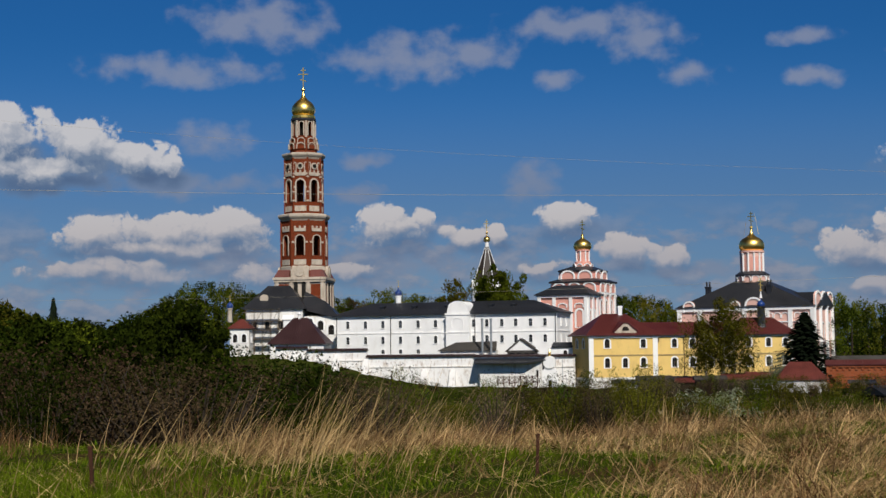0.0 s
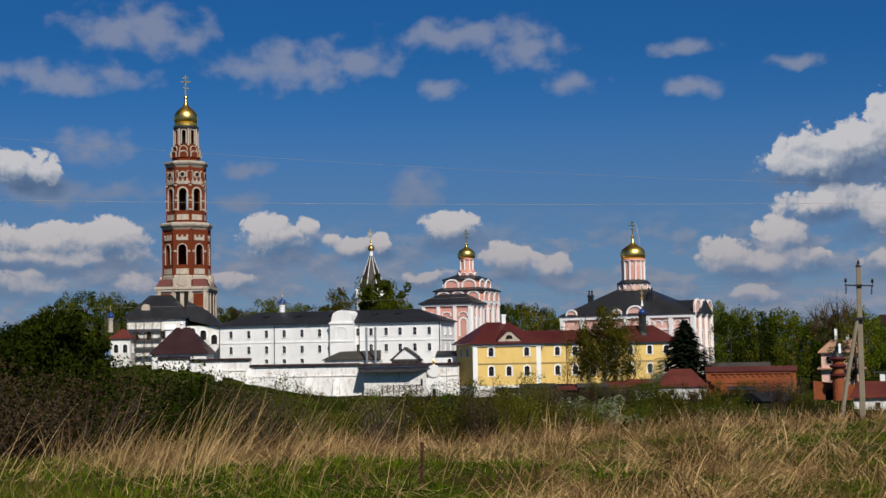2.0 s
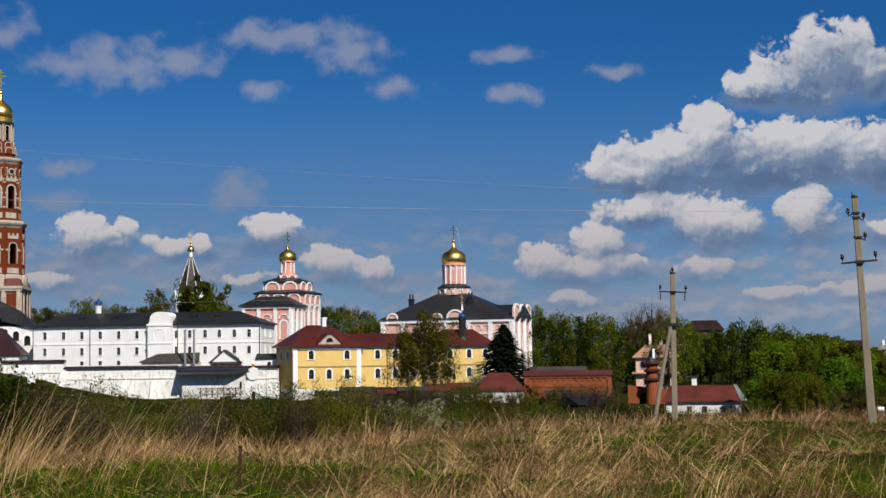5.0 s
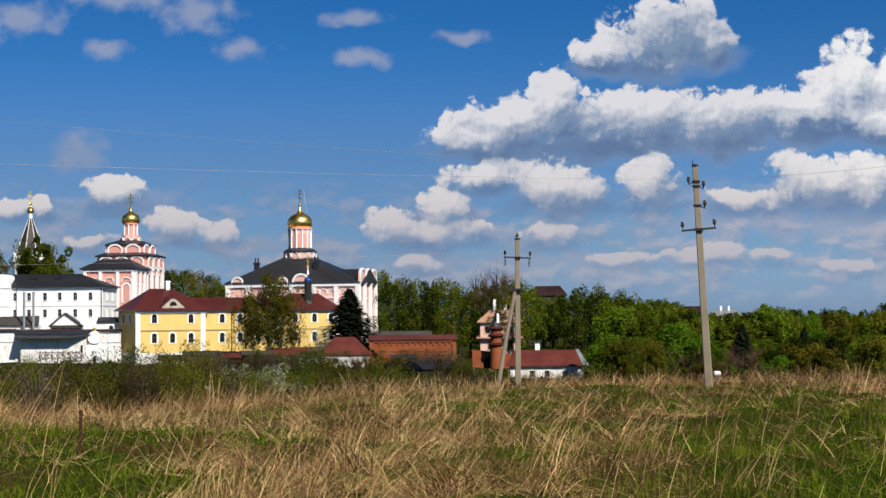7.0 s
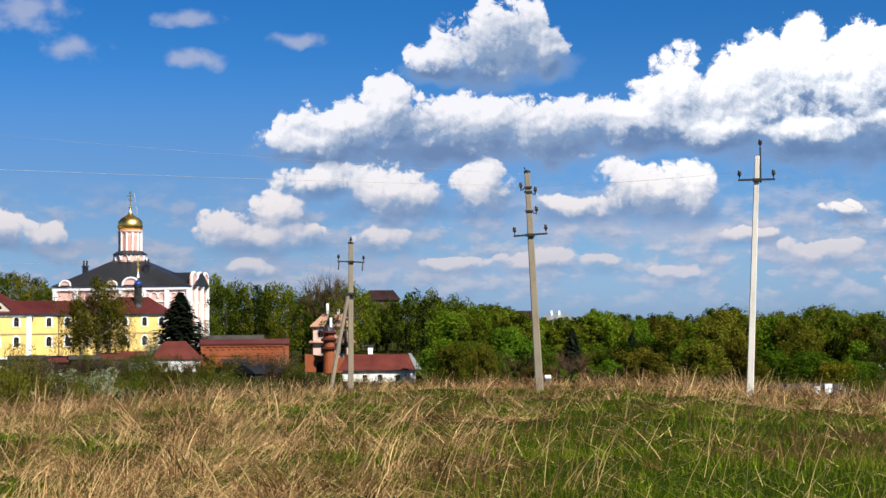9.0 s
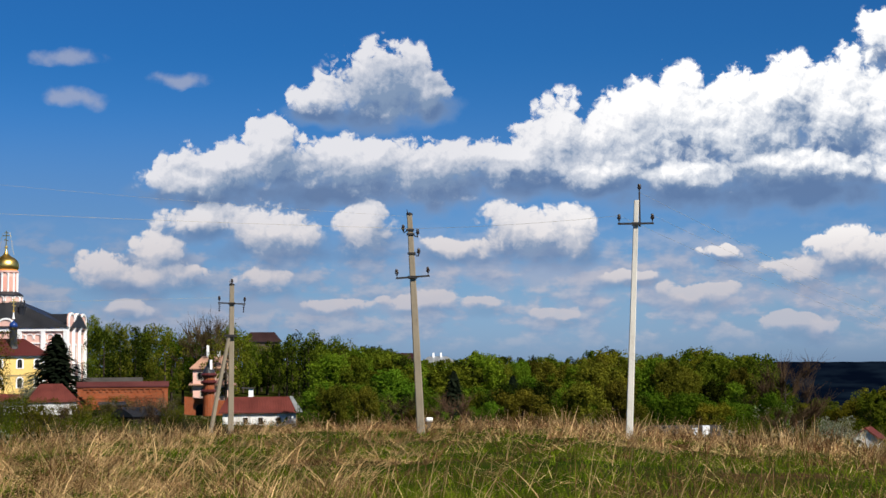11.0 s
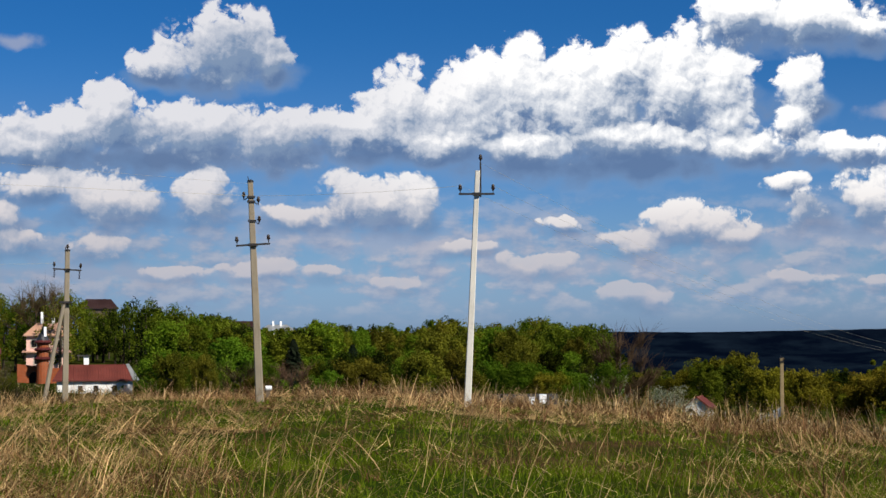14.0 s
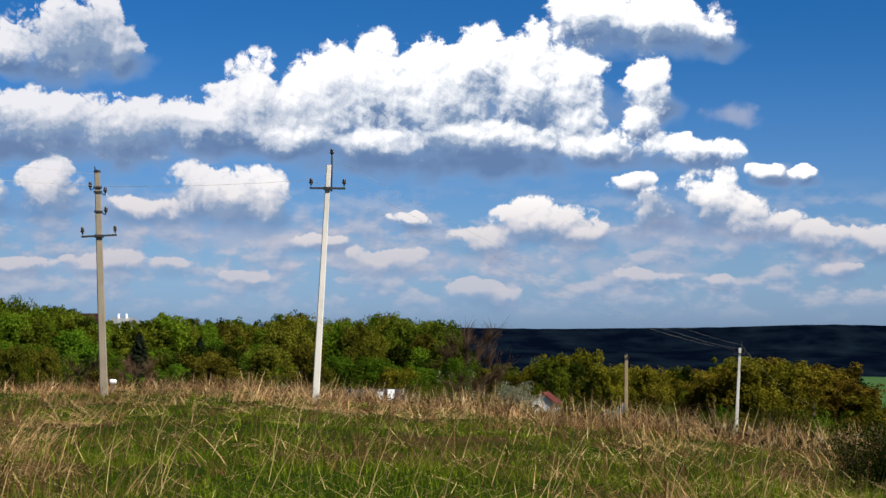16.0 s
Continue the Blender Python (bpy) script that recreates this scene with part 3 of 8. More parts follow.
def wall_mesh(length, z0, z1, thick, holes=(), x0=0.0):
    """A wall along x with its face at y = 0, with real openings (x, z, width, height, arched)."""
    m = Mesh()
    m.weld = True
    xs = sorted({x0, x0 + length, *[x for h in holes for x in (h[0] - h[2] / 2, h[0] + h[2] / 2)]})
    zs = sorted({z0, z1, *[z for h in holes for z in (h[1], h[1] + h[3])]})

    def open_at(a, b):
        return any(abs(a - h[0]) < h[2] / 2 and h[1] < b < h[1] + h[3] for h in holes)
    for i in range(len(xs) - 1):
        j = 0
        while j < len(zs) - 1:
            a = (xs[i] + xs[i + 1]) / 2
            if open_at(a, (zs[j] + zs[j + 1]) / 2):
                j += 1
                continue
            k = j
            while k < len(zs) - 1 and not open_at(a, (zs[k] + zs[k + 1]) / 2):
                k += 1
            m.box(xs[i], xs[i + 1], 0, thick, zs[j], zs[k])
            j = k
    for x, z, wide, high, arched in holes:
        if arched:
            l, r, rise = x - wide / 2, x + wide / 2, min(wide / 2, high * 0.4) * arched
            top, spring = z + high, z + high - rise
            curve = arch_curve(l, r, spring, rise - 0.01)
            half = len(curve) // 2
            m.slab([(r, top)] + curve[half::-1], 0.0, thick)
            m.slab([(l, top)] + curve[:half - 1:-1], 0.0, thick)
    return m


def arch_frame(wide, high, arched, border, depth):
    """A surround round an opening whose sill is at the origin."""
    m = Mesh()
    l, r = -wide / 2, wide / 2
    if arched:
        rise = min(wide / 2, high * 0.4) * arched
        inner = [(r, 0)] + arch_curve(l, r, high - rise, rise) + [(l, 0)]
        outer = [(r + border, 0)] + arch_curve(l - border, r + border, high - rise, rise + border) + [(l - border, 0)]
    else:
        inner = [(r, 0), (r, high), (l, high), (l, 0)]
        outer = [(r + border, 0), (r + border, high + border), (l - border, high + border), (l - border, 0)]
    for i in range(len(inner) - 1):
        m.slab([inner[i], outer[i], outer[i + 1], inner[i + 1]], -depth, 0.0)
    return m


def filled(wide, high, arched, y0, y1):
    l, r = -wide / 2, wide / 2
    rise = min(wide / 2, high * 0.4) * arched
    outline = [(r, 0)] + (arch_curve(l, r, high - rise, rise) if arched else [(r, high), (l, high)]) + [(l, 0)]
    return Mesh().slab(outline, y0, y1)


WINDOW_KINDS = {}


def window(parent, place, wide, high, arched, frame_mat, border_mat, border=0.16, depth=0.10, bars=True, deep=0.25):
    """A window in an opening: frame with glazing bars, dark pane, and a raised surround where there is one."""
    key = (wide, high, arched, frame_mat.name, border_mat.name if border_mat else "", border)
    if key not in WINDOW_KINDS:
        sash = arch_frame(wide - 0.14, high - 0.07, arched, 0.07, 0.06)
        if bars:
            sash.box(-0.03, 0.03, -0.06, 0.0, 0.0, high - 0.1)
            sash.box(-wide / 2 + 0.05, wide / 2 - 0.05, -0.06, 0.0, high * 0.55, high * 0.55 + 0.06)
        sash.box(-wide / 2, wide / 2, -0.06, 0.0, -0.0, 0.08)
        WINDOW_KINDS[key] = (sash.data("window", frame_mat), filled(wide, high, arched, -0.01, 0.02).data("pane", GLASS),
                             arch_frame(wide, high, arched, border, depth).box(-wide / 2 - border, wide / 2 + border, -depth - 0.06, 0.0, -0.16, 0.0).data("surround", border_mat) if border_mat else None)
    sash, pane, edge = WINDOW_KINDS[key]
    ob = part("window", sash, None, parent, "", place @ pose(0, deep, 0))
    part("pane", pane, None, ob)
    if edge:
        part("surround", edge, None, ob, "", pose(0, -deep, 0))
    return ob


def onion(m, radius, height, base, sides=24, tip=0.03):
    """An onion dome: swelling, then drawn in to a point."""
    shape = ((0.78, 0.0), (0.90, 0.06), (0.98, 0.14), (1.0, 0.23), (0.98, 0.32), (0.91, 0.41), (0.78, 0.49), (0.59, 0.56), (0.39, 0.62), (0.24, 0.68), (0.14, 0.76), (0.08, 0.88), (tip, 1.0))
    return m.lathe([(radius * r, base + height * z) for r, z in shape], sides)


def cross_mesh(height, thick, base=0.0):
    """An eastern cross with three bars, the lowest one slanted, on a ball."""
    m = Mesh()
    m.lathe([(0.02, base), (thick * 1.7, base + thick * 0.7), (thick * 2.2, base + thick * 2), (thick * 1.7, base + thick * 3.3), (0.02, base + thick * 4)], 12)
    t = thick / 2
    m.box(-t, t, -t, t, base + thick * 3, base + height)
    m.box(-height * 0.20, height * 0.20, -t, t, base + height * 0.70, base + height * 0.70 + thick)
    m.box(-height * 0.11, height * 0.11, -t, t, base + height * 0.86, base + height * 0.86 + thick)
    m.box(-height * 0.13, height * 0.13, -t, t, base + height * 0.45, base + height * 0.45 + thick, pose(0, 0, 0) @ Matrix.Translation((0, 0, base + height * 0.45)) @ pose(0, 0, 0, 0, 18, 0) @ Matrix.Translation((0, 0, -base - height * 0.45)))
    return m


# ---------------------------------------------------------------- the lie of the land
RINGS = (0, 15, 25, 40, 60, 80, 120, 180, 250, 320, 382, 398, 402, 450, 600, 1000, 1800, 3200, 4600)
SLOPES = {}
SLOPES[-40] = (0, -0.1, -0.2, -0.6, -3.0, -5.0, -7.0, -9.0, -9.0, -7.0, -4.0, -3.0, -2.8, -1.0, 3, 4, 4, 4, 4)
SLOPES[-16] = (0, -0.1, -0.2, -0.6, -3.0, -5.0, -7.0, -9.0, -9.0, -7.0, -4.0, -3.0, -2.8, -1.0, 3, 4, 4, 4, 4)
SLOPES[-6] = (0, -0.15, -0.25, -0.7, -2.5, -5.0, -8.0, -9.5, -8.5, -5.5, -2.0, -1.0, 0.5, 2.5, 4, 6, 6, 6, 6)
SLOPES[-4] = (0, -0.15, -0.25, -0.65, -2.3, -4.8, -7.8, -9.7, -9.2, -6.8, -3.6, -2.6, 0.5, 2.5, 4, 6, 6, 6, 6)
SLOPES[0] = (0, -0.18, -0.28, -0.6, -1.9, -4.0, -7.0, -9.5, -9.8, -8.6, -7.0, -6.5, 0.0, 1.5, 3, 6, 6, 6, 6)
SLOPES[4.5] = (0, -0.2, -0.3, -0.7, -1.7, -3.2, -6.2, -9.0, -9.8, -9.0, -7.2, -6.6, -3.0, -0.5, 2, 5, 6, 6, 6)
SLOPES[8] = (0, -0.2, -0.3, -0.6, -1.3, -2.5, -5.5, -8.2, -8.6, -7.0, -7.4, -6.8, -6.5, -4.0, 0, 4, 6, 6, 6)
SLOPES[14] = (0, -0.2, -0.3, -0.55, -1.0, -2.0, -5.0, -8.0, -8.6, -6.9, -6.8, -6.4, -6.2, -4.5, -2, 2, 5, 5, 5)
SLOPES[22] = (0, -0.2, -0.35, -0.55, -0.8, -1.6, -4.0, -7.0, -9.3, -9.5, -8.5, -8.0, -7.8, -6.5, -4, -3, 0, 3, 5)
SLOPES[30] = (0, -0.2, -0.35, -0.55, -0.8, -1.4, -4.0, -7.0, -9.5, -9.5, -8.5, -8.0, -8.0, -7.0, -5, -5, -10, -10, 8)
SLOPES[38] = (0, -0.2, -0.42, -0.80, -1.4, -2.3, -4.5, -8.0, -10.5, -11.0, -11.0, -11.0, -11.0, -11.0, -14, -25, -34, -30, 8)
SLOPES[44] = (0, -0.22, -0.50, -0.80, -2.0, -3.6, -6.2, -8.6, -12.0, -15.0, -17.5, -18.0, -18.2, -21.0, -27, -35, -38, -32, 12)
SLOPES[52] = (0, -0.28, -0.70, -1.3, -2.7, -4.4, -7.2, -11.0, -15.0, -18.0, -20.5, -21.0, -21.2, -24.0, -29, -36, -38, -30, 22)
SLOPES[70] = (0, -0.25, -0.80, -1.9, -3.4, -5.0, -7.2, -11.0, -15.0, -18.0, -20.5, -21.0, -21.2, -24.0, -29, -36, -38, -30, 24)
AZ_KEYS = sorted(SLOPES)
SLOPE_TABLE = np.array([SLOPES[a] for a in AZ_KEYS], float)


def ground_z(x, y):
    """Height of the land; x and y may be arrays."""
    x, y = np.asarray(x, float), np.asarray(y, float)
    r, az = np.hypot(x, y), np.degrees(np.arctan2(x, y))
    az = np.where(az < -40, -40, np.where(az > 70, 70, az))
    i = np.clip(np.searchsorted(AZ_KEYS, az, side="right") - 1, 0, len(AZ_KEYS) - 2)
    keys = np.array(AZ_KEYS, float)
    u = np.clip((az - keys[i]) / (keys[i + 1] - keys[i]), 0, 1)
    u = u * u * (3 - 2 * u)
    rings = np.array(RINGS, float)
    j = np.clip(np.searchsorted(rings, r, side="right") - 1, 0, len(rings) - 2)
    v = np.clip((r - rings[j]) / (rings[j + 1] - rings[j]), 0, 1)
    table = SLOPE_TABLE
    z = (table[i, j] * (1 - u) + table[i + 1, j] * u) * (1 - v) + (table[i, j + 1] * (1 - u) + table[i + 1, j + 1] * u) * v
    swell = 0.10 * np.sin(x * 0.31 + 1.3) * np.sin(y * 0.27) + 0.05 * np.sin(x * 0.83 + y * 0.6) + 0.03 * np.sin(1.9 * x - 1.3 * y)
    return z + swell * np.clip(r / 25, 0.3, 1.0)


def on_ground(az, dist, sink=0.0):
    p = bearing(az, dist)
    return Vector((p.x, p.y, float(ground_z(p.x, p.y)) - sink))


def build_ground():
    angles = np.radians(np.concatenate([np.arange(-180, -20, 4.0), np.arange(-20, 58, 0.5), np.arange(58, 180, 4.0)]))
    radii = np.concatenate([np.arange(3, 90, 1.5), np.geomspace(90, 380, 40), np.arange(383, 404, 1.5), np.geomspace(406, 4700, 60)])
    a, r = np.meshgrid(angles, radii)
    x, y = r * np.sin(a), r * np.cos(a)
    z = ground_z(x, y)
    far = np.clip((r - 2600) / 1500, 0, 1)
    z += far * (2 * np.sin(a * 23) + 1.0 * np.sin(a * 57 + 1) + 0.6 * np.sin(a * 331))
    n, k = len(radii), len(angles)
    verts = np.stack([x, y, z], -1).reshape(-1, 3).tolist() + [(0, 0, 0)]
    faces = [(i * k + j, (i + 1) * k + j, (i + 1) * k + (j + 1) % k, i * k + (j + 1) % k) for i in range(n - 1) for j in range(k)]
    faces += [(j, (j + 1) % k, n * k) for j in range(k)]
    me = bpy.data.meshes.new("ground")
    me.from_pydata(verts, [], faces)
    me.shade_smooth()
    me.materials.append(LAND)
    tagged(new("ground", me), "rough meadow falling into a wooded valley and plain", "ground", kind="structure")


build_ground()


# ---------------------------------------------------------------- the monastery
def sides(length, depth):
    """Places of the four walls of a block whose front runs along x."""
    return (Matrix(), pose(length, 0, 0, 0, 0, 90), pose(length, depth, 0, 0, 0, 180), pose(0, depth, 0, 0, 0, -90))


def block(parent, length, depth, z0, z1, mat, front=(), right=(), left=(), back=(), at=None, frame_mat=None, border_mat=None, border=0.16, thick=0.5, bars=True, label=""):
    """Four walls with openings and windows in them. Openings: (x, z, width, height, arched)."""
    at = at or Matrix()
    for i, (holes, m) in enumerate(zip((front, right, back, left), sides(length, depth))):
        run = (length, depth)[i % 2]
        inner = thick if i % 2 else 0.0
        part("wall", wall_mesh(run - 2 * inner, z0, z1, thick, holes, inner), mat, parent, label, at @ m)
        for x, z, wide, high, arched in holes:
            window(parent, at @ m @ pose(x, 0, z), wide, high, arched, frame_mat or OLD_WOOD, border_mat, border, bars=bars)


def kokoshnik(parent, place, wide, high, mat, inner, name="arched_gable"):
    """A rounded gable: a raised white arch over a coloured field."""
    ob = part(name, filled(wide, high, 1.25, 0.0, 0.4), inner, parent, "", place)
    part("arch_moulding", arch_frame(wide * 0.82, high * 0.88, 1.25, wide * 0.10, 0.25), mat, ob, "white arch moulding", pose(0, 0, 0))
    return ob


def octagon_face(apothem):
    return 2 * apothem * math.tan(math.pi / 8)


def bell_tower():
    base = -38.9, 444.3, 3.0
    t = thing("bell_tower", pose(*base, 0, 0, -6), "tall tiered red brick bell tower with gold dome", "tower")
    o = -3.0
    tr = math.pi / 8
    # lowest tier: a square block in white stone with brick panels
    m = Mesh().box(-6.7, 6.7, -6.7, 6.7, 0, 19.5 + o + 3)
    part("lower_tier", m, CREAM, t, "white stone lower tier")
    for i in range(4):
        turn = pose(0, 0, 0, 0, 0, 90 * i)
        for x in (-4.5, 4.5):
            part("brick_panel", Mesh().box(x - 1.4, x + 1.4, -6.85, -6.6, 10.5, 18.0), BRICK, t, "", turn)
        for x in (-6.3, -2.4, 2.4, 6.3):
            part("pilaster", Mesh().box(x - 0.45, x + 0.45, -7.15, -6.6, 0, 18.6), CREAM, t, "", turn)
        for x in (-1.1, 1.1):
            part("slit_window", filled(1.1, 8.4, 1.0, -0.1, 0.1), DARK, t, "tall dark slit window", turn @ pose(x, -6.85, 10.4))
        part("pediment", filled(5.0, 3.9, 1.1, -0.2, 1.2), CREAM, t, "white rounded pediment with a medallion", turn @ pose(0, -6.9, 19.3))
        part("medallion", Mesh().lathe([(0.85, 0), (1.3, 0), (1.3, 0.3), (0.85, 0.3)], 20), CREAM, t, "ring medallion", turn @ pose(0, -7.05, 21.4, 90))
        part("side_gable", Mesh().solid([(2.9, -7.2, 19.9), (7.2, -7.2, 19.9), (6.2, -6.0, 22.0), (2.9, -6.0, 22.0), (2.9, -6.0, 19.9), (7.2, -6.0, 19.9)], [(0, 1, 2, 3), (0, 4, 5, 1), (4, 3, 2, 5), (0, 3, 4), (1, 5, 2)]), ROOF_RUST, t, "", turn)
        part("side_gable", Mesh().solid([(-2.9, -7.2, 19.9), (-7.2, -7.2, 19.9), (-6.2, -6.0, 22.0), (-2.9, -6.0, 22.0), (-2.9, -6.0, 19.9), (-7.2, -6.0, 19.9)], [(0, 1, 2, 3), (0, 4, 5, 1), (4, 3, 2, 5), (0, 3, 4), (1, 5, 2)]), ROOF_RUST, t, "", turn)
    part("cornice", Mesh().box(-7.25, 7.25, -7.25, 7.25, 18.6, 19.2).box(-7.5, 7.5, -7.5, 7.5, 19.2, 19.9), CREAM, t, "")
    part("plinth_course", Mesh().lathe([(6.9, 19.9), (6.9, 21.0), (6.7, 22.2), (6.6, 22.6)], 8, tr), BRICK, t)
    part("band", Mesh().lathe([(6.6, 21.6), (6.85, 21.8), (6.85, 22.9), (6.5, 23.2)], 8, tr), CREAM, t, "white stone band")

    def tier(apothem, z0, z1, arch_w, arch_z, arch_h, banded):
        run = octagon_face(apothem)
        wall = wall_mesh(run, z0, z1, 0.8, [(0, arch_z, arch_w, arch_h, 1.0)], -run / 2).data("brick_wall", BRICK)
        edge = arch_frame(arch_w, arch_h, 1.0, 0.42 if banded else 0.26, 0.22).data("arch_moulding", CREAM)
        quoin = Mesh().box(run / 2 - 0.28, run / 2 + 0.28, -0.22, 0.35, z0, z1).data("corner_shaft", BRICK)
        plate = Mesh().box(-arch_w * 0.75, arch_w * 0.75, -0.18, 0, arch_z - 2.6, arch_z - 1.1)
        plate = plate.data("carved_panel", CREAM)
        course = Mesh().box(arch_w / 2 + 0.4, run / 2, -0.2, 0, arch_z + arch_h * 0.62, arch_z + arch_h * 0.62 + 0.5).data("string_course", CREAM)
        for i in range(8):
            place = pose(0, 0, 0, 0, 0, 45 * i) @ pose(0, -apothem, 0)
            part("brick_wall", wall, None, t, "", place)
            part("arch_moulding", edge, None, t, "white arch moulding", place @ pose(0, 0, arch_z))
            part("corner_shaft", quoin, None, t, "", place)
            part("carved_panel", plate, None, t, "white carved panel", place)
            part("string_course", course, None, t, "", place)
            part("string_course", course, None, t, "", place @ pose(-run / 2 - arch_w / 2 - 0.4, 0, 0))
            lintel = Mesh().box(-arch_w * 0.7, arch_w * 0.7, -0.2, 0, arch_z + arch_h + 1.1, arch_z + arch_h + 2.0)
            for k in (-0.6, 0, 0.6):
                lintel.box(k * arch_w - 0.25, k * arch_w + 0.25, -0.26, 0, arch_z + arch_h + 2.0, arch_z + arch_h + 2.6)
            part("lintel_panel", lintel, CREAM, t, "", place)
        for i in range(8 if banded else 0):
            for z in (arch_z + 0.1, arch_z + arch_h * 0.42, arch_z + arch_h + 0.6):
                part("white_band", Mesh().box(run / 2 - 0.36, run / 2 + 0.36, -0.30, 0.3, z, z + 0.42), CREAM, t, "white stone band", pose(0, 0, 0, 0, 0, 45 * i) @ pose(0, -apothem, 0))
        part("floor_deck", Mesh().lathe([(apothem * 1.05, z0 + 0.05), (apothem * 1.05, z0 + 0.4)], 8, tr), DARK, t)

    tier(6.05, 21.2, 36.0, 2.3, 26.0, 5.6, False)
    part("cornice", Mesh().lathe([(6.5, 35.6), (6.8, 36.1), (7.2, 36.5), (7.45, 36.9), (7.45, 37.4), (6.6, 37.7)], 8, tr), CREAM, t, "white stone cornice")
    tier(5.0, 37.2, 53.4, 2.2, 41.0, 6.2, True)
    for i in range(8):
        place = pose(0, 0, 0, 0, 0, 45 * i) @ pose(0, -5.0, 0)
        part("round_window", Mesh().lathe([(0.01, 0), (0.55, 0), (0.55, 0.2), (0.01, 0.2)], 16), DARK, t, "dark round window", place @ pose(0, -0.28, 51.0, 90))
        part("round_moulding", Mesh().lathe([(0.5, 0), (0.95, 0), (0.95, 0.25), (0.5, 0.25)], 16), CREAM, t, "", place @ pose(0, -0.02, 51.0, 90))
        for x in (-1.55, 1.55):
            part("niche", arch_frame(0.5, 2.0, 1.0, 0.22, 0.2), CREAM, t, "", place @ pose(x, 0, 49.9))
        part("string_course", Mesh().box(-2.05, 2.05, -0.24, 0, 48.6, 49.1), CREAM, t, "", place)
    part("cornice", Mesh().lathe([(5.4, 53.0), (5.7, 53.5), (6.0, 53.8), (6.25, 54.2), (6.25, 54.6), (5.2, 54.9)], 8, tr), CREAM, t, "white stone cornice")
    part("drum_base", Mesh().lathe([(3.9, 54.8), (3.85, 56.0), (3.75, 56.2), (3.6, 58.6), (3.3, 59.4)], 8, tr), BRICK, t)
    for i in range(8):
        place = pose(0, 0, 0, 0, 0, 45 * i)
        kokoshnik(t, place @ pose(0, -3.95, 56.0), 2.5, 1.8, CREAM, BRICK)
        kokoshnik(t, place @ pose(0, -3.60, 57.6), 2.2, 1.6, CREAM, BRICK)
        part("drum_moulding", arch_frame(1.05, 3.9, 1.0, 0.34, 0.16), CREAM, t, "white arch moulding", place @ pose(0, -3.05, 59.8))
        run = octagon_face(3.05)
        part("drum_wall", wall_mesh(run, 59.2, 64.2, 0.4, [(0, 59.8, 1.05, 3.9, 1.0)], -run / 2), BRICK, t, "", place @ pose(0, -3.05, 0))
        part("column", Mesh().lathe([(0.34, 59.3), (0.26, 59.7), (0.26, 63.6), (0.36, 64.0)], 10), CREAM, t, "white column", pose(0, 0, 0, 0, 0, 45 * i + 22.5) @ pose(0, -3.35, 0))
    part("drum_core", Mesh().lathe([(1.6, 59.2), (1.6, 64.4)], 8), DARK, t)
    part("drum_cornice", Mesh().lathe([(3.3, 63.9), (3.6, 64.2), (3.6, 64.6), (3.2, 64.9)], 16), ROOF_BLACK, t, "dark sheet cornice")
    part("gold_band", Mesh().lathe([(3.1, 64.7), (3.35, 64.9), (3.35, 65.5), (2.9, 65.8)], 24), GOLD, t, "gilded band", smooth=False)
    dome = Mesh()
    dome.lathe([(2.8, 65.6), (3.15, 66.3), (3.35, 67.1), (3.25, 68.0), (2.8, 68.9), (2.05, 69.7), (1.25, 70.3), (0.7, 70.9), (0.42, 71.8), (0.25, 73.0), (0.18, 73.4)], 28)
    part("dome", dome, GOLD, t, "gilded onion dome", smooth=True)
    part("cross", cross_mesh(6.9, 0.28, 72.6), GOLD, t, "gilded cross on a ball")


bell_tower()


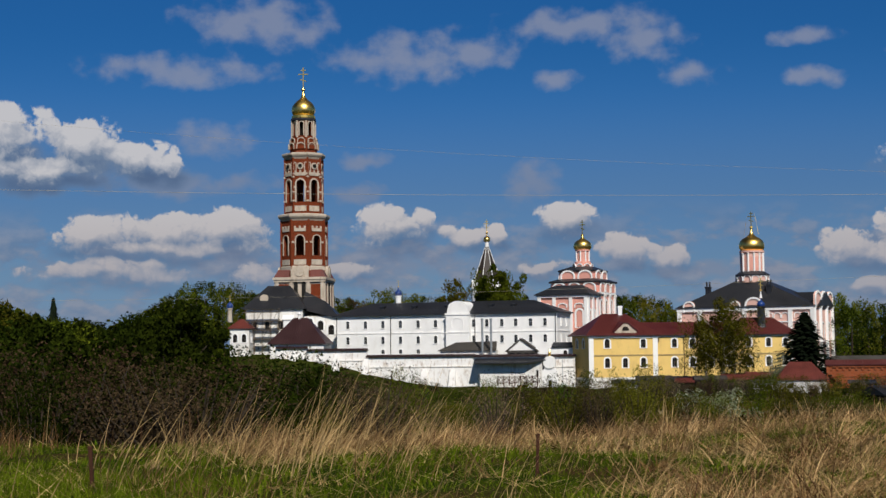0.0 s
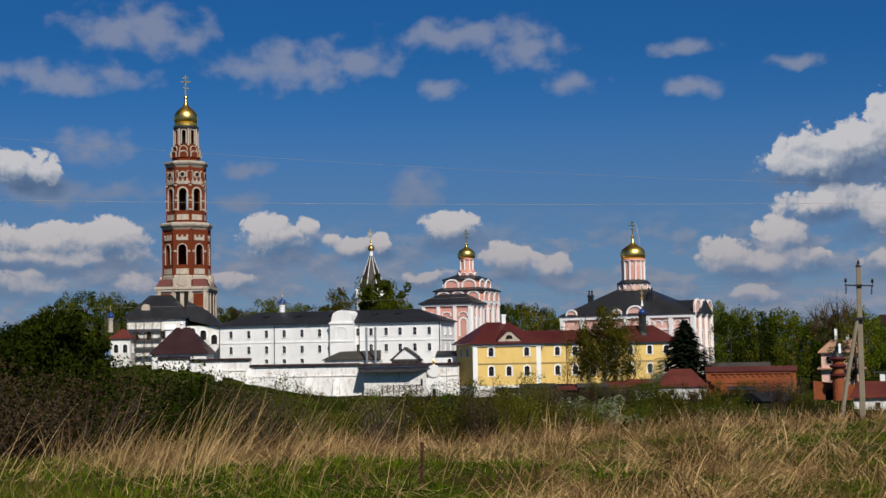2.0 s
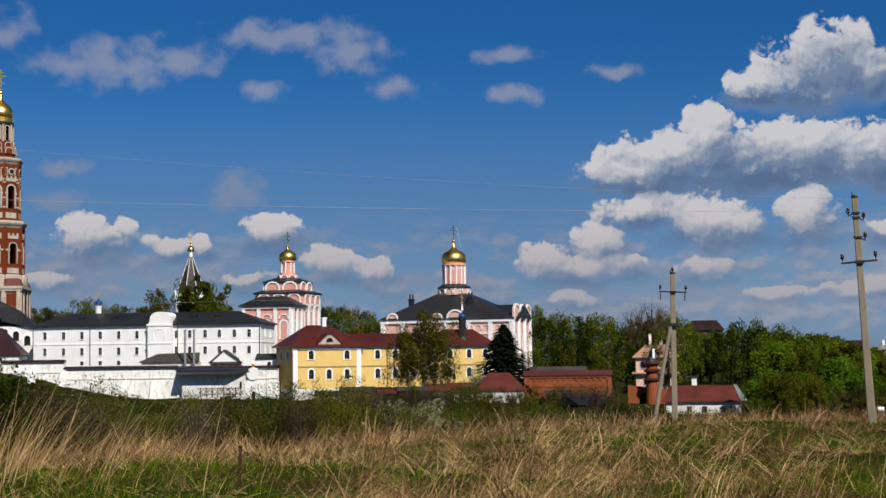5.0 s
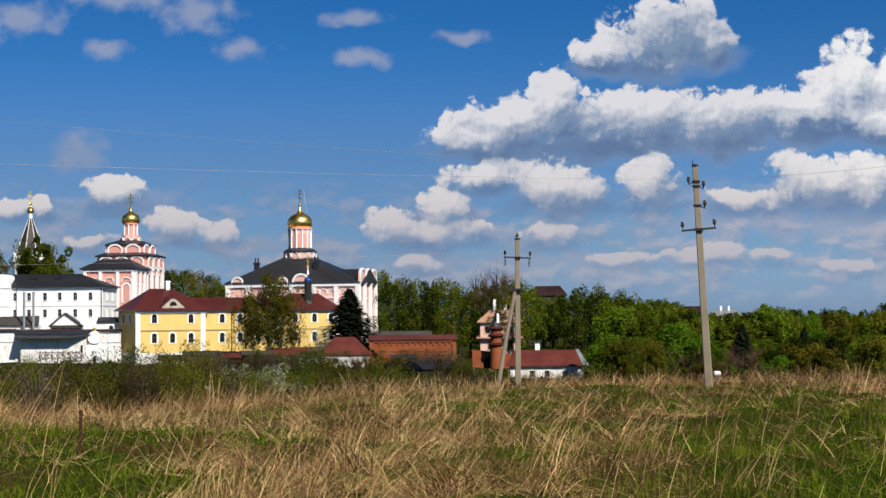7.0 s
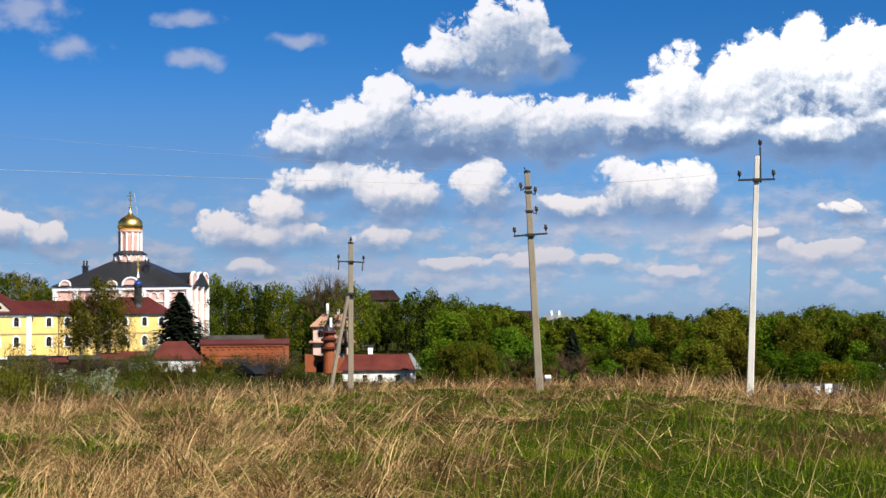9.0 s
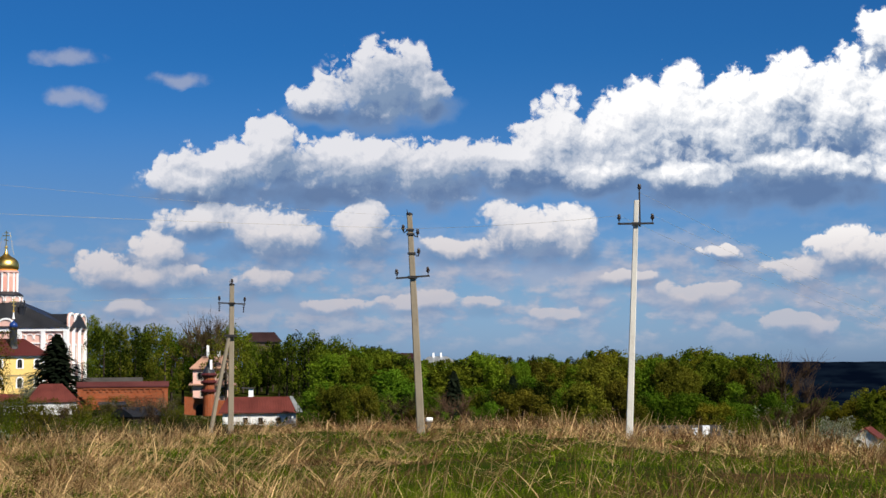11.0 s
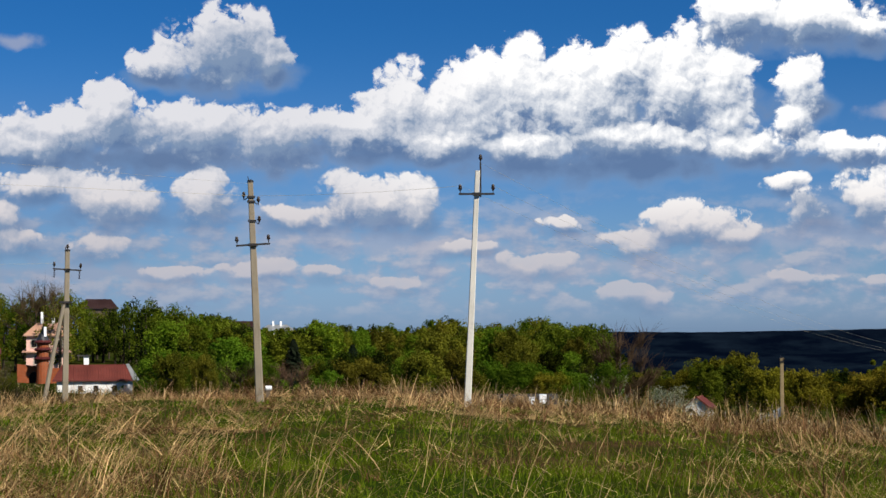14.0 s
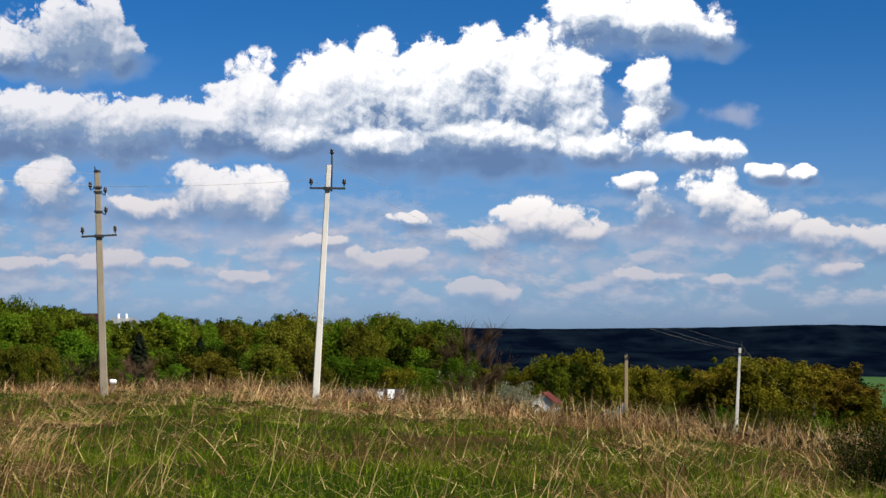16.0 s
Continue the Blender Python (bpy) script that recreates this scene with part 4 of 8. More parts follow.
def white_cells():
    """The long two-storey cell block."""
    t = thing("cell_block", pose(-28.4, 419.0, -1.0, 0, 0, -19.5), "long two-storey whitewashed monastery block with black hipped roof", "building")
    rows = (3.3, 8.3, 13.2, 18.1, 23.0, 27.8, 38.2, 41.7, 45.7, 49.4, 53.3, 57.1)
    holes = [(x, 9.15, 0.95, 1.95, 0.7) for x in rows] + [(x, 5.05, 0.95, 1.95, 0.7) for x in rows] + [(x, 2.5, 1.0, 1.1, 0.6) for x in rows[2:5]]
    block(t, 60.2, 13.0, 0, 12.4, WHITE, front=holes, right=[(4.0, 9.15, 0.95, 1.95, 0.7), (9.0, 9.15, 0.95, 1.95, 0.7), (4.0, 5.05, 0.95, 1.95, 0.7), (9.0, 5.05, 0.95, 1.95, 0.7)], frame_mat=GALVANISED, border_mat=WHITE, border=0.14)
    part("string_course", Mesh().box(0, 31.0, -0.12, 0.0, 7.75, 8.0).box(37.6, 60.2, -0.12, 0.0, 7.75, 8.0), WHITE, t)
    part("string_course", Mesh().box(60.2, 60.32, 0, 13.0, 7.75, 8.0), WHITE, t)
    part("eaves_cornice", Mesh().box(-0.25, 60.45, -0.25, 0.0, 12.0, 12.4).box(60.2, 60.45, 0, 13, 12.0, 12.4), WHITE, t)
    part("roof", Mesh().hip(-0.8, 61.0, -0.8, 13.8, 12.4, 15.9, 8.5), ROOF_BLACK, t, "black sheet-metal hipped roof")
    for x in (0.25, 15.5, 38.6, 59.9):
        part("downpipe", Mesh().lathe([(0.09, 0.3), (0.09, 12.2)], 8), IRON, t, "dark downpipe", pose(x, -0.25, 0))
    for x, y in ((12.0, 3.2), (21.0, 3.0), (30.0, 3.4), (42.0, 3.1), (48.0, 3.4)):
        part("roof_hatch", Mesh().box(-0.5, 0.5, -0.5, 0.8, 0, 0.9).gable(-0.7, 0.7, -0.7, 0.9, 0.8, 1.2), ROOF_BLACK, t, "", pose(x, y, 13.9))
    porch = part("porch", Mesh().box(31.2, 37.5, -1.6, -0.01, 0, 12.8), WHITE, t, "white projecting porch with a rounded gable")
    part("porch_gable", Mesh().slab([(37.2, 12.8)] + arch_curve(31.8, 37.0, 14.2, 1.6) + [(31.5, 12.8)], -1.6, 6.0), WHITE, porch)
    part("porch_moulding", Mesh().box(31.0, 37.7, -1.8, -1.6, 12.2, 12.7), WHITE, porch)
    part("porch_moulding", Mesh().box(31.0, 37.7, -1.75, -1.6, 7.7, 8.0), WHITE, porch)
    part("porch_panel", arch_frame(3.0, 2.6, 1.0, 0.2, 0.12), WHITE, porch, "", pose(34.3, -1.6, 8.8))
    c = thing("roof_cupola", pose(-12.0, 421.5, 13.5), "small white drum with blue onion cupola and cross", "cupola")
    part("drum", Mesh().lathe([(0.75, 0), (0.75, 3.0), (0.9, 3.1), (0.9, 3.4)], 16), WHITE, c, "white drum")
    part("dome", onion(Mesh(), 0.95, 2.4, 3.3, 20), BLUE, c, "blue onion dome", smooth=True)
    part("cross", cross_mesh(1.9, 0.09, 5.6), GOLD, c, "gilded cross")


white_cells()


def tent_church():
    t = thing("tent_roofed_belfry", pose(12.2, 440.0, 1.0), "white belfry with dark brown tent roof, white ribs and gold cupola", "belfry")
    part("wall", Mesh().lathe([(4.6, 0), (4.4, 18.0), (4.8, 18.2), (4.8, 18.8), (4.2, 19.6)], 8, math.pi / 8), WHITE, t)
    for i in range(8):
        place = pose(0, 0, 0, 0, 0, 45 * i)
        part("bell_opening", filled(1.5, 4.2, 1.0, -0.05, 0.1), DARK, t, "dark arched bell opening", place @ pose(0, -4.14, 12.4))
        part("opening_moulding", arch_frame(1.5, 4.2, 1.0, 0.3, 0.15), WHITE, t, "", place @ pose(0, -4.08, 12.4))
        kokoshnik(t, place @ pose(0, -4.1, 18.6), 2.6, 2.0, WHITE, WHITE)
        part("tent_rib", Mesh().tube([(0, -4.15, 19.8), (0, -0.62, 29.6)], [0.11, 0.07], 5), WHITE, t, "white rib", pose(0, 0, 0, 0, 0, 45 * i + 22.5))
    part("tent_roof", Mesh().lathe([(4.2, 19.6), (0.62, 29.6), (0.5, 30.0)], 8, math.pi / 8), TENT, t, "dark brown tent roof")
    part("neck", Mesh().lathe([(0.55, 29.6), (0.5, 31.2), (0.7, 31.4)], 14), WHITE, t)
    part("dome", onion(Mesh(), 0.95, 2.3, 31.3, 20), GOLD, t, "gilded cupola", smooth=True)
    part("cross", cross_mesh(4.0, 0.16, 33.4), GOLD, t, "gilded cross")


tent_church()


def salmon_church():
    """The tiered church with arched gables."""
    t = thing("salmon_church", pose(38.6, 438.3, -2.0, 0, 0, -25), "salmon-pink church with white pilasters, arched gables and gold dome", "church")
    h = 6.7
    at = pose(-h, -h, 0)
    holes = [(2.6, 13.0, 1.3, 4.4, 1.0), (6.7, 13.0, 1.3, 4.4, 1.0), (10.8, 13.0, 1.3, 4.4, 1.0)]
    block(t, 2 * h, 2 * h, 0, 22.4, PINK, front=holes, right=holes, at=at, border_mat=WHITE, border=0.4)
    for k, m in enumerate(sides(2 * h, 2 * h)):
        for x in (0.35, 4.6, 8.8, 13.05):
            part("pilaster", Mesh().box(x - 0.5, x + 0.5, -0.45, 0.0, 0, 19.0).box(x - 0.65, x + 0.65, -0.6, 0.0, 18.4, 19.0), WHITE, t, "white pilaster", at @ m)
        part("frieze", Mesh().box(-0.2, 2 * h + 0.2, -0.4, 0.0, 19.0, 19.6), WHITE, t, "", at @ m)
        for x in (2.4, 6.7, 11.0):
            kokoshnik(t, at @ m @ pose(x, -0.35, 19.6), 3.9, 2.8, WHITE, PINK)
    part("roof", Mesh().lathe([(10.4, 22.2), (10.5, 22.6), (7.6, 23.4)], 4, math.pi / 4), ROOF_BLACK, t, "dark sheet roof of the lower tier")
    up = 4.9
    part("upper_tier", Mesh().box(-up, up, -up, up, 22.6, 25.4), PINK, t)
    for k in range(4):
        turn = pose(0, 0, 0, 0, 0, 90 * k)
        for x in (-2.5, 2.5):
            kokoshnik(t, turn @ pose(x, -up - 0.35, 22.9), 4.2, 2.8, WHITE, PINK)
    part("upper_roof", Mesh().lathe([(7.5, 25.3), (7.6, 25.7), (3.2, 27.0)], 4, math.pi / 4), ROOF_BLACK, t, "dark sheet roof of the upper tier")
    part("drum_base", Mesh().lathe([(2.6, 25.6), (2.6, 27.2), (2.3, 27.6), (2.2, 28.3)], 8, math.pi / 8), PINK, t)
    for i in range(8):
        place = pose(0, 0, 0, 0, 0, 45 * i)
        kokoshnik(t, place @ pose(0, -2.55, 26.0), 2.0, 1.7, WHITE, PINK)
        part("drum_column", Mesh().lathe([(0.25, 28.0), (0.2, 28.2), (0.2, 30.9), (0.28, 31.2)], 8), WHITE, t, "", place @ pose(0, -1.85, 0))
        part("drum_window", filled(0.5, 2.3, 1.0, -0.06, 0.06), DARK, t, "", pose(0, 0, 0, 0, 0, 45 * i + 22.5) @ pose(0, -1.62, 28.4))
    part("drum", Mesh().lathe([(1.75, 28.0), (1.75, 31.0), (2.05, 31.2), (2.05, 31.6)], 16), PINK, t)
    part("dome", onion(Mesh(), 2.5, 4.7, 31.5, 28), GOLD, t, "gilded onion dome", smooth=True)
    part("cross", cross_mesh(4.6, 0.2, 35.2), GOLD, t, "gilded cross")
    # the lower hall before it
    at = pose(-7.0, -16.2, 0)
    holes = [(2.3, 10.0, 1.7, 4.6, 1.0), (7.0, 10.0, 1.7, 4.6, 1.0), (11.7, 10.0, 1.7, 4.6, 1.0)]
    block(t, 14.0, 9.4, 0, 18.6, PINK, front=holes, right=[(2.2, 10.5, 1.1, 4.0, 1.0), (5.4, 10.5, 1.1, 4.0, 1.0)], at=at, border_mat=WHITE, border=0.5)
    for x in (2.3, 7.0, 11.7):
        part("blind_niche", filled(1.5, 4.4, 1.0, -0.05, 0.1), PINK, t, "", at @ pose(x, 0.12, 10.1))
        kokoshnik(t, at @ pose(x, -0.1, 15.2), 2.6, 1.2, WHITE, PINK, "window_hood")
    for x in (0.4, 4.65, 9.35, 13.6):
        part("pilaster", Mesh().box(x - 0.45, x + 0.45, -0.4, 0.0, 0, 18.0), WHITE, t, "white pilaster", at)
    for x in (0.4, 3.8, 7.2):
        part("pilaster", Mesh().box(x - 0.5, x + 0.5, -0.45, 0.0, 0, 18.0), WHITE, t, "white pilaster", at @ pose(14.0, 0, 0, 0, 0, 90))
    part("hall_cornice", Mesh().box(-0.3, 14.3, -0.5, 0.0, 18.0, 18.6), WHITE, t, "", at)
    part("hall_cornice", Mesh().box(14.0, 14.5, -0.3, 9.2, 18.0, 18.6), WHITE, t, "", at)
    part("hall_roof", Mesh().hip(-0.9, 14.9, -0.9, 10.2, 18.6, 21.4, 4.0), ROOF_BLACK, t, "dark sheet hipped roof", at)


salmon_church()


def rose_church():
    """The broad church under a black hipped roof."""
    t = thing("rose_church", pose(80.3, 412.3, -5.0, 0, 0, -30), "broad pale pink church with black hipped roof and gold dome", "church")
    a0, a1, b0, b1 = -17.2, 18.6, -9.0, 6.8
    run, deep, at = a1 - a0, b1 - b0, pose(-17.2, -9.0, 0)
    holes = [(x, 9.0, 1.3, 4.2, 1.0) for x in (3.0, 9.0, 15.0, 21.0, 27.0, 33.0)]
    block(t, run, deep, 0, 17.3, ROSE, front=holes, right=[(2.8, 8.5, 1.2, 4.5, 1.0), (7.9, 8.5, 1.2, 4.5, 1.0), (13.0, 8.5, 1.2, 4.5, 1.0)], at=at, border_mat=WHITE, border=0.45)
    for x in (0.5, 6.0, 12.0, 18.0, 24.0, 30.0, 35.7):
        part("pilaster", Mesh().box(x - 0.55, x + 0.55, -0.45, 0.0, 0, 16.8), WHITE, t, "white pilaster", at)
    for x in (24.0, 26.0, 28.0, 31.2, 33.2):
        part("frieze_arch", arch_frame(1.5, 1.2, 1.0, 0.2, 0.2), WHITE, t, "", at @ pose(x + 0.6, 0, 14.4))
    part("frieze", Mesh().box(-0.2, run + 0.2, -0.5, 0.0, 16.4, 17.3), WHITE, t, "", at)
    part("frieze", Mesh().box(0.6, run - 0.6, -0.3, 0.0, 13.3, 13.6), WHITE, t, "", at)
    east = at @ pose(run, 0, 0, 0, 0, 90)
    for x in (0.3, 5.3, 10.5, 15.5):
        part("half_column", Mesh().lathe([(0.8, 0), (0.62, 0.6), (0.58, 16.6), (0.85, 17.3)], 12), WHITE, t, "white half column", east @ pose(x, -0.1, 0))
    for x in (2.8, 7.9, 13.0):
        kokoshnik(t, east @ pose(x, -0.4, 17.1), 5.0, 4.0, WHITE, ROSE)
    part("arch_vault", Mesh().box(0.2, 15.6, 0.5, 6.0, 17.2, 18.3), ROOF_BLACK, t, "", east)
    for x, wide, high in ((20.6, 4.6, 3.6), (15.6, 3.0, 2.8), (3.2, 3.2, 3.0)):
        kokoshnik(t, at @ pose(x, -0.35, 16.2), wide, high, WHITE, ROSE)
    part("roof", Mesh().solid([(a0 - 0.8, b0 - 0.8, 17.3), (a1 + 0.8, b0 - 0.8, 17.3), (a1 + 0.8, b1 + 0.8, 17.3), (a0 - 0.8, b1 + 0.8, 17.3), (-3.4, -3.0, 24.3), (3.4, -3.0, 24.3), (3.4, 3.0, 24.3), (-3.4, 3.0, 24.3)],
                              [(3, 2, 1, 0), (0, 1, 5, 4), (1, 2, 6, 5), (2, 3, 7, 6), (3, 0, 4, 7), (4, 5, 6, 7)]), ROOF_BLACK, t, "black sheet-metal roof")
    part("ridge_wing", Mesh().gable(6.0, 19.4, -6.5, 6.0, 17.3, 21.0), ROOF_BLACK, t)
    for x, y in ((-11.0, -3.0), (6.5, -6.0)):
        v = part("roof_vent", Mesh().box(-0.6, 0.6, -0.6, 0.6, -1.5, 2.2).box(-0.75, 0.75, -0.75, 0.75, 2.2, 2.6), ROOF_BLACK, t, "black roof vent", pose(x, y, 20.4))
        for k in (-0.4, 0.4):
            part("vent_pipe", Mesh().lathe([(0.22, 2.5), (0.22, 3.5), (0.32, 3.6), (0.08, 3.9)], 10), ROOF_BLACK, v, "", pose(k, 0, 0))
    part("drum_base", Mesh().lathe([(4.0, 23.8), (4.0, 25.4), (4.2, 25.6), (4.2, 26.0), (3.1, 26.6)], 16), ROSE, t)
    for i in range(12):
        place = pose(0, 0, 0, 0, 0, 30 * i)
        kokoshnik(t, place @ pose(0, -4.0, 24.2), 2.0, 1.5, WHITE, ROSE)
        part("drum_column", Mesh().lathe([(0.32, 26.2), (0.24, 26.5), (0.24, 31.0), (0.34, 31.5)], 8), WHITE, t, "", place @ pose(0, -2.95, 0))
        part("drum_window", filled(0.7, 3.6, 1.0, -0.06, 0.06), PINK, t, "", pose(0, 0, 0, 0, 0, 30 * i + 15) @ pose(0, -2.78, 27.0))
    part("drum_ring", Mesh().lathe([(4.0, 25.4), (4.4, 25.6), (4.4, 25.9), (3.0, 26.8)], 20), ROOF_BLACK, t, "dark sheet ring")
    part("drum", Mesh().lathe([(2.8, 26.2), (2.8, 31.4), (3.2, 31.7), (3.2, 32.1)], 20), ROSE, t)
    dome = onion(Mesh(), 3.3, 6.2, 32.0, 32)
    part("dome", dome, GOLD, t, "gilded onion dome", smooth=True)
    part("cross", cross_mesh(4.6, 0.2, 37.8), GOLD, t, "gilded cross")
    for x in (-1.0, 1.0):
        part("stay_chain", Mesh().tube([(x, 0, 41.8), (x * 2.0, 0, 36.2)], [0.035, 0.035], 4), GOLD, t, "thin gilded chain")
    c = thing("blue_cupola", pose(78.4, 392.5, 5.6), "dark drum with blue cupola and gilded cross", "cupola")
    part("drum", Mesh().lathe([(1.9, 0), (1.5, 1.2), (1.0, 2.2), (0.95, 6.0), (1.2, 6.3), (1.2, 6.6)], 16), ROOF_BLACK, c, "dark sheet drum")
    part("dome", onion(Mesh(), 1.0, 2.2, 6.5, 20), BLUE, c, "blue onion dome", smooth=True)
    part("spire", Mesh().lathe([(0.35, 8.6), (0.2, 9.6), (0.08, 10.6)], 10), WHITE, c, "")
    part("cross", cross_mesh(3.6, 0.16, 10.2), GOLD, c, "gilded cross")


rose_church()


def yellow_house():
    t = thing("yellow_house", pose(34.4, 378.4, -7.8, 0, 0, 13), "long two-storey yellow house with white trim and dark red roof", "house")
    ends = (22.0, 26.6, 31.5, 36.3, 41.3, 46.5, 51.0)
    front = [(x, 10.1, 1.25, 2.1, 0.8) for x in ends] + [(x, 5.4, 1.25, 2.3, 0.8) for x in ends]
    block(t, 17.4, 13.0, 3.1, 13.0, YELLOW, front=[(4.6, 10.1, 1.25, 2.1, 0.8), (13.7, 10.1, 1.25, 2.1, 0.8), (4.6, 5.4, 1.25, 2.3, 0.8), (9.1, 5.4, 1.25, 2.3, 0.8), (13.7, 5.4, 1.25, 2.3, 0.8)],
          left=[(4.0, 10.1, 1.25, 2.1, 0.8), (9.0, 10.1, 1.25, 2.1, 0.8)], border_mat=WHITE, border=0.35)
    at = pose(17.4, 1.0, 0)
    block(t, 35.8, 11.5, 3.1, 13.0, YELLOW, front=[(x - 17.4, z, a, b, c) for x, z, a, b, c in front], at=at, border_mat=WHITE, border=0.35)
    part("plinth", Mesh().box(-0.15, 17.55, -0.2, 13.0, -0.5, 3.1), OLD_WHITE, t, "dirty white plinth")
    part("plinth", Mesh().box(17.56, 53.3, 0.8, 12.6, -0.5, 3.1), OCHRE, t, "stained ochre plinth")
    for x in (0.55, 16.7):
        part("corner_pilaster", Mesh().box(x - 0.6, x + 0.6, -0.2, 0.0, 3.1, 12.6), WHITE, t, "white corner pilaster")
    part("corner_pilaster", Mesh().box(52.2, 53.2, 0.8, 1.0, 3.1, 12.6), WHITE, t)
    part("string_course", Mesh().box(0, 17.4, -0.15, 0.0, 8.2, 8.5), OCHRE, t)
    part("string_course", Mesh().box(17.4, 53.2, 0.85, 1.0, 8.2, 8.5), OCHRE, t)
    part("eaves_cornice", Mesh().box(-0.3, 17.7, -0.4, 0.0, 12.5, 13.0), WHITE, t)
    part("eaves_cornice", Mesh().box(17.7, 53.4, 0.7, 1.0, 12.6, 13.0), WHITE, t)
    part("downpipe", Mesh().lathe([(0.1, 1.0), (0.1, 12.8)], 8), RUST, t, "brown downpipe", pose(24.4, 0.8, 0))
    part("roof", Mesh().hip(-0.9, 18.2, -0.9, 13.9, 13.0, 18.4, 6.6), ROOF_RED, t, "dark red sheet hipped roof")
    part("roof", Mesh().gable(15.0, 42.0, 0.2, 13.3, 13.01, 16.3), ROOF_RED, t, "dark red sheet roof")
    part("roof", Mesh().hip(38.0, 54.2, 0.1, 13.4, 13.02, 17.3, 4.0), ROOF_RED, t, "dark red sheet roof")
    part("chimney", Mesh().box(9.6, 10.6, 6.0, 7.0, 15.5, 20.2).box(9.5, 10.7, 5.9, 7.1, 19.8, 20.3), WHITE, t, "white chimney")
    d = part("dormer", Mesh().slab([(6.4, 13.5), (12.0, 13.5), (12.0, 14.2), (9.7, 16.0), (8.7, 16.0), (6.4, 14.2)], -0.3, 3.4), CREAM, t, "cream pediment dormer")
    part("dormer_window", filled(1.7, 1.0, 2.0, -0.06, 0.06), DARK, d, "dark half-round window", pose(9.2, -0.3, 14.2))
    part("dormer_roof", Mesh().slab([(6.0, 14.1), (8.6, 16.3), (9.8, 16.3), (12.4, 14.1), (12.0, 14.0), (9.7, 16.02), (8.7, 16.02), (6.4, 14.0)], -0.55, 3.6), ROOF_RED, d)
    return t


yellow_house()


def refectory():
    t = thing("refectory_church", pose(-53.4, 428.7, 1.5, 0, 0, -4), "white church hall under repair with dark hipped roofs", "church")
    holes = [(x, 7.0, 1.2, 2.2, 1.0) for x in (2.4, 5.8, 9.4, 12.8)]
    block(t, 15.4, 14.0, 0, 12.4, OLD_WHITE, front=holes, right=[(4, 7, 1.2, 2.2, 1.0)], border_mat=CREAM, border=0.3)
    part("roof", Mesh().hip(-0.8, 16.4, -0.8, 14.8, 12.4, 19.0, 5.6), ROOF_BLACK, t, "dark sheet hipped roof")
    part("dormer", filled(2.2, 1.7, 1.6, 0, 3.0), CREAM, t, "small arched dormer", pose(4.6, 1.8, 14.8))
    at = pose(15.4, 2.0, 0)
    arches = [(1.7, 7.2, 1.6, 2.6, 1.0), (4.6, 6.6, 1.6, 2.6, 1.0), (7.5, 5.4, 1.6, 2.6, 1.0)]
    part("wall", wall_mesh(9.4, 0, 10.4, 0.5, arches), OLD_WHITE, t, "", at)
    for x, z, wide, high, k in arches:
        part("arch_opening", filled(wide, high, 1.0, 0.3, 0.4), DARK, t, "dark arched opening", at @ pose(x, 0, z))
        part("arch_moulding", arch_frame(wide, high, 1.0, 0.5, 0.25), WHITE, t, "", at @ pose(x, 0, z))
    part("side_wall", Mesh().box(24.3, 24.8, 2.0, 13.0, 0, 10.4), OLD_WHITE, t)
    part("annex_roof", Mesh().solid([(15.0, 1.2, 12.2), (25.6, 1.2, 9.6), (25.6, 13.8, 9.6), (15.0, 13.8, 12.2), (15.0, 7.5, 17.4), (20.5, 7.5, 14.6)], [(0, 1, 5, 4), (1, 2, 5), (2, 3, 4, 5), (3, 0, 4), (3, 2, 1, 0)]), ROOF_BLACK, t, "dark sheet lean-to roof")
    part("stair_turret", Mesh().box(10.6, 13.0, -2.2, -0.02, 0, 9.4).gable(10.3, 13.3, -2.5, 0, 9.4, 10.8), WHITE, t, "white stair turret")
    s = thing("scaffold", pose(-53.2, 427.0, 1.5, 0, 0, -4), "weathered timber scaffold before a white wall", "scaffold")
    for x in (0.2, 2.4, 4.6, 6.8, 9.0):
        for y in (-1.6, -0.2):
            part("standard", Mesh().tube([(x, y, 0), (x + 0.1, y, 12.6)], [0.09, 0.07], 6), OLD_WOOD, s)
    for z in (4.2, 6.6, 9.0, 11.4):
        part("ledger", Mesh().box(-0.4, 9.6, -1.72, -1.6, z, z + 0.14), OLD_WOOD, s)
        part("plank", Mesh().box(-0.4, 9.6, -1.6, -0.3, z + 0.15, z + 0.21), OLD_WOOD, s)
    for x in (0.2, 4.6):
        part("brace", Mesh().tube([(x, -1.72, 4.2), (x + 4.2, -1.72, 11.4)], [0.06, 0.06], 5), OLD_WOOD, s)
    g = thing("gate_chapel", pose(-56.8, 421.8, 1.0, 0, 0, -6), "small white chapel with brown roof and blue cupola", "chapel")
    block(g, 5.2, 5.2, 0, 7.6, OLD_WHITE, front=[(1.4, 4.0, 1.2, 2.2, 1.0), (3.8, 4.0, 1.2, 2.2, 1.0)], right=[(2.6, 4.0, 1.2, 2.2, 1.0)], border_mat=WHITE, border=0.3)
    part("roof", Mesh().hip(-0.5, 5.7, -0.5, 5.7, 7.6, 10.2, 2.6), ROOF_RUST, g, "brown sheet hipped roof")
    part("drum", Mesh().lathe([(0.65, 9.4), (0.55, 12.6), (0.75, 12.8), (0.75, 13.1)], 14), CREAM, g)
    part("dome", onion(Mesh(), 0.85, 2.4, 13.0, 18), BLUE, g, "blue onion dome", smooth=True)
    part("cross", cross_mesh(1.5, 0.08, 15.1), GOLD, g)
    h = thing("gatehouse", pose(-43.9, 401.5, 0.0, 0, 0, -5), "low white gatehouse under a steep dark red hipped roof", "house")
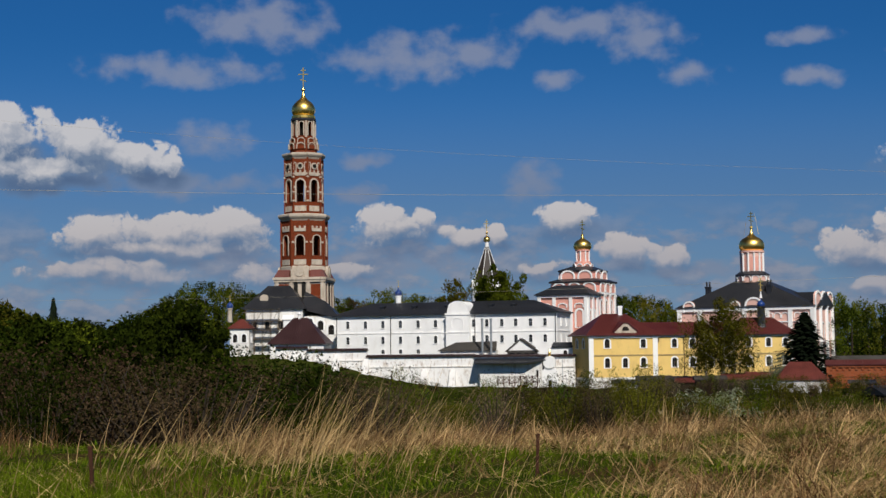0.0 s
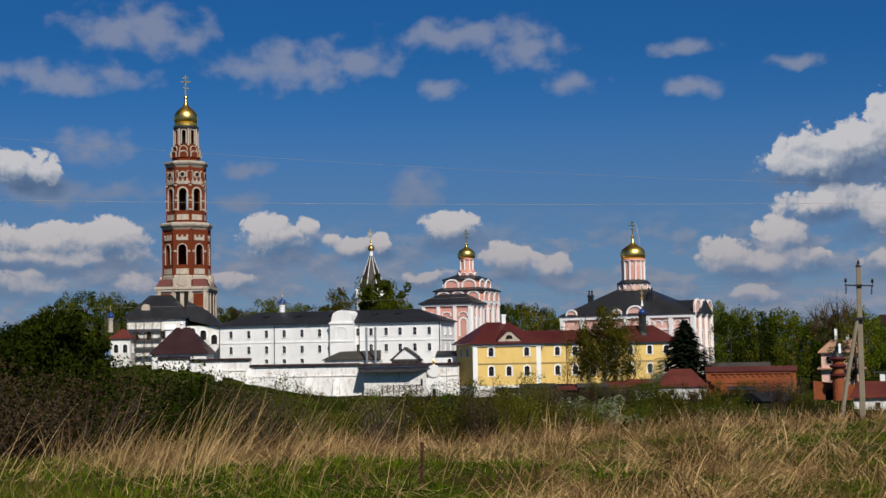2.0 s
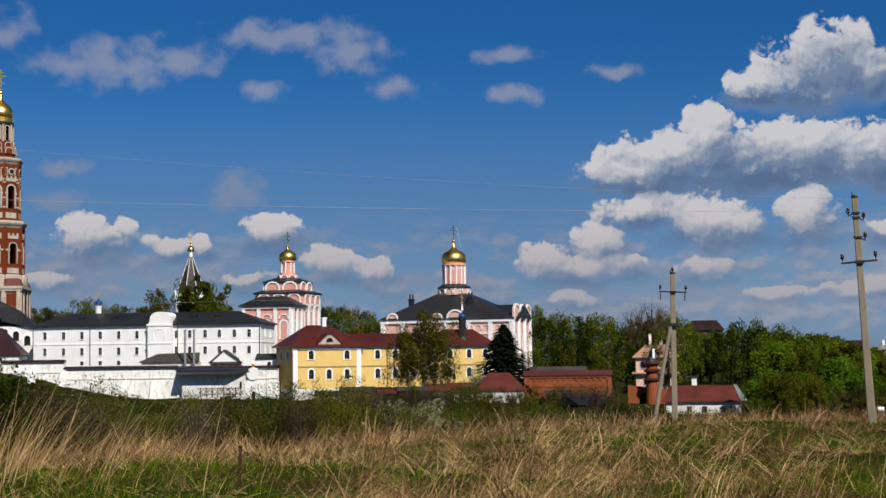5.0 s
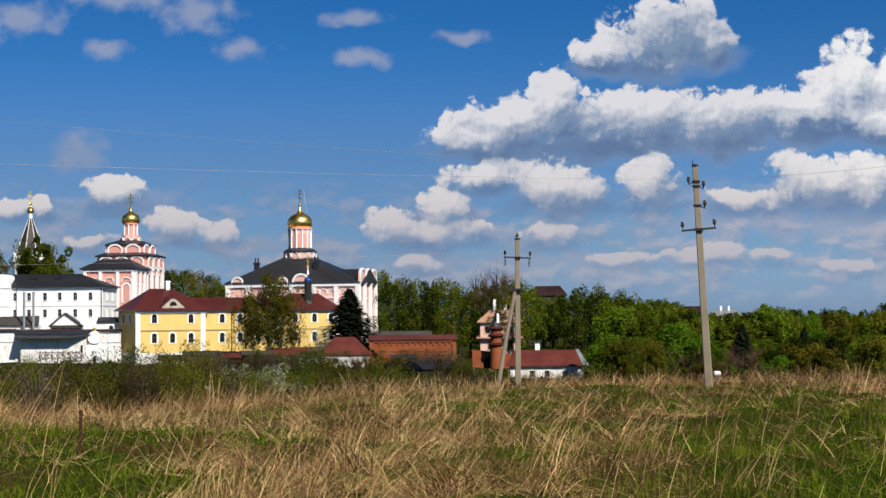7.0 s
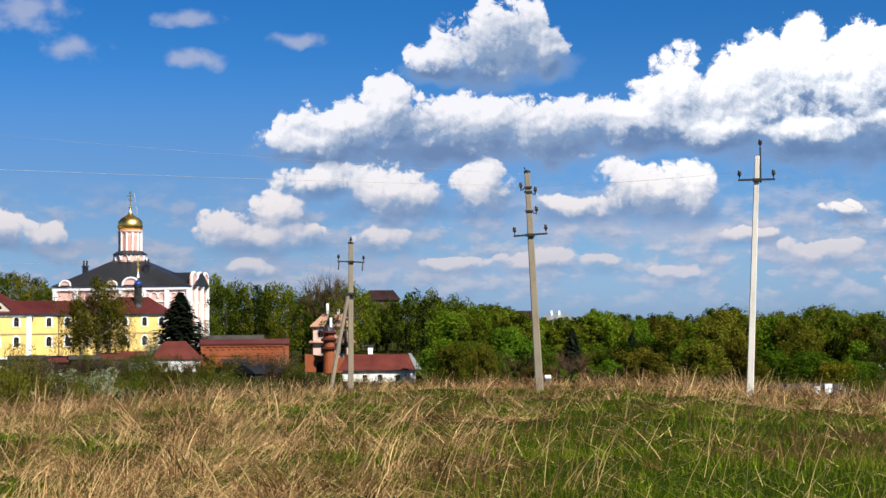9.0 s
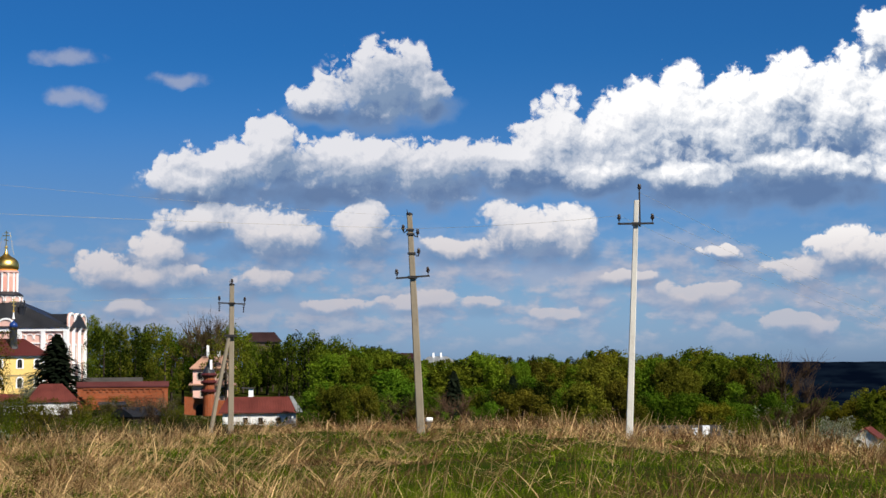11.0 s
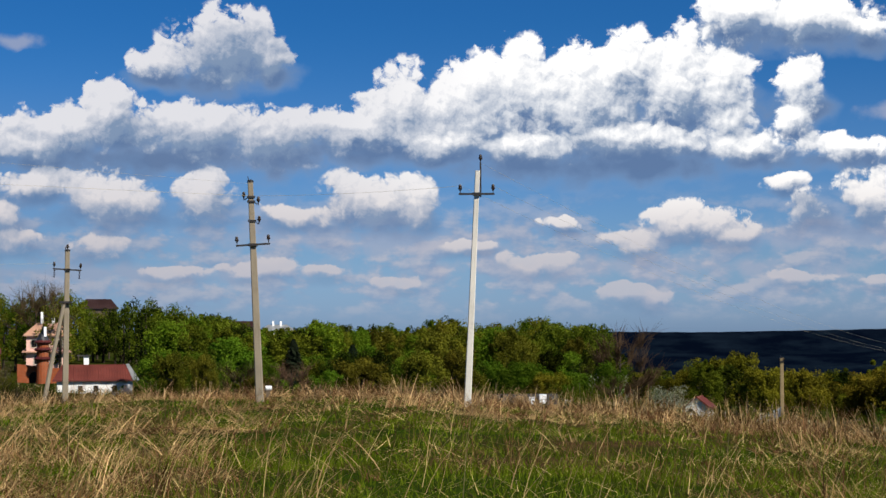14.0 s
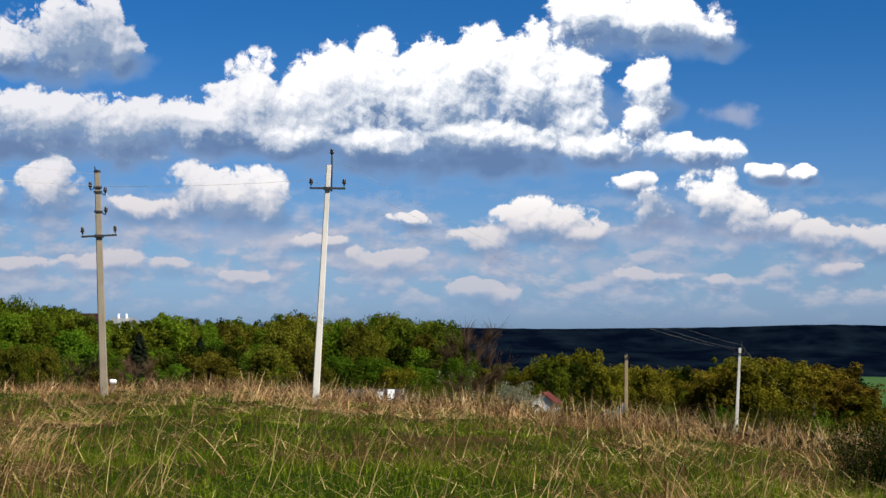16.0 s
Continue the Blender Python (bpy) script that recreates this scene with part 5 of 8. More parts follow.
    block(h, 13.6, 12.0, -3, 4.2, OLD_WHITE, front=[(3.5, 0.8, 1.2, 1.6, 0.8), (10.4, 0.8, 1.2, 1.6, 0.8)], border_mat=CREAM, border=0.25)
    part("roof", Mesh().hip(-0.6, 14.2, -0.6, 12.6, 4.2, 11.0, 5.6), ROOF_MAROON, h, "dark red sheet hipped roof")
    part("finial", Mesh().lathe([(0.35, 10.6), (0.25, 11.6), (0.5, 11.9), (0.1, 12.6)], 10), WHITE, h, "white finial", pose(6.4, 6.0, 0))


refectory()

BUTTRESS = Mesh().solid([(-0.9, 0, 0), (0.9, 0, 0), (0.9, -2.0, 0), (-0.9, -2.0, 0), (-0.7, 0, 5.0), (0.7, 0, 5.0), (0.7, -0.3, 5.0), (-0.7, -0.3, 5.0)],
                        [(3, 2, 1, 0), (0, 1, 5, 4), (1, 2, 6, 5), (2, 3, 7, 6), (3, 0, 4, 7), (4, 5, 6, 7)]).data("buttress", WALL_WHITE)


def precinct_wall():
    t = thing("precinct_wall", Matrix(), "whitewashed stone precinct wall, flaking, with dark red coping", "wall", kind="structure")
    runs = (((-42.3, 400.6), (-34.4, 400.3), -6.0, 3.1, 0.0), ((-34.4, 400.0), (-19.4, 397.6), -8.0, 2.4, 0.0), ((-19.4, 397.3), (7.5, 392.0), -10.5, 0.7, -0.1), ((7.5, 391.8), (23.0, 388.0), -10.5, 0.5, 0.0), ((23.0, 387.9), (31.6, 385.6), -10.5, 0.4, 0.0))
    for (xa, ya), (xb, yb), low, top, _ in runs:
        run = math.hypot(xb - xa, yb - ya)
        m = pose(xa, ya, 0, 0, 0, math.degrees(math.atan2(yb - ya, xb - xa)))
        part("wall_run", Mesh().solid([(0, -0.35, low), (run, -0.35, low), (run, 1.2, low), (0, 1.2, low), (0, 0, top), (run, 0, top), (run, 1.2, top), (0, 1.2, top)], [(3, 2, 1, 0), (0, 1, 5, 4), (1, 2, 6, 5), (2, 3, 7, 6), (3, 0, 4, 7), (4, 5, 6, 7)]), WALL_WHITE, t, "", m)
        part("coping", Mesh().gable(-0.1, run + 0.1, -0.55, 1.75, top, top + 0.6), COPING, t, "dark sheet coping", m)
        part("ledge", Mesh().box(0, run, -0.28, 0.0, top - 2.6, top - 2.35), OLD_WHITE, t, "", m)
    for x, y, z in ((-27.0, 398.6, -3.4), (-19.6, 397.2, -4.6), (-5.0, 394.3, -7.2), (2.0, 392.9, -7.4), (-38.0, 400.2, -3.2), (-12.0, 395.7, -6.6)):
        part("buttress", BUTTRESS, None, t, "", pose(x, y - 0.1, z, 0, 0, -10))
    # lean-to with a broad dark roof on the wall
    b = thing("lean_to", pose(8.2, 387.2, 0.0, 0, 0, -14), "white lean-to with broad black sheet roof on the wall", "shed")
    part("wall", Mesh().box(0, 15.4, 1.8, 4.0, -9.0, -0.6), OLD_WHITE, b)
    part("roof", Mesh().solid([(-0.8, -0.6, -1.2), (12.0, -0.6, -1.2), (16.4, 1.6, -0.5), (16.4, 5.6, 0.1), (-2.2, 5.6, 0.1), (-0.8, -0.6, -0.9), (12.0, -0.6, -0.9), (16.4, 1.6, -0.2), (16.4, 5.6, 0.4), (-2.2, 5.6, 0.4)],
                              [(4, 3, 2, 1, 0), (5, 6, 7, 8, 9), (0, 1, 6, 5), (1, 2, 7, 6), (2, 3, 8, 7), (3, 4, 9, 8), (4, 0, 5, 9)]), ROOF_BLACK, b, "broad black sheet roof")
    part("window", filled(0.5, 1.6, 0.0, -0.05, 0.05), DARK, b, "dark slit window", pose(14.3, 1.78, -4.4))
    # pierced balustrade on the slope below
    f = thing("balustrade", pose(12.8, 382.0, -5.9, 0, 0, -10), "dark red pierced metal balustrade with ring pattern", "railing")
    part("top_rail", Mesh().box(0, 9.6, -0.08, 0.08, 1.45, 1.62), RUST, f)
    part("bottom_rail", Mesh().box(0, 9.6, -0.08, 0.08, 0.1, 0.25), RUST, f)
    ring = Mesh()
    for i in range(14):
        a, b2 = 2 * math.pi * i / 14, 2 * math.pi * (i + 1) / 14
        ring.slab([(0.36 * math.cos(a), 0.36 * math.sin(a)), (0.5 * math.cos(a), 0.5 * math.sin(a)), (0.5 * math.cos(b2), 0.5 * math.sin(b2)), (0.36 * math.cos(b2), 0.36 * math.sin(b2))], -0.05, 0.05)
    ring = ring.data("ring", RUST)
    post = Mesh().box(-0.11, 0.11, -0.1, 0.1, -0.6, 1.75).box(-0.16, 0.16, -0.14, 0.14, 1.7, 1.85).data("post", RUST)
    for i in range(8):
        part("post", post, None, f, "", pose(i * 1.37, 0, 0))
        if i < 7:
            part("ring", ring, None, f, "", pose(i * 1.37 + 0.68, 0, 0.84))
    # the scrolled gate front, with a lamp post beside it
    g = thing("ornate_gate", pose(25.4, 384.9, -7.2, 0, 0, -14), "white scrolled baroque gate front with gilded finial", "gate")
    shape = [(-2.0, 0), (2.0, 0), (2.0, 4.2), (1.2, 4.8), (1.5, 6.0)] + arch_curve(-1.45, 1.45, 6.2, 1.6) + [(-1.5, 6.0), (-1.2, 4.8), (-2.0, 4.2)]
    part("body", Mesh().slab(shape, 0, 0.9), WHITE, g)
    part("doorway", filled(1.3, 2.6, 1.0, -0.06, 0.02), DARK, g, "dark doorway", pose(0.1, 0, 0.4) @ Matrix.Scale(0.6, 4))
    part("doorway_moulding", arch_frame(1.3, 2.6, 1.0, 0.3, 0.2), WHITE, g, "", pose(0.1, 0, 0.4))
    part("icon_niche", Mesh().lathe([(0.01, 0), (0.6, 0), (0.6, 0.15), (0.01, 0.15)], 16), GALVANISED, g, "round niche", pose(0, -0.05, 6.2, 90))
    part("volute", Mesh().lathe([(1.15, 0), (1.5, 0), (1.5, 0.3), (1.15, 0.3)], 18), WHITE, g, "", pose(0, -0.02, 6.2, 90))
    part("finial", Mesh().lathe([(0.15, 7.7), (0.3, 8.1), (0.35, 8.6), (0.2, 9.0), (0.05, 9.4)], 12), GOLD, g, "gilded finial", pose(0, 0.4, 0))
    lamp = thing("lamp_post", pose(28.1, 379.0, -7.9), "thin grey steel lamp post by the wall", "lamp post")
    part("pole", Mesh().lathe([(0.14, -0.4), (0.10, 3.0), (0.07, 7.6)], 10), GALVANISED, lamp)
    part("arm", Mesh().tube([(0, 0, 7.5), (-0.3, -0.2, 7.9), (-1.0, -0.5, 8.0)], [0.05, 0.05, 0.05], 6), GALVANISED, lamp)
    part("lantern", Mesh().box(-1.5, -0.9, -0.65, -0.35, 7.9, 8.1), GALVANISED, lamp)


precinct_wall()


def yard_sheds():
    """Low roofs and flues between the cell block and its wall."""
    a = thing("grey_shed", pose(-1.0, 399.0, -0.2, 0, 0, -14), "low shed with brownish grey sheet roof", "shed")
    part("wall", Mesh().box(0, 14.0, 0, 4.0, -1.0, 2.4), OLD_WHITE, a)
    part("roof", Mesh().solid([(-0.5, -0.5, 2.2), (14.5, -0.5, 2.2), (13.6, 4.5, 4.4), (3.0, 4.5, 4.2), (-0.5, -0.5, 2.4), (14.5, -0.5, 2.4), (13.6, 4.5, 4.6), (3.0, 4.5, 4.4)], [(3, 2, 1, 0), (4, 5, 6, 7), (0, 1, 5, 4), (1, 2, 6, 5), (2, 3, 7, 6), (3, 0, 4, 7)]), ROOF_GREY, a, "brownish grey sheet roof")
    for x, y in ((9.5, 394.6), (11.65, 394.2)):
        flue = thing("flue_pipe", pose(x, y, 0.0), "tall bright steel flue pipe", "flue", "flue pipes")
        part("pipe", Mesh().lathe([(0.28, 0), (0.28, 9.6), (0.36, 9.62), (0.36, 10.0)], 12), GALVANISED, flue)
    b = thing("glazed_porch", pose(15.6, 394.0, -0.6, 0, 0, -14), "grey gabled porch with glazed front", "porch")
    part("body", Mesh().box(0, 7.4, 0, 3.0, 0, 2.6), ROOF_GREY, b)
    part("gable", Mesh().slab([(0, 2.6), (7.4, 2.6), (3.4, 5.3)], 0, 3.0), WHITE, b, "pale gable")
    part("roof", Mesh().slab([(-0.5, 2.4), (3.4, 5.6), (7.9, 2.4), (7.6, 2.2), (3.4, 5.2), (-0.2, 2.2)], -0.3, 3.2), ROOF_GREY, b)
    for x in (1.2, 3.0, 4.8, 6.4):
        part("pane", Mesh().box(x - 0.6, x + 0.6, -0.05, 0.0, 0.6, 2.0), GLASS, b)
    c = thing("yard_wing", pose(22.6, 393.0, -1.0, 0, 0, -14), "low white wing with dark roof by the gate", "building")
    block(c, 9.6, 4.0, 0, 3.6, WHITE, front=[(7.4, 1.4, 1.0, 1.5, 1.0)], border_mat=WHITE, border=0.2)
    part("roof", Mesh().gable(4.0, 10.0, -0.4, 4.4, 3.6, 4.9), ROOF_BLACK, c, "dark sheet roof")


yard_sheds()


def shed(az, dist, wide, deep, eaves, ridge, mat, roof, label, turn=0.0, name="shed", hipped=False):
    p = on_ground(az, dist, 0.2)
    t = thing(name, pose(p.x, p.y, p.z, 0, 0, -az + turn), label, name.replace("_", " "))
    part("wall", Mesh().box(-wide / 2, wide / 2, 0, deep, 0, eaves), mat, t)
    if mat is DARK_WOOD or mat is OLD_WOOD:
        for i in range(int(wide / 0.5)):
            x = -wide / 2 + 0.25 + i * 0.5
            part("board", Mesh().box(x - 0.21, x + 0.21, -0.05, 0.0, 0.1, eaves - random.uniform(0, 0.12)), mat, t)
    if hipped:
        part("roof", Mesh().hip(-wide / 2 - 0.4, wide / 2 + 0.4, -0.4, deep + 0.4, eaves, ridge, wide * 0.32), roof, t)
    else:
        part("roof", Mesh().gable(-wide / 2 - 0.4, wide / 2 + 0.4, -0.4, deep + 0.4, eaves, ridge), roof, t)
        part("gable_end", Mesh().slab([(0, eaves), (deep, eaves), (deep / 2, ridge - 0.1)], 0, 0.15, pose(-wide / 2 + 0.15, 0, 0, 0, 0, 90)), mat, t)
        part("gable_end", Mesh().slab([(0, eaves), (deep, eaves), (deep / 2, ridge - 0.1)], 0, 0.15, pose(wide / 2, 0, 0, 0, 0, 90)), mat, t)
    return t


def hamlet():
    """Sheds, cottages and brick walls below the churches."""
    for az, d, wide, deep, ea, ri, mat, roof, label, turn in (
            (6.5, 336, 5.2, 4, 2.4, 3.4, OLD_WHITE, ROOF_BLACK, "tumbledown whitewashed shed with tarred roof", 4),
            (7.5, 342, 7.0, 4, 2.6, 3.6, OLD_WOOD, ROOF_GREY, "long grey board shed with old slate roof", 2),
            (8.7, 336, 5.0, 4, 2.2, 3.2, DARK_WOOD, ROOF_RUST, "dark board shed with rusty roof", -5),
            (9.5, 330, 6.0, 4, 2.6, 3.5, DARK_WOOD, ROOF_GREY, "dark board shed under old slate", 6),
            (10.4, 333, 6.0, 4, 2.4, 3.6, DARK_WOOD, ROOF_RUST, "dark leaning shed with rusty roof", -3),
            (11.2, 338, 5.0, 4, 2.8, 4.0, DARK_WOOD, ROOF_RUST, "dark board barn with red roof", 3),
            (8.1, 352, 7.0, 4, 2.5, 3.4, DARK_WOOD, ROOF_BLACK, "tall dark board shed beside the yellow house", 3),
            (9.2, 353, 6.0, 4, 2.4, 3.3, DARK_WOOD, ROOF_RUST, "dark lean barn with rust-brown roof", 8),
            (10.6, 354, 7.0, 4, 2.7, 3.8, DARK_WOOD, ROOF_RUST, "long dark barn with rust-brown roof", 6),
            (11.9, 356, 7.0, 4, 2.6, 3.8, DARK_WOOD, ROOF_BLACK, "dark tarred barn below a spruce", 6),
            (11.3, 318, 4.2, 3, 2.2, 2.8, OLD_WHITE, ROOF_GREY, "small whitewashed shed with slate roof", 0),
            (14.7, 318, 4.5, 3, 1.9, 2.6, DARK_WOOD, ROOF_BLACK, "low black tarred shed by a wall", 3),
            (15.9, 285, 6.2, 6, 1.7, 3.4, DARK_WOOD, ROOF_BLACK, "low dark gabled shed", 38),
            (22.6, 318, 9.0, 4, 2.0, 3.0, RED_BRICK, ROOF_RUST, "long low red brick barn", 0)):
        shed(az, d, wide, deep, ea, ri, mat, roof, label, turn)
    t = shed(12.65, 320, 9.4, 8.0, 2.6, 6.2, OLD_WHITE, ROOF_RUST, "white cottage with broad rusty red hipped roof", 4, "cottage", True)
    part("window", Mesh().box(-2.6, -1.7, -0.06, 0.02, 1.0, 2.0), DARK, t)
    # brick wall with a dark coping
    w = thing("brick_wall", pose(80.6, 335.5, -7.6, 0, 0, -15), "red brick boundary wall with dentils and dark coping", "wall", kind="structure")
    part("face", Mesh().box(0, 18.6, 0, 0.6, 0, 5.2), RED_BRICK, w)
    part("coping", Mesh().gable(-0.3, 18.9, -0.5, 1.2, 5.6, 6.8), ROOF_RED, w, "dark red sheet coping")
    part("cornice", Mesh().box(0, 18.6, -0.3, 0.6, 5.2, 5.6), RED_BRICK, w)
    part("ledge", Mesh().box(0, 18.6, -0.12, 0.0, 3.2, 3.45), RED_BRICK, w)
    dentil = Mesh().box(-0.2, 0.2, -0.22, 0.0, 4.6, 5.2).data("dentil", RED_BRICK)
    for i in range(14):
        part("dentil", dentil, None, w, "", pose(0.8 + i * 1.3, 0, 0))
    for x in (0.3, 18.3):
        part("pier", Mesh().box(x - 0.4, x + 0.4, -0.3, 0.9, 0, 5.8), RED_BRICK, w)
    s = thing("sheet_roof_shed", pose(84.0, 344.0, -8.6, 0, 0, -15), "grey metal roofed shed behind a brick wall", "shed")
    part("wall", Mesh().box(0, 12.0, 0, 5, 0, 6.4), OLD_WOOD, s)
    part("roof", Mesh().gable(-0.5, 12.5, -0.6, 5.6, 6.4, 8.6), ROOF_GREY, s)
    c = thing("low_brick_wall", pose(99.6, 322.0, -8.0, 0, 0, -18), "low ruined red brick wall beside a turret", "wall", kind="structure")
    part("face", Mesh().solid([(0, 0, 0), (9, 0, 0), (9, 0.5, 0), (0, 0.5, 0), (0, 0, 4.0), (9, 0, 3.0), (9, 0.5, 3.0), (0, 0.5, 4.0)], [(3, 2, 1, 0), (0, 1, 5, 4), (1, 2, 6, 5), (2, 3, 7, 6), (3, 0, 4, 7), (4, 5, 6, 7)]), RED_BRICK, c)
    part("arch_opening", filled(2.4, 2.4, 1.0, -0.06, 0.04), DARK, c, "dark arched opening", pose(3.6, 0, 0.0))
    r = thing("brick_turret", pose(103.8, 318.5, -8.0), "round red brick corner turret with dark ringed cornices", "turret")
    part("body", Mesh().lathe([(1.3, 0), (1.2, 4.6), (1.15, 8.6)], 14), RED_BRICK, r)
    for z in (5.0, 6.9, 8.4):
        part("ring_roof", Mesh().lathe([(1.35, z - 0.3), (1.75, z), (1.75, z + 0.12), (1.3, z + 0.5)], 14), ROOF_RED, r, "dark sheet ring")
    part("cap", Mesh().lathe([(1.5, 8.6), (0.8, 9.8), (0.25, 10.8), (0.1, 11.4)], 14), ROOF_BLACK, r, "dark cone roof")
    part("white_post", Mesh().box(-0.25, 0.25, -0.25, 0.25, 9.6, 11.6), WHITE, r, "white post", pose(0.1, -0.9, 0))
    h = thing("peach_house", pose(117.2, 372.0, -6.5, 0, 0, -18), "peach two-storey villa with hipped roof and white chimneys", "house")
    block(h, 9.8, 8.0, 0, 8.2, ROSE, front=[(1.8, 5.6, 1.2, 1.7, 0), (7.6, 5.6, 1.2, 1.7, 0), (2.6, 1.6, 1.4, 2.2, 1.0), (7.4, 1.6, 1.4, 2.2, 1.0)], border_mat=CREAM, border=0.2)
    part("roof", Mesh().hip(-0.8, 10.6, -0.8, 8.8, 8.2, 11.4, 3.2), ROOF_PEACH, h, "peach sheet hipped roof")
    part("band_roof", Mesh().hip(-1.0, 10.4, -1.2, 8.0, 4.3, 5.2, 0.6), ROOF_PEACH, h)
    for x, z in ((3.6, 14.0), (6.2, 12.6)):
        part("chimney", Mesh().box(x - 0.35, x + 0.35, 3.6, 4.3, 10.5, z), WHITE, h, "white chimney")
    k = thing("white_cottage", pose(95.4, 284.5, -9.8, 0, 0, -20), "low flaking white cottage with rusty red roof", "cottage")
    block(k, 13.6, 6.5, 0, 3.2, OLD_WHITE, front=[(4.2, 1.2, 0.9, 1.2, 0), (7.0, 1.2, 0.9, 1.2, 0), (10.4, 1.2, 0.9, 1.2, 0)], border_mat=WHITE, border=0.12)
    part("roof", Mesh().hip(-0.8, 14.2, -0.6, 7.1, 3.2, 6.2, 1.6), ROOF_RUST, k, "rusty red sheet roof")
    part("bright_sheet", Mesh().solid([(12.4, 3.1, 6.25), (13.0, 3.1, 6.25), (14.9, -0.7, 3.3), (13.7, -0.7, 3.3), (12.4, 3.1, 6.3), (13.0, 3.1, 6.3), (14.9, -0.7, 3.4), (13.7, -0.7, 3.4)], [(0, 1, 2, 3), (7, 6, 5, 4), (0, 4, 5, 1), (1, 5, 6, 2), (2, 6, 7, 3), (3, 7, 4, 0)]), GALVANISED, k, "bright new metal sheet")
    v = thing("white_hut", pose(110.0, 311.5, -6.0, 0, 0, -20), "narrow white hut with flat dark roof", "hut")
    part("wall", Mesh().box(0, 1.0, 0, 1.5, -2.5, 3.6), WHITE, v)
    part("roof", Mesh().box(-1.4, 1.3, -0.3, 1.8, 3.6, 3.85), ROOF_GREY, v)
    f = thing("hilltop_house", pose(172.0, 491.0, 0.7, 0, 0, -20), "distant house with dark purple-red roof among trees", "house")
    part("wall", Mesh().box(0, 11.5, 0, 8, -3.0, 9.6), OLD_WOOD, f)
    part("roof", Mesh().hip(-0.6, 12.1, -0.6, 8.6, 9.6, 12.9, 2.4), COPING, f)
    q = thing("hilltop_villa", pose(233.6, 486.5, -2.0, 0, 0, -26), "distant white villa with two tall chimneys", "house")
    part("wall", Mesh().box(0, 11.0, 0, 8, 0, 5.2), WHITE, q)
    part("roof", Mesh().hip(-0.6, 11.6, -0.6, 8.6, 5.2, 7.4, 3.0), GALVANISED, q, "pale metal roof")
    for x in (4.0, 6.6):
        part("chimney", Mesh().box(x - 0.35, x + 0.35, 3.2, 4.0, 6.2, 8.6), WHITE, q, "white chimney")
    part("wing", Mesh().box(-9.5, -0.65, 0, 6, 0, 6.6), OLD_WOOD, q)
    part("wing_roof", Mesh().gable(-10.0, -0.62, -0.4, 6.4, 6.6, 8.6), ROOF_MAROON, q, "dark red roof")
    u = thing("red_roof_hut", pose(150.0, 173.8, -11.6, 0, 0, -52), "small white hut with red gabled roof", "hut")
    part("wall", Mesh().box(0, 3.4, 0, 4.0, 0, 3.0), WHITE, u)
    part("gable", Mesh().slab([(0, 3.0), (3.4, 3.0), (1.7, 4.3)], 0, 4.0), WHITE, u)
    part("roof", Mesh().slab([(-0.4, 2.9), (1.7, 4.5), (3.8, 2.9), (3.8, 2.65), (1.7, 4.25), (-0.4, 2.65)], -0.3, 4.3), ROOF_RUST, u)


hamlet()


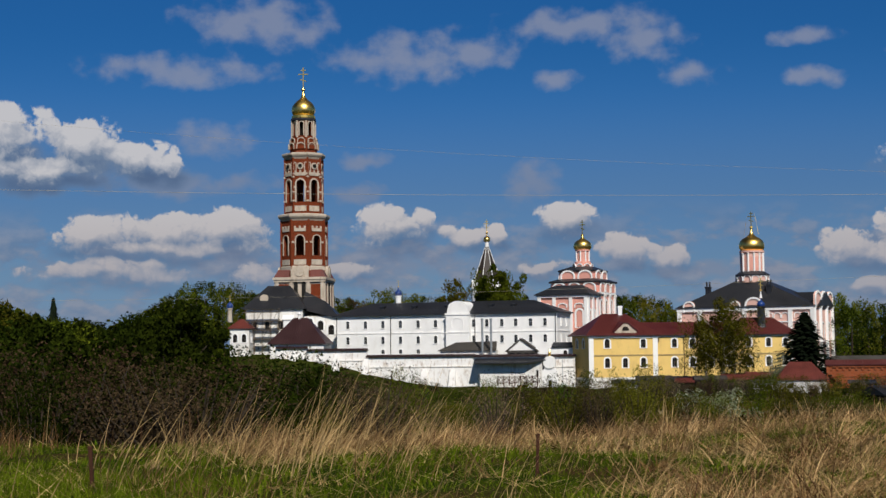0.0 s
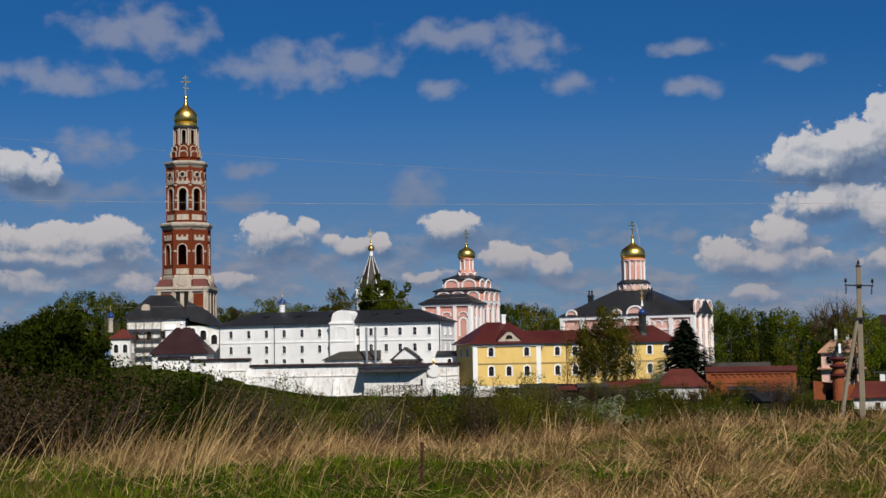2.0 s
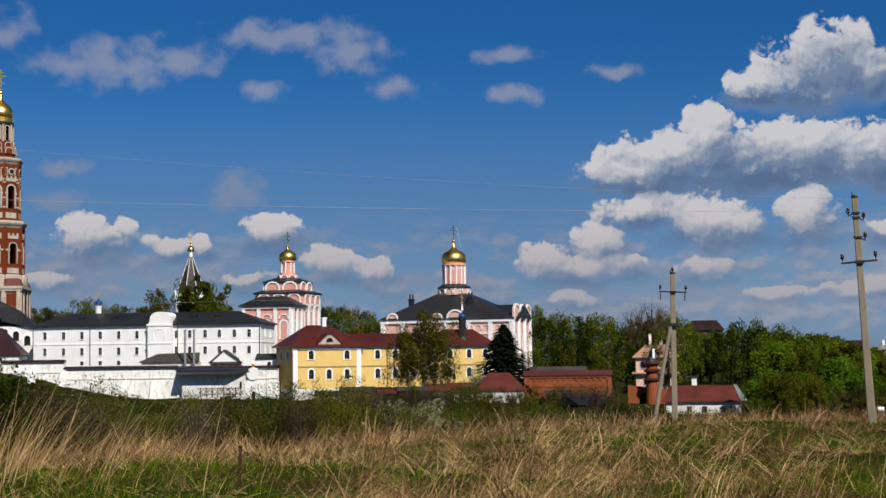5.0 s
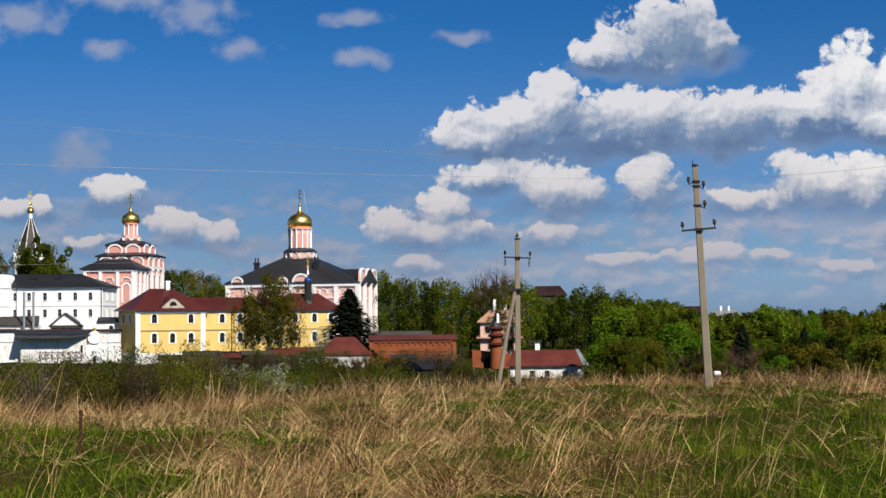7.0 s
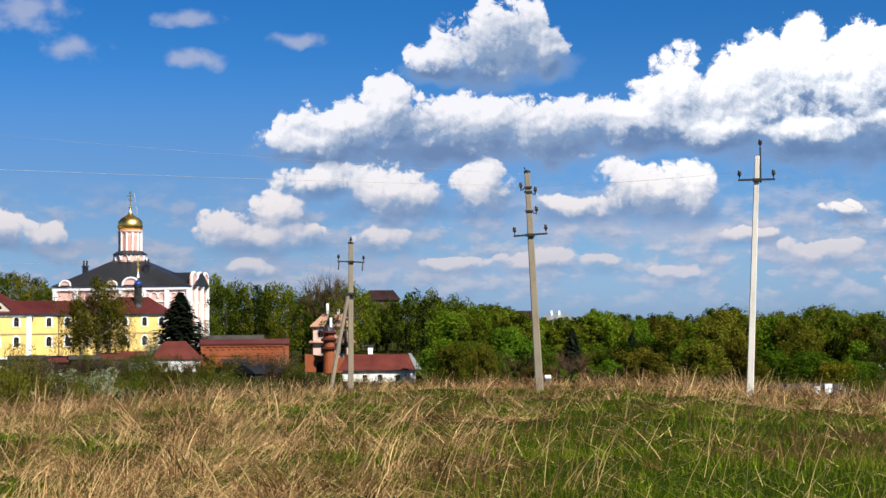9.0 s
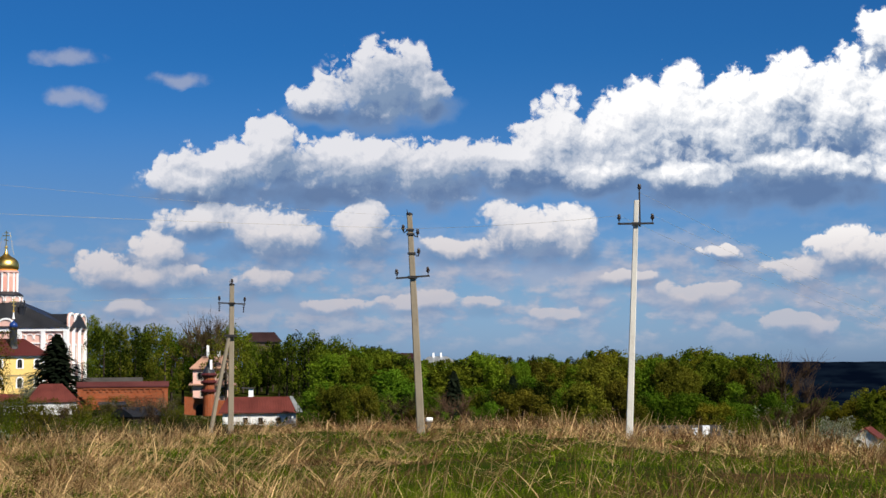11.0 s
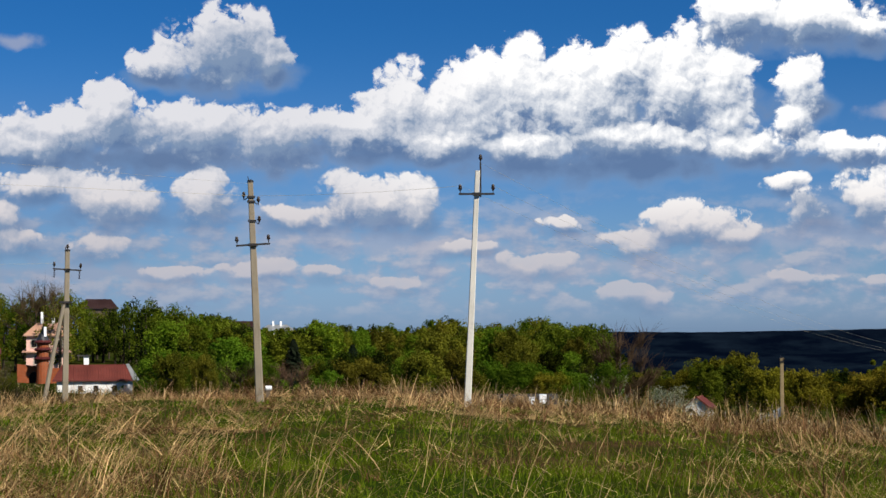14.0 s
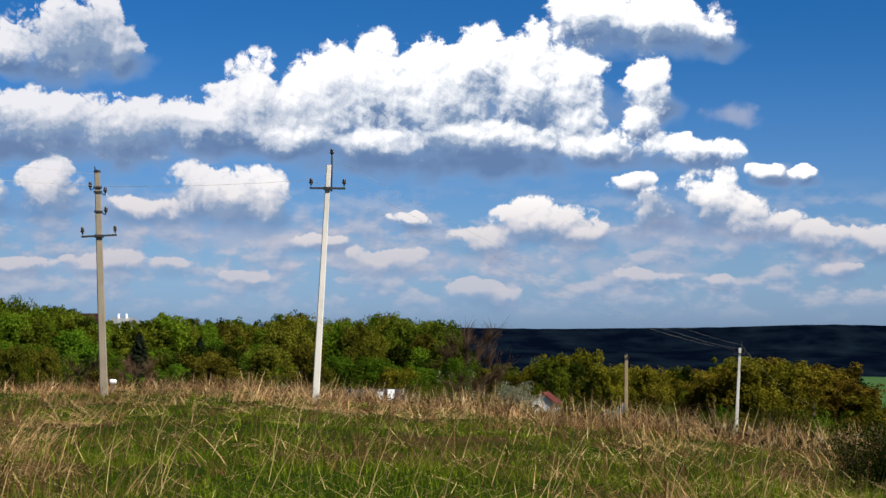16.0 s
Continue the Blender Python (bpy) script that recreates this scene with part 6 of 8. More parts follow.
def oddments():
    """Small things along the edge of the field."""
    for az, d, h in ((3.26, 25.0, 0.62), (-12.43, 22.0, 0.6)):
        p = on_ground(az, d, 0.15)
        t = thing("fence_post", pose(p.x, p.y, p.z, 0, 2 if az > 0 else -3, 0), "short rusty steel post in the grass", "post", "rusty posts")
        part("stake", Mesh().box(-0.025, 0.025, -0.025, 0.025, 0, h + 0.15), RUST, t)
        part("cap", Mesh().box(-0.032, 0.032, -0.032, 0.032, h + 0.15, h + 0.19), RUST, t)
    for az, d, h in ((35.37, 96, 1.15), (36.65, 92, 0.95), (33.6, 108, 1.05)):
        p = on_ground(az, d, 0.1)
        t = thing("white_marker", pose(p.x, p.y, p.z, 0, 0, -az), "whitewashed stone marker beyond the grass", "marker", "white markers")
        part("shaft", Mesh().box(-0.17, 0.17, -0.12, 0.12, 0, h), WHITE, t)
        part("foot", Mesh().box(-0.35, 0.35, -0.25, 0.25, 0, h * 0.35).box(-0.1, 0.35, -0.2, 0.2, h * 0.35, h * 0.55), WHITE, t)
    # a sunken cottage, only its mossy roof and white chimney clear of the weeds
    p = on_ground(35.0, 104, 0.2)
    t = thing("sunken_cottage", pose(p.x, p.y, p.z - 1.45, 0, 0, -30), "low cottage with mossy grey roof behind tall weeds", "cottage")
    part("wall", Mesh().box(-1.9, 2.1, 0, 3, 0, 1.5), OLD_WHITE, t)
    part("roof", Mesh().gable(-2.3, 2.5, -0.4, 3.4, 1.5, 2.9), ROOF_GREY, t, "mossy grey roof")
    part("roof_edge", Mesh().box(-2.3, 2.5, -0.46, -0.40, 1.38, 1.56), RUST, t)
    part("chimney", Mesh().box(1.2, 1.65, 0.4, 0.85, 1.6, 2.9), WHITE, t, "whitewashed chimney")
    part("window", Mesh().box(-0.6, 0.2, -0.04, 0.02, 0.5, 1.2), DARK, t)
    p = on_ground(25.9, 70, 0.0)
    t = thing("white_pipe_end", pose(p.x, p.y, p.z + 0.42, 0, 0, -26) @ Matrix.Scale(0.62, 4), "white pipe end lying by a utility pole", "pipe")
    part("pipe", Mesh().lathe([(0.13, 0), (0.16, 0.05), (0.16, 0.4), (0.13, 0.45)], 14, 0, pose(-0.2, 0, 0, 0, 90, 12)), WHITE, t)
    part("prop", Mesh().box(-0.15, 0.15, -0.1, 0.1, -0.7, -0.13), OLD_WOOD, t)
    p = on_ground(43.6, 170, 0.1)
    t = thing("metal_sheet", pose(p.x, p.y, p.z, 0, 0, -44), "bent grey corrugated sheet leaning on stakes", "sheet")
    sheet = Mesh()
    for i in range(12):
        a, b = i * 0.22, (i + 1) * 0.22
        sheet.solid([(a - 1.2, 0.1 * (i % 2), 0.1 + a * 0.35), (b - 1.2, 0.1 * ((i + 1) % 2), 0.1 + b * 0.35), (b - 1.0, 0.1 * ((i + 1) % 2), 1.1 + b * 0.5), (a - 1.0, 0.1 * (i % 2), 1.0 + a * 0.5)], [(0, 1, 2, 3)])
    part("sheet", sheet, GALVANISED, t)
    for x in (-2.0, 0.6):
        part("stake", Mesh().tube([(x, 0.3, -0.3), (x + 0.06, 0.3, 2.6)], [0.06, 0.05], 6), OLD_WOOD, t)
    for az, d, h in ((42.18, 180, 2.0), (42.93, 172, 2.2), (43.4, 176, 1.8)):
        p = on_ground(az, d, 0.3)
        t = thing("garden_stake", pose(p.x, p.y, p.z, 0, 2, 0), "grey wooden garden stake", "stake", "garden stakes")
        part("stake", Mesh().tube([(0, 0, 0), (0.03, 0.02, h)], [0.07, 0.05], 6), PALE_CONCRETE, t)
        part("tie", Mesh().lathe([(0.09, h * 0.8), (0.09, h * 0.8 + 0.08)], 8), IRON, t)


oddments()


def crop_field():
    """A green field down on the plain."""
    m = Mesh()
    cells = [(a, r) for a in np.arange(52.0, 66.0, 1.0) for r in np.arange(480, 1400, 80)]
    for a, r in cells:
        m.face(*[on_ground(a + i, r + j, -0.5) for i, j in ((0, 0), (0, 80), (1.0, 80), (1.0, 0))])
    tagged(new("crop_field", m.data("crop_field", CROP)), "bright green crop field on the plain", "field", kind="structure")


crop_field()


# ---------------------------------------------------------------- power line
def insulator(parent, x, y, z, hang=False):
    k = -1 if hang else 1
    pin = part("insulator", Mesh().lathe([(0.03, 0), (0.035, 0.06 * k), (0.07, 0.07 * k), (0.075, 0.13 * k), (0.05, 0.15 * k), (0.065, 0.19 * k), (0.04, 0.24 * k), (0.01, 0.25 * k)], 10), CERAMIC, parent, "brown glazed insulator", pose(x, y, z))
    part("pin", Mesh().lathe([(0.014, -0.08 * k), (0.014, 0.05 * k)], 6), IRON, pin)


def shaft(parent, height, r0, r1, mat, lean=(0.0, 0.0), ribs=True):
    """A tapered square pole with bevelled edges."""
    c = 0.22
    pts, faces = [], []
    for z, r in ((-0.8, r0), (height, r1)):
        dx, dy = lean[0] * z / height, lean[1] * z / height
        for sx, sy in ((1 - c, -1), (1, -1 + c), (1, 1 - c), (1 - c, 1), (-1 + c, 1), (-1, 1 - c), (-1, -1 + c), (-1 + c, -1)):
            pts.append((dx + sx * r, dy + sy * r, z))
    faces = [(i, (i + 1) % 8, (i + 1) % 8 + 8, i + 8) for i in range(8)] + [tuple(reversed(range(8))), tuple(range(8, 16))]
    return part("shaft", Mesh().solid(pts, faces), mat, parent)


TIES = {}


def power_pole(key, x, y, z, height, r0, r1, mat, lean, arm_z, arm_half, label, turn, tilt=0.0, pin_top=False, brackets=False, strut=False):
    t = thing("utility_pole", pose(x, y, z, 0, 0, turn), label, "utility pole", "power line poles")
    shaft(t, height, r0, r1, mat, lean)
    at = lean[0] * arm_z / height
    arm = part("crossarm", Mesh().box(-arm_half, arm_half, -r1 - 0.09, -r1 - 0.02, -0.035, 0.035), IRON, t, "dark steel crossarm", pose(at, 0, arm_z, 0, tilt, 0))
    for s in (-1, 1):
        insulator(arm, s * (arm_half - 0.05), -r1 - 0.055, 0.10)
    part("clamp", Mesh().box(at - r0, at + r0, -r0 - 0.05, r0 + 0.02, arm_z - 0.05, arm_z + 0.05), IRON, t, "steel clamp")
    if pin_top:
        part("top_rod", Mesh().box(lean[0] + r1 - 0.01, lean[0] + r1 + 0.05, -0.05, 0.02, arm_z - 0.1, height + 0.3), IRON, t)
        insulator(t, lean[0] + r1 + 0.02, -0.02, height + 0.34)
    else:
        part("top_cap", Mesh().lathe([(r1 * 1.2, height), (r1 * 1.2, height + 0.08), (0.02, height + 0.12)], 8), IRON, t, "", pose(lean[0], 0, 0))
        part("top_spike", Mesh().tube([(lean[0] - r1 * 0.5, 0, height), (lean[0] - r1, 0, height + 0.24)], [0.03, 0.015], 5), IRON, t)
    if brackets:
        for zz, s in ((height - 0.55, -1), (height - 0.72, 1), (height - 1.45, 1)):
            bx = lean[0] * zz / height
            b = part("bracket", Mesh().tube([(bx + s * r1, -0.05, zz), (bx + s * (r1 + 0.12), -0.05, zz - 0.10), (bx + s * (r1 + 0.17), -0.05, zz - 0.06)], [0.02, 0.02, 0.02], 6), IRON, t, "hooked steel bracket")
            insulator(b, bx + s * (r1 + 0.17), -0.05, zz - 0.05)
            part("bracket_clamp", Mesh().box(bx - r1 - 0.05, bx + r1 + 0.05, -r1 - 0.05, r1 + 0.03, zz - 0.03, zz + 0.04), IRON, t)
    if strut:
        part("strut", Mesh().tube([(-1.25, -0.3, -0.8), (-0.66, -0.25, 2.6), (-0.07, -0.2, 5.6)], [0.12, 0.11, 0.09], 8), mat, t, "leaning concrete strut")
        part("strut_clamp", Mesh().box(-0.32, 0.28, -0.34, 0.16, 5.5, 5.6), IRON, t)
        insulator(t, lean[0], 0, height + 0.1)
        for s in (-1, 1):
            chain = Mesh()
            for i in range(4):
                chain.lathe([(0.02, -0.1 * i), (0.055, -0.1 * i - 0.03), (0.02, -0.1 * i - 0.07)], 8)
            part("hanging_chain", chain, CERAMIC, arm, "hanging insulator chain", pose(s * (arm_half - 0.08), -r1 - 0.05, -0.05))
    TIES[key] = [Vector((x, y, z)) + pose(0, 0, 0, 0, 0, turn) @ Vector((at + s * (arm_half - 0.05), -r1, arm_z + 0.3)) for s in (-1, 1)] + [Vector((x, y, z)) + pose(0, 0, 0, 0, 0, turn) @ Vector((lean[0] + r1, 0, height + 0.3 if pin_top else height - 0.5))]
    return t


power_pole("first", 25.8, 75.7, -2.2, 8.05, 0.155, 0.115, CONCRETE, (0.05, 0), 7.15, 0.68, "weathered concrete utility pole with leaning strut", -19, tilt=3, strut=True)
power_pole("second", 25.95, 54.1, -1.2, 8.65, 0.165, 0.10, CONCRETE, (-0.40, 0), 6.3, 0.64, "brownish weathered utility pole with hooked brackets", -26, tilt=-4, brackets=True)
power_pole("third", 31.03, 47.745, -1.3, 8.9, 0.135, 0.085, PALE_CONCRETE, (0.42, 0), 8.05, 0.64, "pale concrete utility pole with steel crossarm", -33, pin_top=True)
power_pole("fourth", 132.4, 136.3, -9.6, 8.5, 0.25, 0.19, POLE_WOOD, (0.05, 0), 8.1, 0.3, "brown timber utility pole down the slope", -44)
power_pole("fifth", 106.3, 95.7, -9.0, 9.3, 0.17, 0.11, PALE_CONCRETE, (0.45, 0), 8.8, 0.5, "white concrete utility pole down the slope", -48, pin_top=True)
power_pole("sixth", 154.8, 126.6, -14.0, 7.2, 0.18, 0.12, CONCRETE, (0, 0), 6.4, 0.5, "grey utility pole half hidden by the slope", -51)


def wire(a, b, sag, thick=0.005, name="overhead_wire"):
    curve = bpy.data.curves.new(name, "CURVE")
    curve.dimensions, curve.bevel_depth, curve.bevel_resolution = "3D", thick, 1
    spline = curve.splines.new("POLY")
    spline.points.add(24)
    for i, p in enumerate(spline.points):
        u = i / 24
        q = a.lerp(b, u)
        p.co = (q.x, q.y, q.z - sag * 4 * u * (1 - u), 1)
    curve.materials.append(WIRE)
    tagged(new(name, curve), "thin aluminium overhead wire between poles", "wire", "overhead wires")


far_left = (Vector((-30.0, 50.0, 7.6)), Vector((-30.3, 51.0, 7.5)), Vector((-30.0, 50.5, 9.2)))
wire(TIES["second"][2], far_left[0], 0.35)
wire(TIES["first"][0], Vector((-42.0, 92.0, 5.2)), 0.5)
wire(TIES["second"][2] + Vector((0, 0, 0.45)), bearing(-24.0, 60.0, 10.9), 0.6, 0.0028)
wire(TIES["second"][2], TIES["third"][0], 0.08)
for i in range(3):
    wire(TIES["third"][i], TIES["fifth"][i], 0.9, 0.0035)
    wire(TIES["fifth"][i], TIES["sixth"][i], 0.8, 0.004)


# ---------------------------------------------------------------- trees and bushes
def leaf_cloud(rng, centres, radii, count, size, squash=0.8, droop=0.0, slim=0.5):
    """Many small leafy sprigs round lumps of a crown: they face outwards and point up, or hang."""
    pick = rng.integers(0, len(centres), count)
    way = rng.normal(size=(count, 3))
    way /= np.linalg.norm(way, axis=1)[:, None]
    reach = rng.uniform(0.30, 1.0, count) ** 0.5
    at = centres[pick] + way * (radii[pick] * reach)[:, None] * np.array([1, 1, squash])
    at[:, 2] -= droop * rng.uniform(0, 1, count) ** 2
    out = way + 0.62 * rng.normal(size=(count, 3))
    out /= np.linalg.norm(out, axis=1)[:, None]
    tip = np.array([0, 0, -1.6 if droop else 1.0]) + 0.7 * way + 0.55 * rng.normal(size=(count, 3))
    tip -= out * np.sum(tip * out, axis=1)[:, None]
    tip /= np.linalg.norm(tip, axis=1)[:, None]
    side = np.cross(tip, out) * (0.5 if droop else 1.0)
    s = (size * rng.uniform(0.6, 1.4, count))[:, None]
    leaf = np.stack([at - side * s * slim - tip * s * 0.35, at + side * s * slim - tip * s * 0.35, at + tip * s * 0.85], 1)
    return leaf.reshape(-1, 3)


def leaf_mesh(name, verts, mat, corners=3):
    k = corners
    n = len(verts) // k
    me = bpy.data.meshes.new(name)
    me.vertices.add(len(verts))
    me.vertices.foreach_set("co", verts.astype(np.float32).ravel())
    me.loops.add(n * k)
    me.loops.foreach_set("vertex_index", np.arange(n * k, dtype=np.int32))
    me.polygons.add(n)
    me.polygons.foreach_set("loop_start", np.arange(0, n * k, k, dtype=np.int32))
    me.update(calc_edges=True)
    me.validate()
    me.materials.append(mat)
    return me


def limb_set(rng, top, spread, count, m, r0, start=0.25):
    """Trunk and limbs of a tree, as points the crown hangs on."""
    lean = rng.uniform(-0.04, 0.04, 2) * top
    spine = [(lean[0] * u * u, lean[1] * u * u, top * u - 0.03 * top) for u in (0, 0.15, 0.35, 0.6, 0.85)]
    m.tube(spine, [r0, r0 * 0.75, r0 * 0.6, r0 * 0.4, r0 * 0.15], 7)
    ends = []
    for i in range(count):
        u = start + (0.8 - start) * (i + rng.uniform(0, 1)) / count
        a = i * 2.4 + rng.uniform(-0.5, 0.5)
        reach = spread * rng.uniform(0.55, 1.0) * (1.15 - 0.6 * u)
        root = np.array([lean[0] * u * u, lean[1] * u * u, top * u])
        tip = root + np.array([math.cos(a) * reach, math.sin(a) * reach, top * rng.uniform(0.10, 0.24)])
        mid = root * 0.5 + tip * 0.5 + np.array([0, 0, -0.02 * top])
        m.tube([tuple(root), tuple(mid), tuple(tip)], [r0 * 0.35, r0 * 0.22, r0 * 0.07], 5)
        ends.append(tip)
    return np.array(ends), lean


def broadleaf(seed, mat, bark, spread, leaves, size, name="tree", label="", droop=0.0, start=0.25, lumps=1.0, low=0.35):
    """A tree ten metres tall: tapered trunk, limbs, and a crown of leaf clumps."""
    rng = np.random.default_rng(seed)
    t = thing(name, pose(0, -3000, -60), label, "tree")
    m = Mesh()
    ends, lean = limb_set(rng, 9.0, spread, 13, m, 0.22, start)
    part("trunk", m, bark, t)
    extra = np.array([[rng.uniform(-0.75, 0.75) * spread * (1.1 - z / 12), rng.uniform(-0.75, 0.75) * spread * (1.1 - z / 12), z] for z in np.linspace(10 * low, 9.2, 34)])
    side = ends[rng.integers(0, len(ends), 30)] + rng.normal(0, 0.6, (30, 3)) * np.array([1, 1, 0.8])
    centres = np.concatenate([ends, extra, side])
    radii = rng.uniform(0.30, 1.05, len(centres)) * lumps * (1.15 - centres[:, 2] / 22)
    part("crown", leaf_mesh("crown", leaf_cloud(rng, centres, radii, leaves, size, 1.25, droop), mat), None, t)
    return t


def twiggy(seed, spread, label, name="bare_tree"):
    """A leafless tree of forked limbs and twigs."""
    rng = np.random.default_rng(seed)
    t = thing(name, pose(0, -3000, -60), label, "tree")
    m = Mesh()
    ends, lean = limb_set(rng, 8.0, spread, 12, m, 0.16, 0.2)
    part("trunk", m, BARK, t)
    tw = Mesh()
    for e in list(ends) * 9:
        for k in range(4):
            d = np.array([rng.uniform(-1, 1), rng.uniform(-1, 1), rng.uniform(0.4, 1.6)])
            mid = e + d * rng.uniform(0.4, 0.8)
            tip = mid + (d + rng.uniform(-0.6, 0.6, 3)) * rng.uniform(0.4, 0.9)
            root = e * np.array([rng.uniform(0.5, 1.0)] * 2 + [rng.uniform(0.8, 1.0)])
            tw.tube([tuple(root), tuple(mid), tuple(tip)], [0.022, 0.014, 0.005], 3)
    part("fine_branching", tw, TWIGS, t)
    return t


def spruce(seed, label):
    """A conifer of drooping whorls."""
    rng = np.random.default_rng(seed)
    t = thing("spruce", pose(0, -3000, -60), label, "tree")
    part("trunk", Mesh().tube([(0, 0, -0.4), (0, 0, 5), (0, 0, 10)], [0.2, 0.12, 0.02], 7), BARK, t)
    quads = []
    for z in np.linspace(0.8, 9.9, 30):
        reach = 3.1 * (1 - z / 10.2) ** 0.85 + 0.1
        for k in range(24):
            a = rng.uniform(0, 2 * math.pi)
            r = reach * rng.uniform(0.75, 1.1)
            for j in range(5):
                u = (j + 0.6) / 5
                p = np.array([math.cos(a) * r * u, math.sin(a) * r * u, z - 0.5 * r * u * u + 0.18 * rng.normal()])
                side = np.array([-math.sin(a), math.cos(a), 0.2 * rng.normal()]) * (0.20 * (1.15 - u) + 0.07)
                fwd = np.array([math.cos(a), math.sin(a), -0.7]) * 0.24
                quads += [p - side, p + fwd, p + side, p - fwd]
    part("needle_canopy", leaf_mesh("needle_canopy", np.array(quads), NEEDLES, 4), None, t)
    return t


def shrub(seed, mat, leaves, size, label, stems=14, tall=1.0):
    """A bush three metres tall with many stems from the ground."""
    rng = np.random.default_rng(seed)
    t = thing("bush", pose(0, -3000, -60), label, "bush")
    m, ends = Mesh(), []
    for i in range(stems):
        a, r = rng.uniform(0, 2 * math.pi), rng.uniform(0.3, 1.4)
        tip = (math.cos(a) * r, math.sin(a) * r, rng.uniform(1.4, 2.7) * tall)
        m.tube([(0.2 * math.cos(a), 0.2 * math.sin(a), -0.3), (tip[0] * 0.6, tip[1] * 0.6, tip[2] * 0.5), tip], [0.035, 0.025, 0.008], 4)
        ends += [tip, (tip[0] * 0.75, tip[1] * 0.75, tip[2] * 0.6), (tip[0] * 0.6, tip[1] * 0.6, tip[2] * 0.3)]
    part("stem", m, BARK, t)
    centres = np.array(ends)
    radii = rng.uniform(0.30, 0.55, len(centres))
    part("foliage", leaf_mesh("foliage", leaf_cloud(rng, centres, radii, leaves, size, 1.3, slim=0.34), mat), None, t)
    return t


GREEN = [broadleaf(s, m, BARK, sp, 9500, 0.20, label=lab, lumps=lu) for s, m, sp, lab, lu in (
    (1, LEAF, 3.5, "leafy green broadleaved tree in spring", 1.35), (2, LEAF, 3.0, "rounded green broadleaved tree", 1.3), (3, LEAF_OLIVE, 3.3, "olive-tinged tree coming into leaf", 1.2),
    (4, LEAF_BRIGHT, 3.3, "fresh bright green broadleaved tree", 1.35), (5, LEAF_SHADED, 3.5, "broadleaved tree with shade in its leaf colour", 1.35), (6, LEAF, 2.4, "narrow green broadleaved tree", 0.95), (7, LEAF_WILLOW, 3.6, "yellow-green willow in young leaf", 1.3), (8, LEAF_AMBER, 3.7, "amber-tinted willow in young leaf", 1.3))]
THIN = [broadleaf(s, LEAF_OLIVE, BARK, 3.0, 3600, 0.17, label="thin tree just coming into leaf", lumps=0.9, start=0.12, low=0.12) for s in (11, 12)]
BARE = [twiggy(21, 3.6, "bare brown leafless tree"), twiggy(22, 3.0, "bare grey-brown leafless tree")]
def shrub_set(leaves, size):
    return [shrub(31, LEAF, leaves, size, "green leafy bush on the slope"), shrub(32, LEAF_SHADED, leaves, size, "thicket bush with shade in its leaf colour"), shrub(33, LEAF_OLIVE, leaves, size, "olive bush coming into leaf"),
            shrub(34, TWIGS, leaves, size * 0.9, "brown leafless thicket bush", 30), shrub(35, BLOSSOM, leaves, size, "bush covered in white blossom"), shrub(36, LEAF_BRIGHT, leaves, size, "bright green leafy bush"),
            shrub(38, PALE_TWIGS, leaves // 2, size * 0.9, "pale twiggy bush with dead stems", 36)]


BUSHES, FAR_BUSHES = shrub_set(6500, 0.062), shrub_set(2400, 0.10)
FEATHERY = shrub(37, LEAF, 12000, 0.060, "upright feathery green bush", 26)
SPRUCE = spruce(41, "dark spruce with drooping boughs")
BIRCH = broadleaf(51, LEAF_BIRCH, PALE_BARK, 3.0, 10000, 0.17, "birch", "drooping birch with thin young leaves", droop=2.0, lumps=1.0, low=0.25)


def plant(master, p, height, turn, wide=1.0, unit=10.0, group="", label="", category=""):
    s = height / unit
    ob = copy_thing(master, Matrix.Translation(p) @ pose(0, 0, 0, 0, 0, turn) @ Matrix.Diagonal((s * wide, s * wide, s, 1)))
    return tagged(ob, label, category, group)


def curve_at(profile, az):
    return float(np.interp(az, [p[0] for p in profile], [p[1] for p in profile]))


def belt(seed, az0, az1, r0, r1, count, profile, kinds, group, unit=10.0, drop=0.35, least=4.0, most=24.0, wide=(0.85, 1.25), edge=0.15, clear=None):
    """Trees over a stretch of land whose tops keep under a skyline (bearing, degrees)."""
    rng = random.Random(seed)
    made = 0
    for i in range(count * 4):
        if made >= count:
            break
        az = az0 + (az1 - az0) * (i % count + rng.random()) / count
        r = math.sqrt(rng.uniform(r0 * r0, r1 * r1))
        if clear and clear[0] < az < clear[1] and r < clear[2]:
            continue
        p = on_ground(az, r, 0.1)
        el = min(curve_at(profile, az + k) for k in (-edge, 0, edge)) - (0 if rng.random() < 0.45 else rng.random() * drop)
        height = EYE.z + r * math.tan(radians(el)) - p.z
        if height < least:
            continue
        height = min(height, most * rng.uniform(0.85, 1.0))
        plant(rng.choice(kinds), p, height, rng.uniform(0, 360), rng.uniform(*wide), unit, group)
        made += 1


